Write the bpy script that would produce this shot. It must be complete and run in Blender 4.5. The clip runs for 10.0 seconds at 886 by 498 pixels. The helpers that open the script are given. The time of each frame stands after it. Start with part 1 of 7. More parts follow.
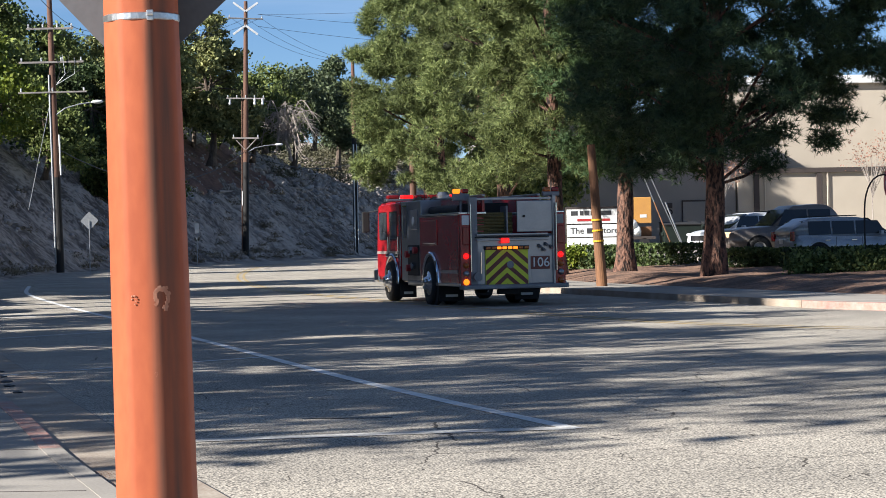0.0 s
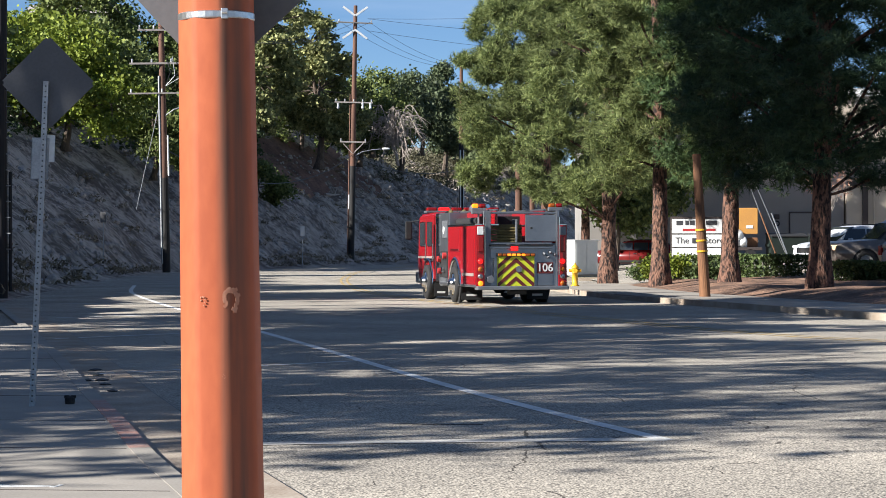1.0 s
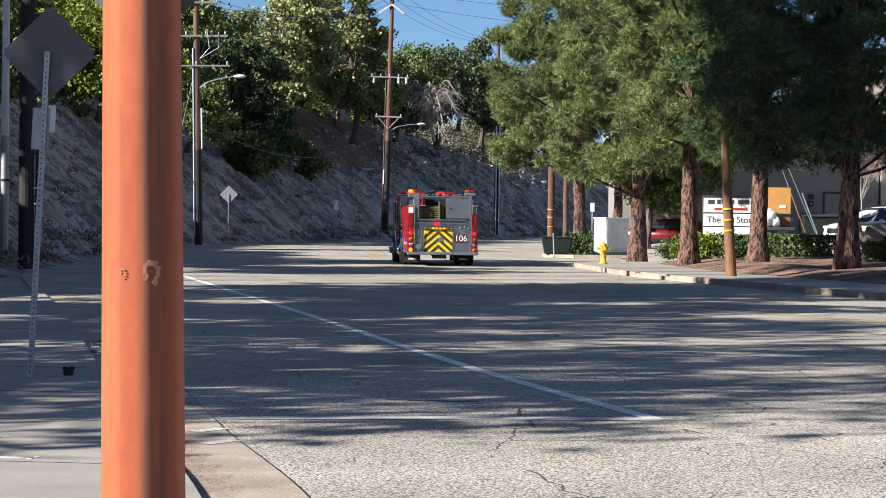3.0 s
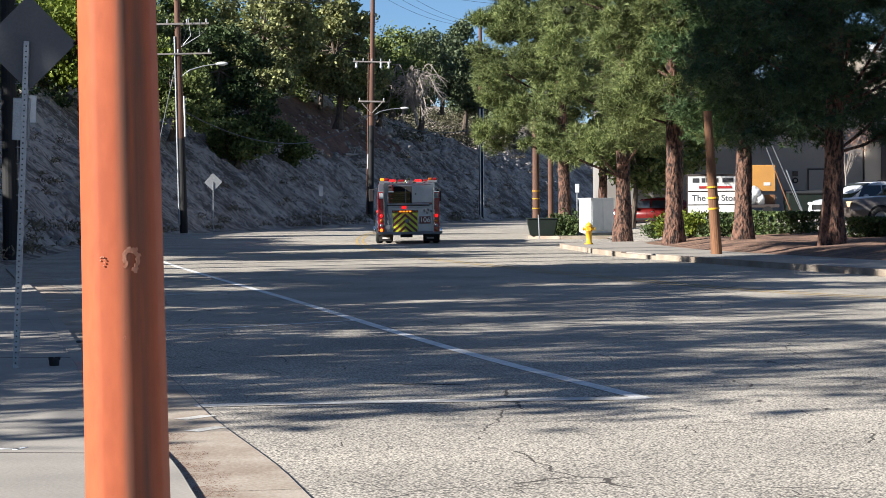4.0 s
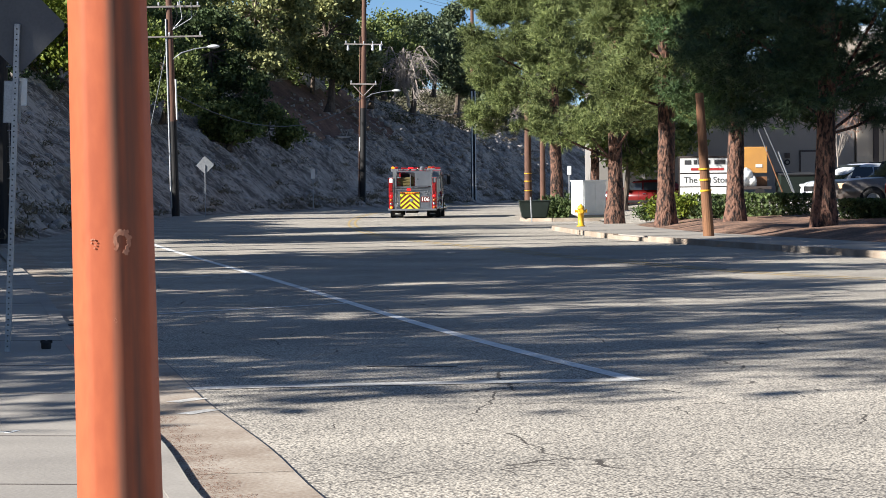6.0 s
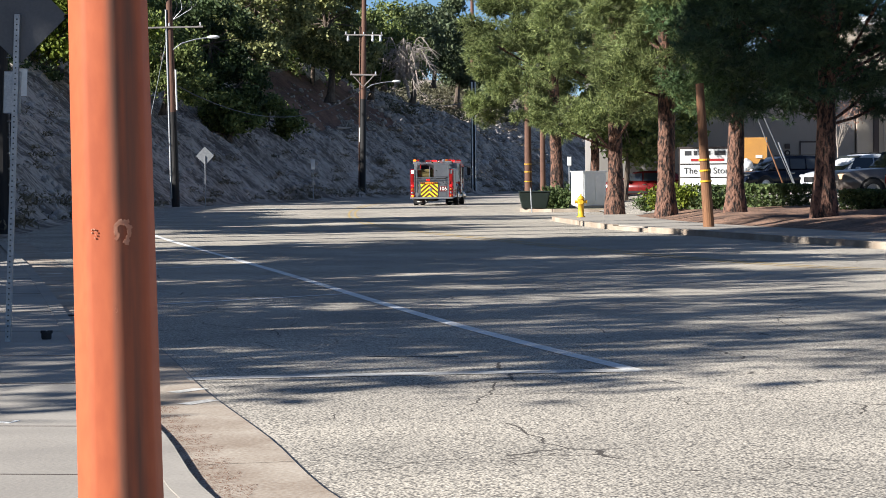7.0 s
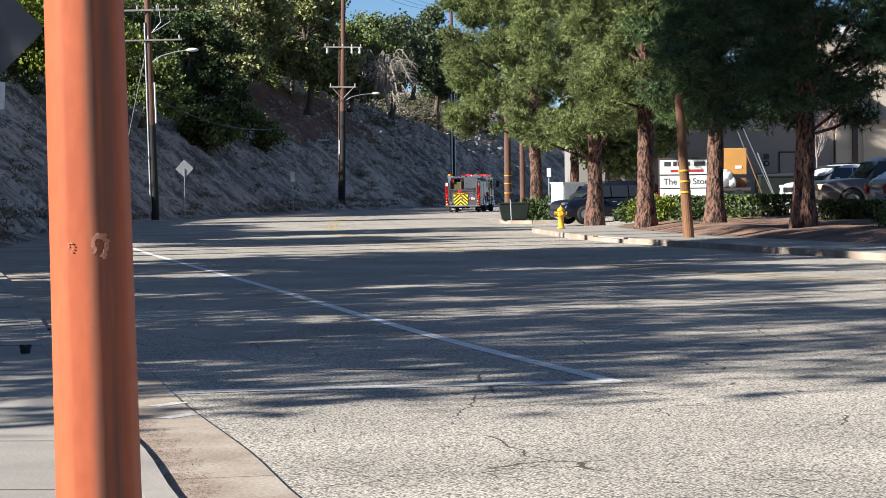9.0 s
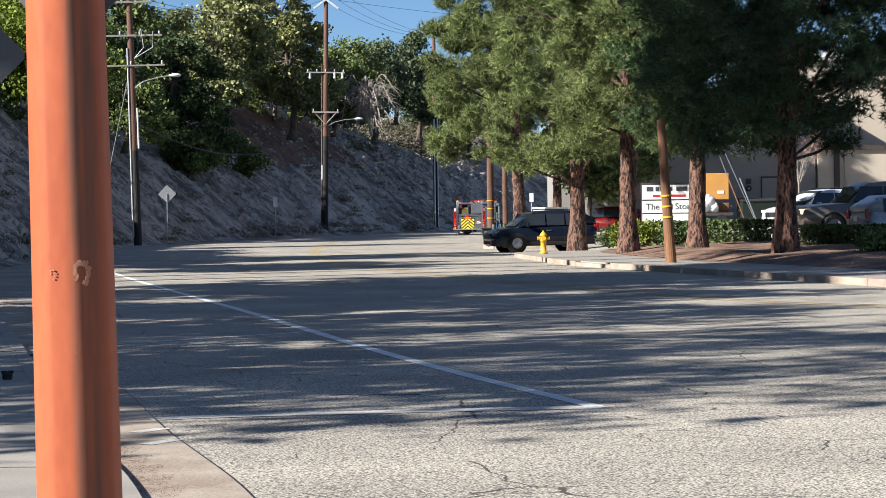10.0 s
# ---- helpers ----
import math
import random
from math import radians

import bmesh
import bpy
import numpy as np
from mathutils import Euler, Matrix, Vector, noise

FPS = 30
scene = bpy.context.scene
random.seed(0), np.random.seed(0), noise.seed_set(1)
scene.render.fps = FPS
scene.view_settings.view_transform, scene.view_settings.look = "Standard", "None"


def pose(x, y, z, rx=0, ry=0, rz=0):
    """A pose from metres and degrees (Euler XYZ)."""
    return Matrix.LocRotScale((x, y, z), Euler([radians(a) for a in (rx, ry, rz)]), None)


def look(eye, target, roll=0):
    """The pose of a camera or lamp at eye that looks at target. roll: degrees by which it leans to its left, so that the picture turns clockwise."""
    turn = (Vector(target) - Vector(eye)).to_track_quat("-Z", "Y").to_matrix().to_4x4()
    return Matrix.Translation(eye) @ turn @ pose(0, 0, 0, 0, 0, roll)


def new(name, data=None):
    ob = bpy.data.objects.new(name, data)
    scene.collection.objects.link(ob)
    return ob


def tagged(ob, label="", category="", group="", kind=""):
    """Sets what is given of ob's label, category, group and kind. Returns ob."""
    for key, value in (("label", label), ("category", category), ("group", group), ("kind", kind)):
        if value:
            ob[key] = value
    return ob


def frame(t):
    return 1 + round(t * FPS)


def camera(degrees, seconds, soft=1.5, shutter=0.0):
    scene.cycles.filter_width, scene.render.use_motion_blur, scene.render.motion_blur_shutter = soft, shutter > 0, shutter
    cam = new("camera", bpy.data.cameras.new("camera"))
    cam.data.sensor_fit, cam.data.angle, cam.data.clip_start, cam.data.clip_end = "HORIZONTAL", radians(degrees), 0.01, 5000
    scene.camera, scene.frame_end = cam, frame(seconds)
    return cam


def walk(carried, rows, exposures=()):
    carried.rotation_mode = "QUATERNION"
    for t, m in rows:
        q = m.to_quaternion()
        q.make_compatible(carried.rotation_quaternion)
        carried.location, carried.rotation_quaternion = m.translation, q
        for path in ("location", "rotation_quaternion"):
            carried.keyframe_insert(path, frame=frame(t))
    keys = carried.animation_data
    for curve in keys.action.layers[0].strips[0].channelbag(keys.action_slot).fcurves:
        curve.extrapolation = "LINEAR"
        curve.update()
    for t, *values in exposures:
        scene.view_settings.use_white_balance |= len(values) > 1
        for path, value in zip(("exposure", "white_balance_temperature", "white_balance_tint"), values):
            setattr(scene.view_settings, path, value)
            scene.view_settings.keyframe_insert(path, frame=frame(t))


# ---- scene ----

cam = camera(23, 10.0, soft=0.78)
walk(cam, [
    (0.0, look((-0.484, -0.256, 1.559), (5.132, 99.585, 1.108), -1.157)),
    (0.5, look((-0.449, -0.217, 1.558), (2.124, 99.748, 0.939), -0.916)),
    (1.0, look((-0.374, -0.142, 1.556), (0.373, 99.855, 1.446), -0.078)),
    (1.5, look((-0.283, -0.018, 1.560), (-0.793, 99.974, 2.745), 0.631)),
    (2.0, look((-0.174, -0.026, 1.558), (-0.673, 99.972, 1.952), 0.339)),
    (2.5, look((-0.055, -0.025, 1.559), (-1.164, 99.967, 0.967), 0.953)),
    (4.0, look((-0.000, 0.009, 1.548), (-0.360, 99.989, -0.428), -0.435)),
    (4.5, look((-0.000, 0.000, 1.550), (-0.002, 99.973, -0.785), -0.459)),
    (5.0, look((-0.001, 0.005, 1.549), (-0.307, 99.972, -0.993), -0.554)),
    (6.5, look((0.004, 0.017, 1.543), (0.098, 99.972, -1.444), -0.558)),
    (7.0, look((0.001, 0.016, 1.542), (-0.012, 99.964, -1.660), -0.549)),
    (7.5, look((-0.000, 0.017, 1.543), (0.230, 99.967, -1.618), -0.467)),
    (8.0, look((0.002, 0.037, 1.544), (0.671, 100.002, -1.035), -0.557)),
    (8.5, look((-0.001, 0.058, 1.544), (0.783, 100.024, -0.951), -0.682)),
    (9.0, look((0.002, 0.056, 1.543), (0.908, 100.016, -1.127), -0.788)),
    (9.5, look((0.006, 0.040, 1.546), (1.396, 100.002, -0.825), -0.705)),
    (10.0, look((0.009, 0.022, 1.549), (1.716, 99.996, 0.017), -0.824)),
], [(0.0, 1.24), (10.0, 1.24)])

# ---- light ----
SUN_AZ = radians(205.0)   # the way to the sun, counted from +x: behind and to the camera's left
SUN_EL = radians(29.0)
world = bpy.data.worlds.new("sky")
scene.world = world
world.use_nodes = True
wn = world.node_tree.nodes
sky = wn.new("ShaderNodeTexSky")
sky.sky_type = "NISHITA"
sky.sun_disc = False
sky.sun_elevation = SUN_EL
sky.sun_rotation = radians(90.0) - SUN_AZ
sky.air_density, sky.dust_density, sky.ozone_density = 1.0, 0.0, 6.0
sky.altitude = 2800.0
wn["Background"].inputs[1].default_value = 0.05
sky_co, sky_map, cirrus = wn.new("ShaderNodeTexCoord"), wn.new("ShaderNodeMapping"), wn.new("ShaderNodeTexNoise")
sky_map.inputs["Scale"].default_value = (2.2, 5.0, 16.0)   # long thin streaks of high cloud all round the sky
sky_map.inputs["Rotation"].default_value = (0.0, radians(9.0), 0.0)
cirrus.inputs["Scale"].default_value, cirrus.inputs["Detail"].default_value = 1.0, 7.0
world.node_tree.links.new(sky_co.outputs["Generated"], sky_map.inputs["Vector"])
world.node_tree.links.new(sky_map.outputs[0], cirrus.inputs["Vector"])
veil = wn.new("ShaderNodeMapRange")
for key, value in (("From Min", 0.50), ("From Max", 0.80), ("To Min", 0.0), ("To Max", 0.45)):
    veil.inputs[key].default_value = value
world.node_tree.links.new(cirrus.outputs["Fac"], veil.inputs["Value"])
cloud_mix = wn.new("ShaderNodeMix")
cloud_mix.data_type = "RGBA"
world.node_tree.links.new(veil.outputs[0], cloud_mix.inputs[0])
world.node_tree.links.new(sky.outputs[0], cloud_mix.inputs[6])
cloud_mix.inputs[7].default_value = (8.4, 9.6, 11.2, 1)
world.node_tree.links.new(cloud_mix.outputs[2], wn["Background"].inputs[0])
sun_data = bpy.data.lights.new("sun", "SUN")
sun_data.energy, sun_data.angle, sun_data.color = 5.0, radians(0.5), (1.0, 0.975, 0.935)
sun = new("sun", sun_data)
sun.matrix_world = look((-60, -30, 60), (-60 - math.cos(SUN_AZ) * math.cos(SUN_EL), -30 - math.sin(SUN_AZ) * math.cos(SUN_EL), 60 - math.sin(SUN_EL)))


# ---- materials ----
def material(name, base, rough=0.7, metal=0.0, tint=None, scale=6.0, fine=60.0, bump=0.2, bump_size=0.01, rand=0.0, emit=0.0, spec=0.5,
             low=0.38, high=0.66, stretch=(1, 1, 1)):
    """Two scales of noise mix the base colour with a second one; the finer one also gives the relief."""
    m = bpy.data.materials.new(name)
    m.use_nodes = True
    nt, n = m.node_tree, m.node_tree.nodes
    b = n["Principled BSDF"]
    b.inputs["Roughness"].default_value, b.inputs["Metallic"].default_value = rough, metal
    b.inputs["Specular IOR Level"].default_value = spec
    co = n.new("ShaderNodeTexCoord")
    mp = n.new("ShaderNodeMapping")
    mp.inputs["Scale"].default_value = stretch
    nt.links.new(co.outputs["Object"], mp.inputs["Vector"])
    big, small = n.new("ShaderNodeTexNoise"), n.new("ShaderNodeTexNoise")
    big.inputs["Scale"].default_value, small.inputs["Scale"].default_value = scale, fine
    big.inputs["Detail"].default_value, small.inputs["Detail"].default_value = 5.0, 3.0
    for k in (big, small):
        nt.links.new(mp.outputs[0], k.inputs["Vector"])
    add = n.new("ShaderNodeMath")
    add.operation = "MULTIPLY_ADD"
    add.inputs[1].default_value = 0.45
    nt.links.new(small.outputs["Fac"], add.inputs[0])
    half = n.new("ShaderNodeMath")
    half.operation = "MULTIPLY"
    half.inputs[1].default_value = 0.55
    nt.links.new(big.outputs["Fac"], half.inputs[0])
    nt.links.new(half.outputs[0], add.inputs[2])
    ramp = n.new("ShaderNodeValToRGB")
    ramp.color_ramp.elements[0].position, ramp.color_ramp.elements[1].position = low, high
    second = tint or tuple(c * 0.7 for c in base)
    ramp.color_ramp.elements[0].color, ramp.color_ramp.elements[1].color = (*second, 1), (*base, 1)
    nt.links.new(add.outputs[0], ramp.inputs[0])
    last = ramp.outputs[0]
    if rand:
        oi = n.new("ShaderNodeNewGeometry")
        hsv = n.new("ShaderNodeHueSaturation")
        mr = n.new("ShaderNodeMapRange")
        mr.inputs["To Min"].default_value, mr.inputs["To Max"].default_value = 1 - rand, 1 + rand
        nt.links.new(oi.outputs["Random Per Island"], mr.inputs["Value"])
        nt.links.new(mr.outputs[0], hsv.inputs["Value"])
        nt.links.new(last, hsv.inputs["Color"])
        last = hsv.outputs[0]
    nt.links.new(last, b.inputs["Base Color"])
    if bump:
        bp = n.new("ShaderNodeBump")
        bp.inputs["Strength"].default_value, bp.inputs["Distance"].default_value = bump, bump_size
        nt.links.new(small.outputs["Fac"], bp.inputs["Height"])
        nt.links.new(bp.outputs[0], b.inputs["Normal"])
    if emit:
        b.inputs["Emission Color"].default_value = (*base, 1)
        b.inputs["Emission Strength"].default_value = emit
    return m


def leafy(name, dark, light, rand=0.35, passing=0.14):
    """Foliage: each leaf or tuft takes its own tone, and lets some light through."""
    m = bpy.data.materials.new(name)
    m.use_nodes = True
    nt, n = m.node_tree, m.node_tree.nodes
    b = n["Principled BSDF"]
    b.inputs["Roughness"].default_value = 0.62
    b.inputs["Specular IOR Level"].default_value = 0.25
    geo = n.new("ShaderNodeNewGeometry")
    ramp = n.new("ShaderNodeValToRGB")
    ramp.color_ramp.elements[0].color, ramp.color_ramp.elements[1].color = (*dark, 1), (*light, 1)
    nt.links.new(geo.outputs["Random Per Island"], ramp.inputs[0])
    co = n.new("ShaderNodeTexCoord")
    big = n.new("ShaderNodeTexNoise")
    big.inputs["Scale"].default_value = 0.5
    nt.links.new(co.outputs["Object"], big.inputs["Vector"])
    mr = n.new("ShaderNodeMapRange")
    mr.inputs["From Min"].default_value, mr.inputs["From Max"].default_value = 0.3, 0.7
    mr.inputs["To Min"].default_value, mr.inputs["To Max"].default_value = 1 - rand, 1 + rand
    nt.links.new(big.outputs["Fac"], mr.inputs["Value"])
    hsv = n.new("ShaderNodeHueSaturation")
    nt.links.new(mr.outputs[0], hsv.inputs["Value"])
    nt.links.new(ramp.outputs[0], hsv.inputs["Color"])
    nt.links.new(hsv.outputs[0], b.inputs["Base Color"])
    tr = n.new("ShaderNodeBsdfTranslucent")
    nt.links.new(hsv.outputs[0], tr.inputs["Color"])
    mix = n.new("ShaderNodeMixShader")
    mix.inputs[0].default_value = passing
    nt.links.new(b.outputs[0], mix.inputs[1])
    nt.links.new(tr.outputs[0], mix.inputs[2])
    nt.links.new(mix.outputs[0], n["Material Output"].inputs[0])
    return m


def asphalt_material():
    """Old chip-seal asphalt: pale stones in dark binder, wide worn patches, fine cracks."""
    m = material("chip_seal_asphalt", (0.55, 0.50, 0.43), 0.9, tint=(0.32, 0.295, 0.262), scale=0.35, fine=30.0, spec=0.12, bump=0.7, bump_size=0.012, low=0.36, high=0.62)
    nt, n = m.node_tree, m.node_tree.nodes
    b = n["Principled BSDF"]
    old = b.inputs["Base Color"].links[0].from_socket
    co = n.new("ShaderNodeTexCoord")
    stone = n.new("ShaderNodeTexVoronoi")
    stone.inputs["Scale"].default_value = 60.0
    nt.links.new(co.outputs["Object"], stone.inputs["Vector"])
    ramp = n.new("ShaderNodeValToRGB")
    ramp.color_ramp.elements[0].position, ramp.color_ramp.elements[1].position = 0.15, 0.75
    ramp.color_ramp.elements[0].color, ramp.color_ramp.elements[1].color = (1.50, 1.47, 1.40, 1), (0.30, 0.30, 0.305, 1)
    nt.links.new(stone.outputs["Distance"], ramp.inputs[0])
    mul = n.new("ShaderNodeMix")
    mul.data_type, mul.blend_type = "RGBA", "MULTIPLY"
    mul.inputs[0].default_value = 1.0
    nt.links.new(old, mul.inputs[6])
    nt.links.new(ramp.outputs[0], mul.inputs[7])
    warp = n.new("ShaderNodeTexNoise")
    warp.inputs["Scale"].default_value, warp.inputs["Detail"].default_value = 0.9, 6.0
    nt.links.new(co.outputs["Object"], warp.inputs["Vector"])
    mixv = n.new("ShaderNodeMix")
    mixv.data_type = "VECTOR"
    mixv.inputs[0].default_value = 0.35
    nt.links.new(co.outputs["Object"], mixv.inputs[4])
    nt.links.new(warp.outputs["Color"], mixv.inputs[5])
    crack = n.new("ShaderNodeTexVoronoi")
    crack.feature = "DISTANCE_TO_EDGE"
    crack.inputs["Scale"].default_value = 0.62
    nt.links.new(mixv.outputs[1], crack.inputs["Vector"])
    lim = n.new("ShaderNodeMath")
    lim.operation = "LESS_THAN"
    lim.inputs[1].default_value = 0.0036
    nt.links.new(crack.outputs["Distance"], lim.inputs[0])
    gate = n.new("ShaderNodeTexNoise")
    gate.inputs["Scale"].default_value = 0.6
    nt.links.new(co.outputs["Object"], gate.inputs["Vector"])
    some = n.new("ShaderNodeMath")
    some.operation = "GREATER_THAN"
    some.inputs[1].default_value = 0.50
    nt.links.new(gate.outputs["Fac"], some.inputs[0])
    both = n.new("ShaderNodeMath")
    both.operation = "MULTIPLY"
    nt.links.new(lim.outputs[0], both.inputs[0])
    nt.links.new(some.outputs[0], both.inputs[1])
    # finer crazing in worn places
    craze = n.new("ShaderNodeTexVoronoi")
    craze.feature = "DISTANCE_TO_EDGE"
    craze.inputs["Scale"].default_value = 2.4
    nt.links.new(mixv.outputs[1], craze.inputs["Vector"])
    thin = n.new("ShaderNodeMath")
    thin.operation = "LESS_THAN"
    thin.inputs[1].default_value = 0.009
    nt.links.new(craze.outputs["Distance"], thin.inputs[0])
    worn = n.new("ShaderNodeTexNoise")
    worn.inputs["Scale"].default_value, worn.inputs["Detail"].default_value = 1.3, 4.0
    nt.links.new(co.outputs["Object"], worn.inputs["Vector"])
    here = n.new("ShaderNodeMath")
    here.operation = "GREATER_THAN"
    here.inputs[1].default_value = 0.585
    nt.links.new(worn.outputs["Fac"], here.inputs[0])
    crazed = n.new("ShaderNodeMath")
    crazed.operation = "MULTIPLY"
    nt.links.new(thin.outputs[0], crazed.inputs[0])
    nt.links.new(here.outputs[0], crazed.inputs[1])
    anycrack = n.new("ShaderNodeMath")
    anycrack.operation = "MAXIMUM"
    nt.links.new(both.outputs[0], anycrack.inputs[0])
    nt.links.new(crazed.outputs[0], anycrack.inputs[1])
    dark = n.new("ShaderNodeMix")
    dark.data_type = "RGBA"
    nt.links.new(anycrack.outputs[0], dark.inputs[0])
    nt.links.new(mul.outputs[2], dark.inputs[6])
    dark.inputs[7].default_value = (0.085, 0.075, 0.065, 1)
    nt.links.new(dark.outputs[2], b.inputs["Base Color"])
    return m


def glass_material(name, colour=(0.03, 0.035, 0.04)):
    m = bpy.data.materials.new(name)
    m.use_nodes = True
    b = m.node_tree.nodes["Principled BSDF"]
    b.inputs["Base Color"].default_value = (*colour, 1)
    b.inputs["Roughness"].default_value, b.inputs["Specular IOR Level"].default_value = 0.04, 0.6
    return m


ASPHALT = asphalt_material()
CONCRETE = material("concrete", (0.35, 0.315, 0.27), 0.85, tint=(0.25, 0.225, 0.195), scale=1.2, fine=45, bump=0.25)
CONCRETE_OLD = material("stained_concrete", (0.42, 0.36, 0.29), 0.88, tint=(0.24, 0.18, 0.13), scale=1.6, fine=40, bump=0.3)
RED_CURB = material("worn_red_curb_paint", (0.38, 0.15, 0.11), 0.75, tint=(0.36, 0.28, 0.24), scale=6, fine=40)
WHITE_LINE = material("worn_white_road_paint", (0.76, 0.75, 0.72), 0.8, tint=(0.46, 0.45, 0.43), scale=1.6, fine=42, low=0.36, high=0.54)
FADED_LINE = material("nearly_worn_off_white_paint", (0.60, 0.58, 0.54), 0.85, tint=(0.36, 0.34, 0.31), scale=2.4, fine=48, low=0.42, high=0.60)
YELLOW_LINE = material("worn_yellow_road_paint", (0.42, 0.28, 0.09), 0.8, tint=(0.25, 0.21, 0.15), scale=2.0, fine=50, low=0.4, high=0.5)
TAR = material("tar", (0.015, 0.015, 0.016), 0.5)
DIRT = material("hillside_dirt", (0.47, 0.395, 0.33), 0.95, tint=(0.11, 0.086, 0.07), scale=0.42, fine=3.6, bump=1.0, bump_size=0.25, low=0.43, high=0.58, stretch=(1, 1, 0.6))
BARK_MULCH = material("brown_mulch", (0.29, 0.165, 0.105), 0.95, tint=(0.10, 0.058, 0.04), scale=1.4, fine=14, bump=1.0, bump_size=0.06, low=0.42, high=0.6)
LAWN = material("dry_ground", (0.16, 0.14, 0.07), 0.95, tint=(0.09, 0.09, 0.04), scale=1.5, fine=25, bump=0.6, bump_size=0.03)
ROCK = material("pale_rock", (0.50, 0.46, 0.42), 0.9, tint=(0.24, 0.21, 0.19), scale=3, fine=16, bump=0.6, bump_size=0.03)
RED_POLE = material("faded_red_pole_paint", (0.41, 0.105, 0.043), 0.6, spec=0.22, tint=(0.33, 0.078, 0.033), scale=2.2, fine=30, bump=0.12, bump_size=0.003, low=0.32, high=0.6, stretch=(1, 1, 0.4))


def stain_and_shade_pole(m):
    """A broken, uneven streak down the paint: grime plus the right side's painted-in shade."""
    nt, n = m.node_tree, m.node_tree.nodes
    b = n["Principled BSDF"]
    old = b.inputs["Base Color"].links[0].from_socket
    co = n.new("ShaderNodeTexCoord")
    sep = n.new("ShaderNodeSeparateXYZ")
    nt.links.new(co.outputs["Object"], sep.inputs[0])
    stretch = n.new("ShaderNodeMapping")
    stretch.inputs["Scale"].default_value = (26.0, 26.0, 1.6)
    nt.links.new(co.outputs["Object"], stretch.inputs["Vector"])
    streak = n.new("ShaderNodeTexNoise")
    streak.inputs["Scale"].default_value, streak.inputs["Detail"].default_value = 1.0, 6.0
    nt.links.new(stretch.outputs[0], streak.inputs["Vector"])
    off = n.new("ShaderNodeMath")
    off.operation = "SUBTRACT"
    off.inputs[1].default_value = 0.056
    nt.links.new(sep.outputs[0], off.inputs[0])
    away = n.new("ShaderNodeMath")
    away.operation = "ABSOLUTE"
    nt.links.new(off.outputs[0], away.inputs[0])
    near = n.new("ShaderNodeMapRange")
    near.interpolation_type = "SMOOTHSTEP"
    for key, value in (("From Min", 0.018), ("From Max", 0.066), ("To Min", 1.0), ("To Max", 0.08)):
        near.inputs[key].default_value = value
    nt.links.new(away.outputs[0], near.inputs["Value"])
    patch = n.new("ShaderNodeMapRange")
    for key, value in (("From Min", 0.34), ("From Max", 0.62), ("To Min", 0.48), ("To Max", 1.0)):
        patch.inputs[key].default_value = value
    nt.links.new(streak.outputs["Fac"], patch.inputs["Value"])
    amount = n.new("ShaderNodeMath")
    amount.operation = "MULTIPLY"
    nt.links.new(near.outputs[0], amount.inputs[0])
    nt.links.new(patch.outputs[0], amount.inputs[1])
    mix = n.new("ShaderNodeMix")
    mix.data_type = "RGBA"
    nt.links.new(amount.outputs[0], mix.inputs[0])
    nt.links.new(old, mix.inputs[6])
    # dark brown for both the stain and the side turned from the sun
    mix.inputs[7].default_value = (0.12, 0.058, 0.04, 1)
    nt.links.new(mix.outputs[2], b.inputs["Base Color"])


stain_and_shade_pole(RED_POLE)
SCUFF = material("scuffed_paint", (0.40, 0.20, 0.13), 0.75, tint=(0.33, 0.12, 0.065), scale=9, fine=80)
STEEL = material("bright_steel", (0.62, 0.62, 0.62), 0.32, 0.9, scale=8, fine=90, bump=0.05)
GALV = material("galvanised_steel", (0.42, 0.43, 0.44), 0.5, 0.7, tint=(0.28, 0.29, 0.30), scale=10, fine=60, bump=0.1)
SIGN_BACK = material("dull_aluminium_sign_back", (0.115, 0.115, 0.12), 0.7, 0.1, tint=(0.09, 0.09, 0.095), scale=3, fine=40, bump=0.05)
WOOD_POLE = material("weathered_brown_pole_wood", (0.17, 0.085, 0.055), 0.88, tint=(0.09, 0.045, 0.03), scale=2.2, fine=40, bump=0.4, stretch=(1, 1, 0.12))
WOOD_LIGHT = material("tan_pole_wood", (0.26, 0.12, 0.052), 0.85, tint=(0.12, 0.055, 0.027), scale=3, fine=40, bump=0.4, stretch=(1, 1, 0.12))
TARRED = material("black_tarred_wood", (0.012, 0.011, 0.011), 0.75, scale=3, fine=30, stretch=(1, 1, 0.15))
CROSSARM = material("grey_crossarm_wood", (0.40, 0.36, 0.32), 0.85, tint=(0.25, 0.22, 0.2), scale=3, fine=40)
CERAMIC = material("pale_insulator", (0.62, 0.63, 0.64), 0.3, scale=5, fine=40)
WIRE = material("black_wire", (0.02, 0.02, 0.022), 0.6)
WHITE = material("white_paint", (0.74, 0.74, 0.72), 0.55, tint=(0.62, 0.62, 0.6), scale=3, fine=40, bump=0.05)
YELLOW = material("yellow_paint", (0.75, 0.42, 0.02), 0.45, tint=(0.6, 0.32, 0.02), scale=6, fine=60)
GREY_TEXT = material("dark_grey_lettering", (0.05, 0.05, 0.055), 0.6)
RED_TEXT = material("red_lettering", (0.45, 0.03, 0.03), 0.6)
BLACK = material("black_rubber", (0.014, 0.014, 0.015), 0.8, scale=6, fine=60)
DARK_GREEN = material("dark_green_plastic", (0.007, 0.017, 0.012), 0.6, scale=4, fine=50)
STUCCO = material("cream_stucco", (0.46, 0.395, 0.315), 0.9, tint=(0.41, 0.35, 0.275), scale=0.7, fine=30, bump=0.3)
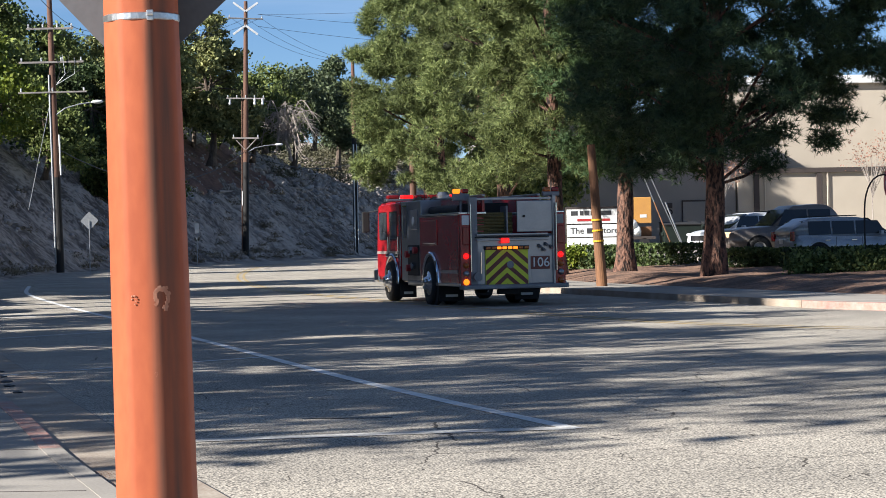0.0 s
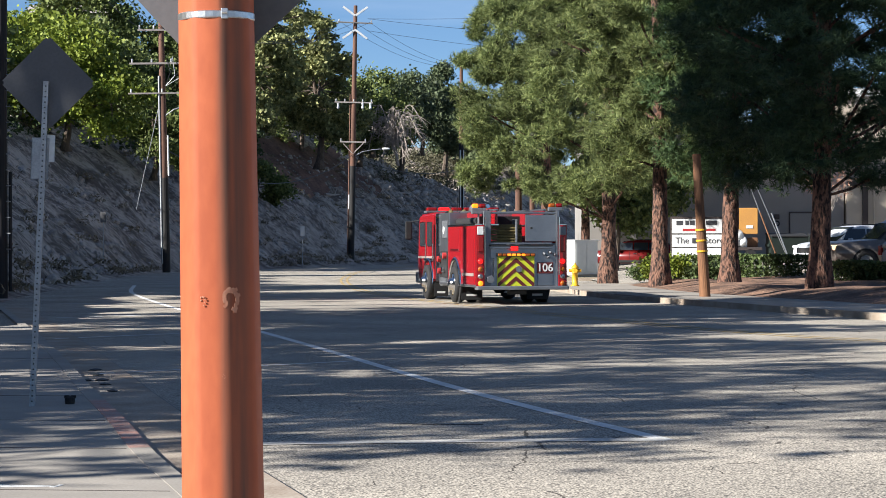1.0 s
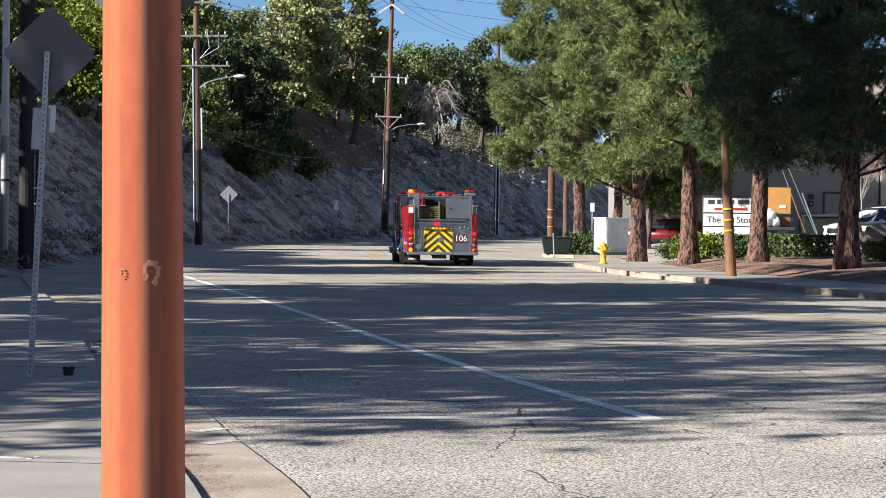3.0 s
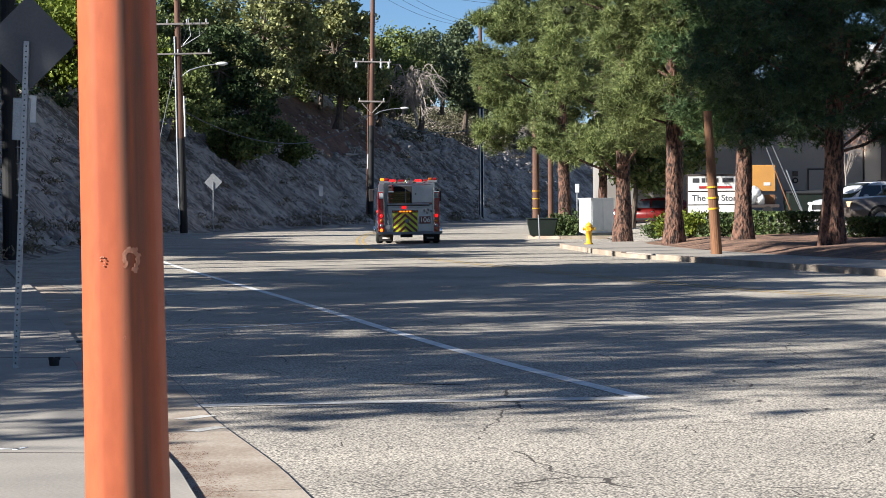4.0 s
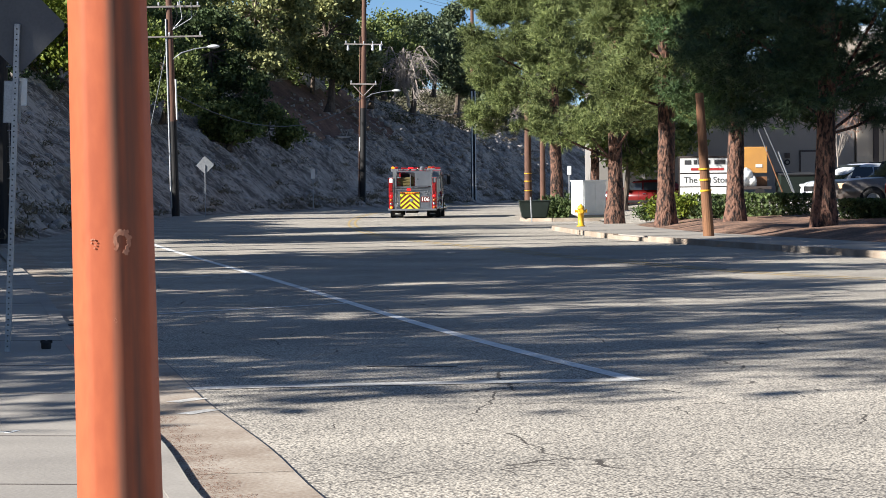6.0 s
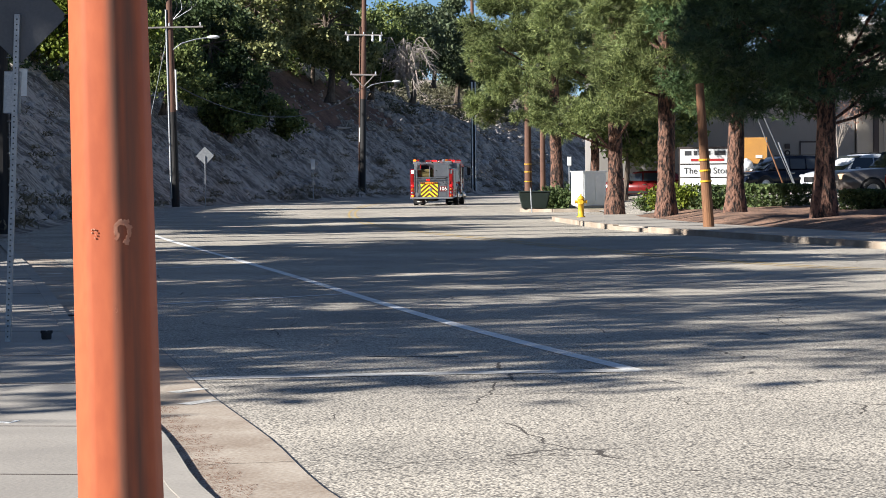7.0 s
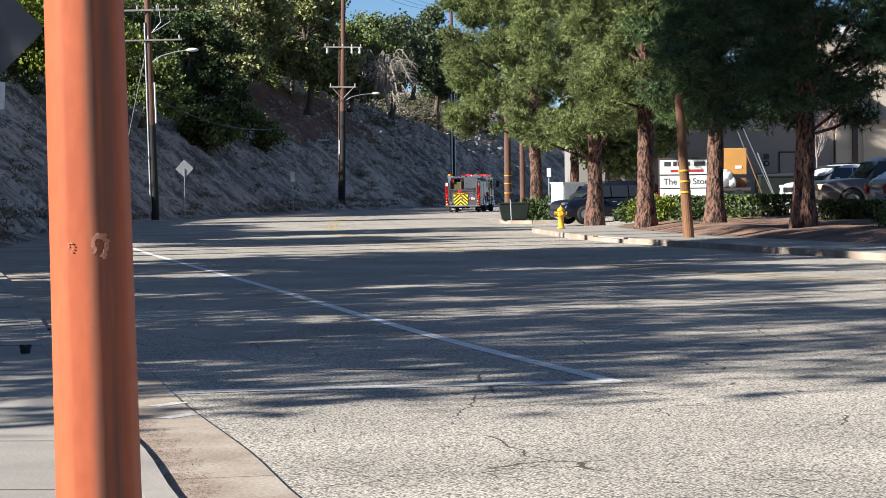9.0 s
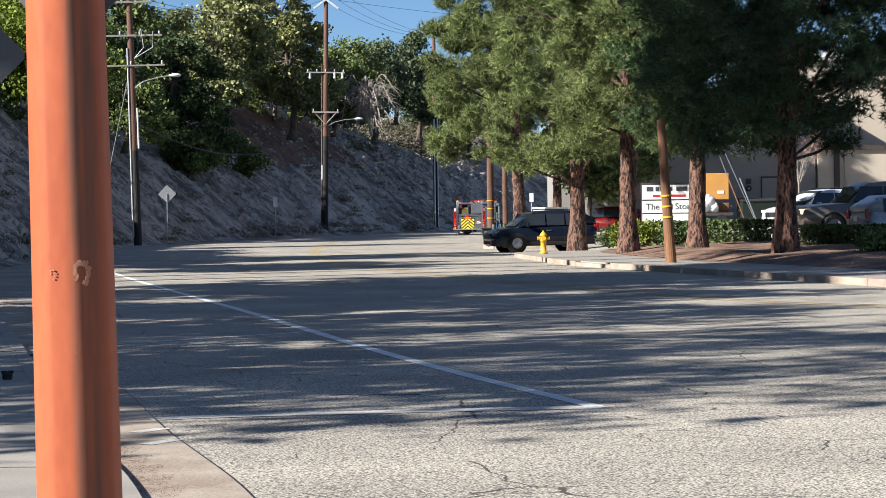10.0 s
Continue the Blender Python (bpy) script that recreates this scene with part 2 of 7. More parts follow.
# grey deepened so the side building's wall carries tree shade in its paint
STUCCO_GREY = material("grey_stucco", (0.26, 0.24, 0.22), 0.9, tint=(0.22, 0.205, 0.19), scale=0.7, fine=30, bump=0.3)
BROWN_TRIM = material("dark_brown_trim", (0.06, 0.045, 0.04), 0.7)
ORANGE_BOX = material("orange_tan_paint", (0.55, 0.27, 0.06), 0.6, tint=(0.45, 0.22, 0.06), scale=2, fine=30)
ENGINE_RED = material("glossy_engine_red", (0.30, 0.008, 0.012), 0.2, tint=(0.26, 0.008, 0.011), scale=2, fine=30, bump=0.0)
ALU = material("brushed_aluminium", (0.30, 0.31, 0.33), 0.32, 0.85, tint=(0.24, 0.25, 0.27), scale=2.5, fine=60, bump=0.05)
ALU_DARK = material("dull_grey_metal", (0.22, 0.23, 0.25), 0.5, 0.5, tint=(0.15, 0.16, 0.17), scale=3, fine=40, bump=0.05)
HOSE = material("khaki_hose_cover", (0.16, 0.12, 0.035), 0.85, tint=(0.07, 0.055, 0.02), scale=4, fine=30)
CHEV_YELLOW = material("lime_yellow_reflective_film", (0.62, 0.66, 0.03), 0.4, tint=(0.55, 0.58, 0.03), scale=6, fine=60, bump=0)
CHEV_RED = material("maroon_reflective_film", (0.14, 0.022, 0.018), 0.4, scale=6, fine=60, bump=0)
LAMP_RED = material("red_lens", (0.26, 0.008, 0.008), 0.2, scale=20, fine=80, bump=0)
LAMP_RED_ON = material("lit_red_lens", (0.9, 0.012, 0.012), 0.2, scale=20, fine=80, bump=0, emit=0.55)
LAMP_AMBER_OFF = material("amber_lens", (0.42, 0.10, 0.012), 0.2, scale=20, fine=80, bump=0)
LAMP_AMBER = material("lit_amber_lens", (1.0, 0.22, 0.012), 0.2, scale=20, fine=80, bump=0, emit=0.8)
LAMP_WHITE = material("clear_lens", (0.72, 0.72, 0.72), 0.15, scale=20, fine=80, bump=0)
HEAD_ON = material("lit_headlamp", (1.0, 0.66, 0.34), 0.15, scale=20, fine=80, bump=0, emit=0.9)
GLASS = glass_material("dark_window_glass")
NAVY = material("navy_car_paint", (0.008, 0.012, 0.024), 0.2, spec=0.3, scale=2, fine=30, bump=0)
SOIL = material("red_brown_cut_soil", (0.24, 0.13, 0.092), 0.95, tint=(0.10, 0.055, 0.042), scale=0.8, fine=5, bump=0.8, bump_size=0.12, low=0.4, high=0.62)
ALLOY = material("bright_alloy", (0.62, 0.63, 0.64), 0.35, 0.5, scale=6, fine=60, bump=0)
SILVER_BLUE = material("silver_blue_car_paint", (0.46, 0.50, 0.56), 0.22, 0.2, scale=2, fine=30, bump=0)
PICKUP_GREY = material("grey_pickup_paint", (0.27, 0.24, 0.22), 0.3, 0.4, scale=2, fine=30, bump=0)
WHITE_CAR = material("white_car_paint", (0.72, 0.73, 0.75), 0.25, scale=2, fine=30, bump=0)
CAR_RED = material("red_car_paint", (0.17, 0.012, 0.012), 0.25, scale=2, fine=30, bump=0)
REFLECT = material("pale_reflective_stripe", (0.30, 0.24, 0.22), 0.5, scale=4, fine=40, bump=0)
CHROME = material("chrome", (0.7, 0.7, 0.7), 0.12, 1.0, scale=4, fine=40, bump=0)
PINE_BARK = material("red_brown_pine_bark", (0.18, 0.092, 0.062), 0.95, tint=(0.018, 0.011, 0.009), scale=6.0, fine=15.0, bump=1.0, bump_size=0.10, low=0.44, high=0.56, stretch=(1, 1, 0.45))
OAK_BARK = material("grey_brown_bark", (0.16, 0.12, 0.09), 0.95, tint=(0.06, 0.045, 0.035), scale=4, fine=12, bump=0.8, bump_size=0.04, stretch=(1, 1, 0.4))
DEAD_WOOD = material("bare_grey_twigs", (0.44, 0.38, 0.33), 0.95, tint=(0.26, 0.22, 0.19), scale=3, fine=14)
PINE = leafy("pine_needles", (0.036, 0.060, 0.020), (0.27, 0.31, 0.112))
# PINE darkened part way, for a pine that stands in shade
PINE_HALF_SHADED = leafy("half_shaded_pine_needles", (0.03, 0.06, 0.024), (0.11, 0.17, 0.062))
# darker copy of OAK, for foliage that lies in deep shade
OAK_SHADED = leafy("shaded_oak_leaves", (0.02, 0.038, 0.014), (0.075, 0.105, 0.036))
# crown interiors coloured dark, as the shade between needle clumps
PINE_INNER_SHADE = leafy("shaded_inner_needles", (0.022, 0.026, 0.012), (0.05, 0.055, 0.022))
OLIVE_LEAF = leafy("olive_leaves", (0.08, 0.10, 0.035), (0.36, 0.36, 0.15))
# darker copy of PINE, holding the right-hand pines' shade in its colour
PINE_SHADED = leafy("shaded_pine_needles", (0.02, 0.042, 0.024), (0.085, 0.135, 0.062))
OAK = leafy("oak_leaves", (0.045, 0.072, 0.02), (0.21, 0.245, 0.075))
LIME_LEAF = leafy("light_green_leaves", (0.08, 0.12, 0.015), (0.22, 0.26, 0.035))
GREY_LEAF = leafy("grey_green_leaves", (0.05, 0.07, 0.035), (0.13, 0.16, 0.08))
HEDGE_LEAF = leafy("hedge_leaves", (0.03, 0.055, 0.016), (0.12, 0.155, 0.055))
SAGE_LEAF = leafy("grey_sage_leaves", (0.05, 0.05, 0.03), (0.15, 0.14, 0.085))
DRY_LEAF = leafy("dry_brush", (0.10, 0.08, 0.05), (0.26, 0.21, 0.14))
PINK_LEAF = leafy("pinkish_winter_leaves", (0.25, 0.12, 0.08), (0.42, 0.25, 0.18))


# ---- mesh helpers ----
def link_mesh(name, bm, mat, parent=None, label=""):
    me = bpy.data.meshes.new(name)
    bm.normal_update()
    bm.to_mesh(me)
    bm.free()
    me.materials.append(mat)
    ob = new(name, me)
    if parent is not None:
        ob.parent = parent
    if label:
        ob["label"] = label
    return ob


def part(name, bm, mat, parent, label=""):
    return link_mesh(name, bm, mat, parent, label)


def raw(name, verts, faces, mat, parent=None, smooth=False):
    me = bpy.data.meshes.new(name)
    verts, faces = np.asarray(verts, dtype=np.float32), np.asarray(faces, dtype=np.int32)
    k = faces.shape[1]
    me.vertices.add(len(verts))
    me.vertices.foreach_set("co", verts.ravel())
    me.loops.add(faces.size)
    me.loops.foreach_set("vertex_index", faces.ravel())
    me.polygons.add(len(faces))
    me.polygons.foreach_set("loop_start", np.arange(0, faces.size, k, dtype=np.int32))
    if smooth:
        me.polygons.foreach_set("use_smooth", np.ones(len(faces), dtype=bool))
    me.update(calc_edges=True)
    me.validate()
    me.materials.append(mat)
    ob = new(name, me)
    if parent is not None:
        ob.parent = parent
    return ob


def empty(name, m=None):
    ob = new(name)
    ob.empty_display_size = 0.2
    if m is not None:
        ob.matrix_world = m
    return ob


def box(size, at=(0, 0, 0), bevel=0.0, bm=None, turn=None):
    bm = bm or bmesh.new()
    m = Matrix.Translation(at)
    if turn is not None:
        m = m @ Euler([radians(a) for a in turn]).to_matrix().to_4x4()
    r = bmesh.ops.create_cube(bm, size=1.0, matrix=m @ Matrix.Diagonal((*size, 1)))
    if bevel:
        edges = list({e for v in r["verts"] for e in v.link_edges})
        bmesh.ops.bevel(bm, geom=edges, offset=bevel, segments=2, affect="EDGES", profile=0.6)
    return bm


def rod(a, b, r0, r1=None, seg=12, bm=None, caps=True):
    """A tapered round bar from a to b."""
    bm = bm or bmesh.new()
    a, b = Vector(a), Vector(b)
    q = (b - a).to_track_quat("Z", "Y").to_matrix().to_4x4()
    bmesh.ops.create_cone(bm, cap_ends=caps, segments=seg, radius1=r0, radius2=r0 if r1 is None else r1, depth=(b - a).length,
                          matrix=Matrix.Translation((a + b) / 2) @ q)
    return bm


def tube(points, radius, bm=None, seg=8):
    """A bent round bar: one ring at each point, joined up and capped."""
    bm = bm or bmesh.new()
    pts = [Vector(p) for p in points]
    rings = []
    for k, p in enumerate(pts):
        t = (pts[min(k + 1, len(pts) - 1)] - pts[max(k - 1, 0)]).normalized()
        u = t.cross(Vector((0.31, 0.17, 0.93)))
        u = (u if u.length > 0.05 else t.cross(Vector((1, 0, 0)))).normalized()
        w = t.cross(u)
        rings.append([bm.verts.new(p + radius * (math.cos(2 * math.pi * j / seg) * u + math.sin(2 * math.pi * j / seg) * w)) for j in range(seg)])
    for lo, hi in zip(rings, rings[1:]):
        for j in range(seg):
            bm.faces.new((lo[j], lo[(j + 1) % seg], hi[(j + 1) % seg], hi[j]))
    bm.faces.new(rings[0][::-1])
    bm.faces.new(rings[-1])
    return bm


def lathe(profile, seg=24, bm=None, at=(0, 0, 0)):
    """A turned form from (radius, height) pairs, closed at both ends."""
    bm = bm or bmesh.new()
    rings = [[bm.verts.new((at[0] + r * math.cos(2 * math.pi * k / seg), at[1] + r * math.sin(2 * math.pi * k / seg), at[2] + z)) for k in range(seg)] for r, z in profile]
    for lo, hi in zip(rings, rings[1:]):
        for k in range(seg):
            bm.faces.new((lo[k], lo[(k + 1) % seg], hi[(k + 1) % seg], hi[k]))
    bm.faces.new(rings[0][::-1])
    bm.faces.new(rings[-1])
    return bm


def prism(outline, z0, z1, bm=None):
    """An upright slab over a plan outline (anticlockwise)."""
    bm = bm or bmesh.new()
    lo = [bm.verts.new((x, y, z0)) for x, y in outline]
    hi = [bm.verts.new((x, y, z1)) for x, y in outline]
    bm.faces.new(lo[::-1])
    bm.faces.new(hi)
    for k in range(len(outline)):
        j = (k + 1) % len(outline)
        bm.faces.new((lo[k], lo[j], hi[j], hi[k]))
    return bm


def extrude_x(profile, x0, x1, bm=None):
    """A body of constant (y, z) outline between two x."""
    bm = bm or bmesh.new()
    a = [bm.verts.new((x0, y, z)) for y, z in profile]
    b = [bm.verts.new((x1, y, z)) for y, z in profile]
    bm.faces.new(a)
    bm.faces.new(b[::-1])
    for k in range(len(profile)):
        j = (k + 1) % len(profile)
        bm.faces.new((a[j], a[k], b[k], b[j]))
    bmesh.ops.recalc_face_normals(bm, faces=bm.faces)
    return bm


def loft_x(profile, half, pull, drop, bm=None):
    """A rounded body over a closed (y, z) outline: the outline shrinks a little towards both sides."""
    bm = bm or bmesh.new()
    line = smooth_line(list(profile) + [profile[0]], 0.12)[:-1]
    cy, cz = sum(p[0] for p in line) / len(line), min(p[1] for p in line)
    rings = []
    for u in (-1.0, -0.965, -0.9, -0.75, -0.45, 0.0, 0.45, 0.75, 0.9, 0.965, 1.0):
        k = abs(u) ** 5
        rings.append([bm.verts.new((u * half, cy + (p[0] - cy) * (1 - pull * k), cz + (p[1] - cz) * (1 - drop * k))) for p in line])
    for a, b in zip(rings, rings[1:]):
        for j in range(len(line)):
            i = (j + 1) % len(line)
            bm.faces.new((a[i], a[j], b[j], b[i]))
    bm.faces.new(rings[0])
    bm.faces.new(rings[-1][::-1])
    bmesh.ops.recalc_face_normals(bm, faces=bm.faces)
    return bm


def shade(ob):
    for p in ob.data.polygons:
        p.use_smooth = True
    return ob


def smooth_line(points, step):
    """A polyline through the points, rounded by Catmull-Rom and cut at even steps."""
    p = [Vector(q) for q in points]
    p = [2 * p[0] - p[1]] + p + [2 * p[-1] - p[-2]]
    out = []
    for a, b, c, d in zip(p, p[1:], p[2:], p[3:]):
        n = max(1, int((c - b).length / step))
        for k in range(n):
            t = k / n
            out.append(0.5 * (2 * b + (c - a) * t + (2 * a - 5 * b + 4 * c - d) * t * t + (3 * b - a - 3 * c + d) * t ** 3))
    out.append(p[-2])
    return out


def offset_line(line, d):
    """The line moved d metres to its right-hand side, in plan."""
    out = []
    for k, p in enumerate(line):
        t = line[min(k + 1, len(line) - 1)] - line[max(k - 1, 0)]
        t = Vector((t[0], t[1])).normalized()
        out.append(Vector((p[0] + t[1] * d, p[1] - t[0] * d)))
    return out


def strip(left, right, z0, z1=None):
    bm = bmesh.new()
    z1 = z0 if z1 is None else z1
    a = [bm.verts.new((p[0], p[1], z0)) for p in left]
    b = [bm.verts.new((p[0], p[1], z1)) for p in right]
    for k in range(len(a) - 1):
        bm.faces.new((a[k], b[k], b[k + 1], a[k + 1]))
    return bm


# ---- ground, road, kerbs ----
bm = bmesh.new()
bmesh.ops.create_grid(bm, x_segments=8, y_segments=8, size=2500, matrix=Matrix.Translation((0, 900, -0.06)))
tagged(link_mesh("ground", bm, LAWN), "bare dry earth reaching to the horizon", "ground", kind="structure")

bm = bmesh.new()
bmesh.ops.create_grid(bm, x_segments=20, y_segments=40, size=1, matrix=Matrix.Translation((20, 150, 0)) @ Matrix.Diagonal((75, 190, 1, 1)))
tagged(link_mesh("road", bm, ASPHALT), "worn pale chip-seal asphalt road with fine cracks", "road", kind="structure")

# the near kerb on the left, its face and gutter
LEFT_KERB = smooth_line([(0.8, 5.5), (-0.15, 7.8), (-1.07, 10.2), (-1.66, 12.9), (-2.35, 15.8), (-3.0, 18.9), (-3.95, 23.2), (-5.1, 28.6), (-7.1, 37.7), (-9.0, 46.0), (-11.3, 56.0)], 0.5)
gut = offset_line(LEFT_KERB, 0.62)
kerb_in = offset_line(LEFT_KERB, -0.16)


def left_side():
    walk_edge = [(-14.5, 46.0), (-8.6, 40.5), (-9.5, 20), (-9, 5.5)]
    inner = [tuple(p) for p in kerb_in if p[1] < 42.5]
    tagged(link_mesh("pavement", prism([(p[0], p[1]) for p in inner] + walk_edge[1:], -0.05, 0.042), CONCRETE), "grey concrete corner pavement with saw-cut joints", "pavement", kind="structure")
    kerb = empty("kerb")
    tagged(kerb, "concrete kerb curving round the corner, partly red", "kerb", kind="structure")
    n = len(LEFT_KERB)
    k = 0
    while k < n - 1:
        j = min(k + 5, n - 1)
        a, b = LEFT_KERB[k:j + 1], kerb_in[k:j + 1]
        red = 15.6 < a[0][1] < 20.5
        bm = prism([(p[0], p[1]) for p in a] + [(p[0], p[1]) for p in b[::-1]], -0.05, 0.046)
        bmesh.ops.recalc_face_normals(bm, faces=bm.faces)
        part("kerb_stone", bm, RED_CURB if red else CONCRETE, kerb, "worn red paint" if red else "")
        k = j
    gutter = empty("gutter")
    tagged(gutter, "stained concrete gutter pan with dirt and leaf litter", "gutter", kind="structure")
    k = 0
    while k < n - 1:
        j = min(k + 6, n - 1)
        a = [Vector((p[0], p[1])) for p in LEFT_KERB[k:j + 1]]
        b = [Vector((p[0], p[1])) for p in gut[k:j + 1]]
        if j < n - 1:
            d = (a[-1] - a[-2]).normalized() * 0.012
            a[-1], b[-1] = a[-1] - d, b[-1] - d
        part("gutter_slab", strip(a, b, 0.003, 0.005), CONCRETE_OLD, gutter)
        k = j
    # tar seam along the gutter's edge
    bm = strip(offset_line(LEFT_KERB, 0.618), offset_line(LEFT_KERB, 0.628), 0.006)
    tagged(link_mesh("road_seam", bm, TAR), "black tar seam between gutter and asphalt", "road seam", kind="structure")
    # saw-cut joints in the pavement
    joints = bmesh.new()
    for y in (9.2, 11.4, 13.7, 16.2, 19, 22, 25.5, 29.5, 34):
        p = min(kerb_in, key=lambda q: abs(q[1] - y))
        box((abs(-9 - p[0]), 0.012, 0.004), ((p[0] - 9) / 2, p[1] + 0.3, 0.043), bm=joints, turn=(0, 0, -6))
    tagged(link_mesh("pavement_joint", joints, BROWN_TRIM), "thin saw-cut joints across the concrete pavement", "joint", kind="structure")


left_side()


def paint_line(name, pts, width, mat, label, z=0.005):
    line = smooth_line(pts, 0.6)
    h = width / 2
    bm = strip(offset_line(line, -h), offset_line(line, h), z)
    return tagged(link_mesh(name, bm, mat), label, "road marking", kind="structure")


paint_line("edge_line", [(1.54, 17.3), (0.6, 21.0), (-0.44, 25.6), (-2.65, 36.2), (-4.95, 46.8), (-7.7, 59.7), (-10.4, 74.0), (-12.2, 88.0)], 0.15, WHITE_LINE, "worn solid white edge line on the asphalt")
paint_line("limit_line", [(1.54, 17.35), (0.56, 17.3), (-1.4, 17.1), (-2.0, 16.95)], 0.26, FADED_LINE, "faded white limit line across the lane", 0.0055)
for k, (xa, ya, xb, yb) in enumerate([(-4.4, 26.6, -1.2, 29.6), (-6.7, 36.8, -3.3, 40.8), (-8.5, 47.7, -5.8, 50.6), (-10.5, 59.6, -8.0, 60.2)]):
    paint_line("hatch_line", [(xa, ya), ((xa + xb) / 2, (ya + yb) / 2), (xb, yb)], 0.12, WHITE_LINE, "thin white line from gutter to edge line", 0.0045)
paint_line("gutter_tick", [(-1.98, 15.85), (-1.80, 16.15)], 0.13, FADED_LINE, "short white paint tick in the gutter", 0.0075)
paint_line("gutter_tick", [(-1.80, 15.0), (-1.62, 15.3)], 0.13, FADED_LINE, "short white paint tick in the gutter", 0.0075)
for o in (0.0, 0.28):
    paint_line("centre_line", [(22, 26.5 + o * 2), (12.0, 31.0 + o * 3), (6.6, 35.8 + o * 3), (3.2 + o, 46 + o * 2), (0.7 + o, 57 + o), (-1.4 + o, 67), (-3.0 + o, 79), (-4.1 + o, 95), (-4.7 + o, 115), (-4.6 + o, 135), (-3.3 + o, 155), (-0.5 + o, 180), (5 + o, 208)], 0.10, YELLOW_LINE, "worn double yellow centre line")
paint_line("lane_dash", [(5.8, 22.2), (7.6, 22.0)], 0.15, WHITE_LINE, "short worn white lane dash")
bm = bmesh.new()
for k in range(9):
    box((0.11, 0.035 + 0.02 * random.random(), 0.004), (-0.62 + 0.085 * k, 18.95 + 0.02 * math.sin(k * 1.7) - 0.012 * k, 0.004), bm=bm, turn=(0, 0, random.uniform(-8, 8)))
tagged(link_mesh("tar_patch", bm, TAR), "short black tar streak on the road", "tar patch", kind="structure")

# paint scrawl on the pavement: an arrow outline
bm = bmesh.new()
for a, b in (((-3.5, 13.4), (-3.05, 13.62)), ((-3.5, 13.9), (-3.05, 13.72)), ((-3.05, 13.62), (-2.72, 13.66)), ((-3.05, 13.72), (-2.72, 13.66)), ((-3.4, 13.55), (-3.1, 13.68)), ((-3.3, 13.75), (-3.02, 13.66)), ((-3.6, 13.6), (-3.35, 13.75)), ((-2.74, 13.60), (-2.70, 13.74))):
    d = (Vector(b) - Vector(a))
    box((d.length, 0.035, 0.002), ((a[0] + b[0]) / 2, (a[1] + b[1]) / 2, 0.0435), bm=bm, turn=(0, 0, math.degrees(math.atan2(d[1], d[0]))))
tagged(link_mesh("pavement_marking", bm, WHITE), "white sprayed survey arrow on the pavement", "pavement marking", kind="structure")

# ---- hillside ----
FOOT = smooth_line([(-46, -40), (-30, 0), (-15, 26), (-11.2, 41.0), (-11.9, 56.0), (-14.0, 81.0), (-16.2, 124.0), (-11.9, 151.0), (-6.6, 176.5), (0.9, 205.0), (11.0, 240.0), (30.0, 290.0), (60, 340)], 4.0)


S_OAKS = 4.0 * min(range(len(FOOT)), key=lambda k: abs(FOOT[k][1] - 200))


def hill_height(d, s):
    """Height above the road at d metres behind the hill's foot; s runs along the foot."""
    top = 9.5 + 1.6 * math.sin(s * 0.045) + 1.2 * math.sin(s * 0.11 + 1.0)
    top += 4.0 * math.exp(-((s - S_OAKS) / 24.0) ** 2)   # a shoulder under the oaks
    if d < 0.8:
        return 0.25 * d
    h = 0.2 + (d - 0.8) * 0.80
    if h > top:
        h = top + (h - top) * 0.16
    return h


def hill_point(k, d):
    """Plan place d metres behind the foot at line index k, and its ground height."""
    t = FOOT[min(k + 1, len(FOOT) - 1)] - FOOT[max(k - 1, 0)]
    t.normalize()
    x, y = FOOT[k][0] - t[1] * d, FOOT[k][1] + t[0] * d
    return x, y, hill_height(d, k * 4.0)


HILL_D = [-0.3, 0, 0.5, 0.8, 1.3] + [2 + 0.6 * i for i in range(28)] + [19, 22, 26, 31, 38, 48, 62, 80]
HILL_LINE = smooth_line(FOOT, 1.1)


def hill_surface(k, d):
    """A point of the slope's real surface, d metres behind its foot at step k of the fine line."""
    t = HILL_LINE[min(k + 2, len(HILL_LINE) - 1)] - HILL_LINE[max(k - 2, 0)]
    t.normalize()
    s = k * 1.1
    x, y = HILL_LINE[k][0] - t[1] * d, HILL_LINE[k][1] + t[0] * d
    z = hill_height(max(d, 0), s)
    if d > 0.5:
        w = min(1.0, d / 3)
        z += w * (0.55 * noise.noise((x * 0.22, y * 0.22, 3)) + 0.34 * noise.noise((x * 0.7, y * 0.7, 8)) + 0.75 * abs(noise.noise((s * 0.30 + 0.25 * d, d * 0.05, 1)))
                  + 0.18 * abs(noise.noise((s * 0.8 + 0.4 * d, d * 0.1, 5))) + 0.16 * noise.noise((x * 1.7, y * 1.7, 4)))
    if d < 0:
        z = -0.05
    return x, y, z


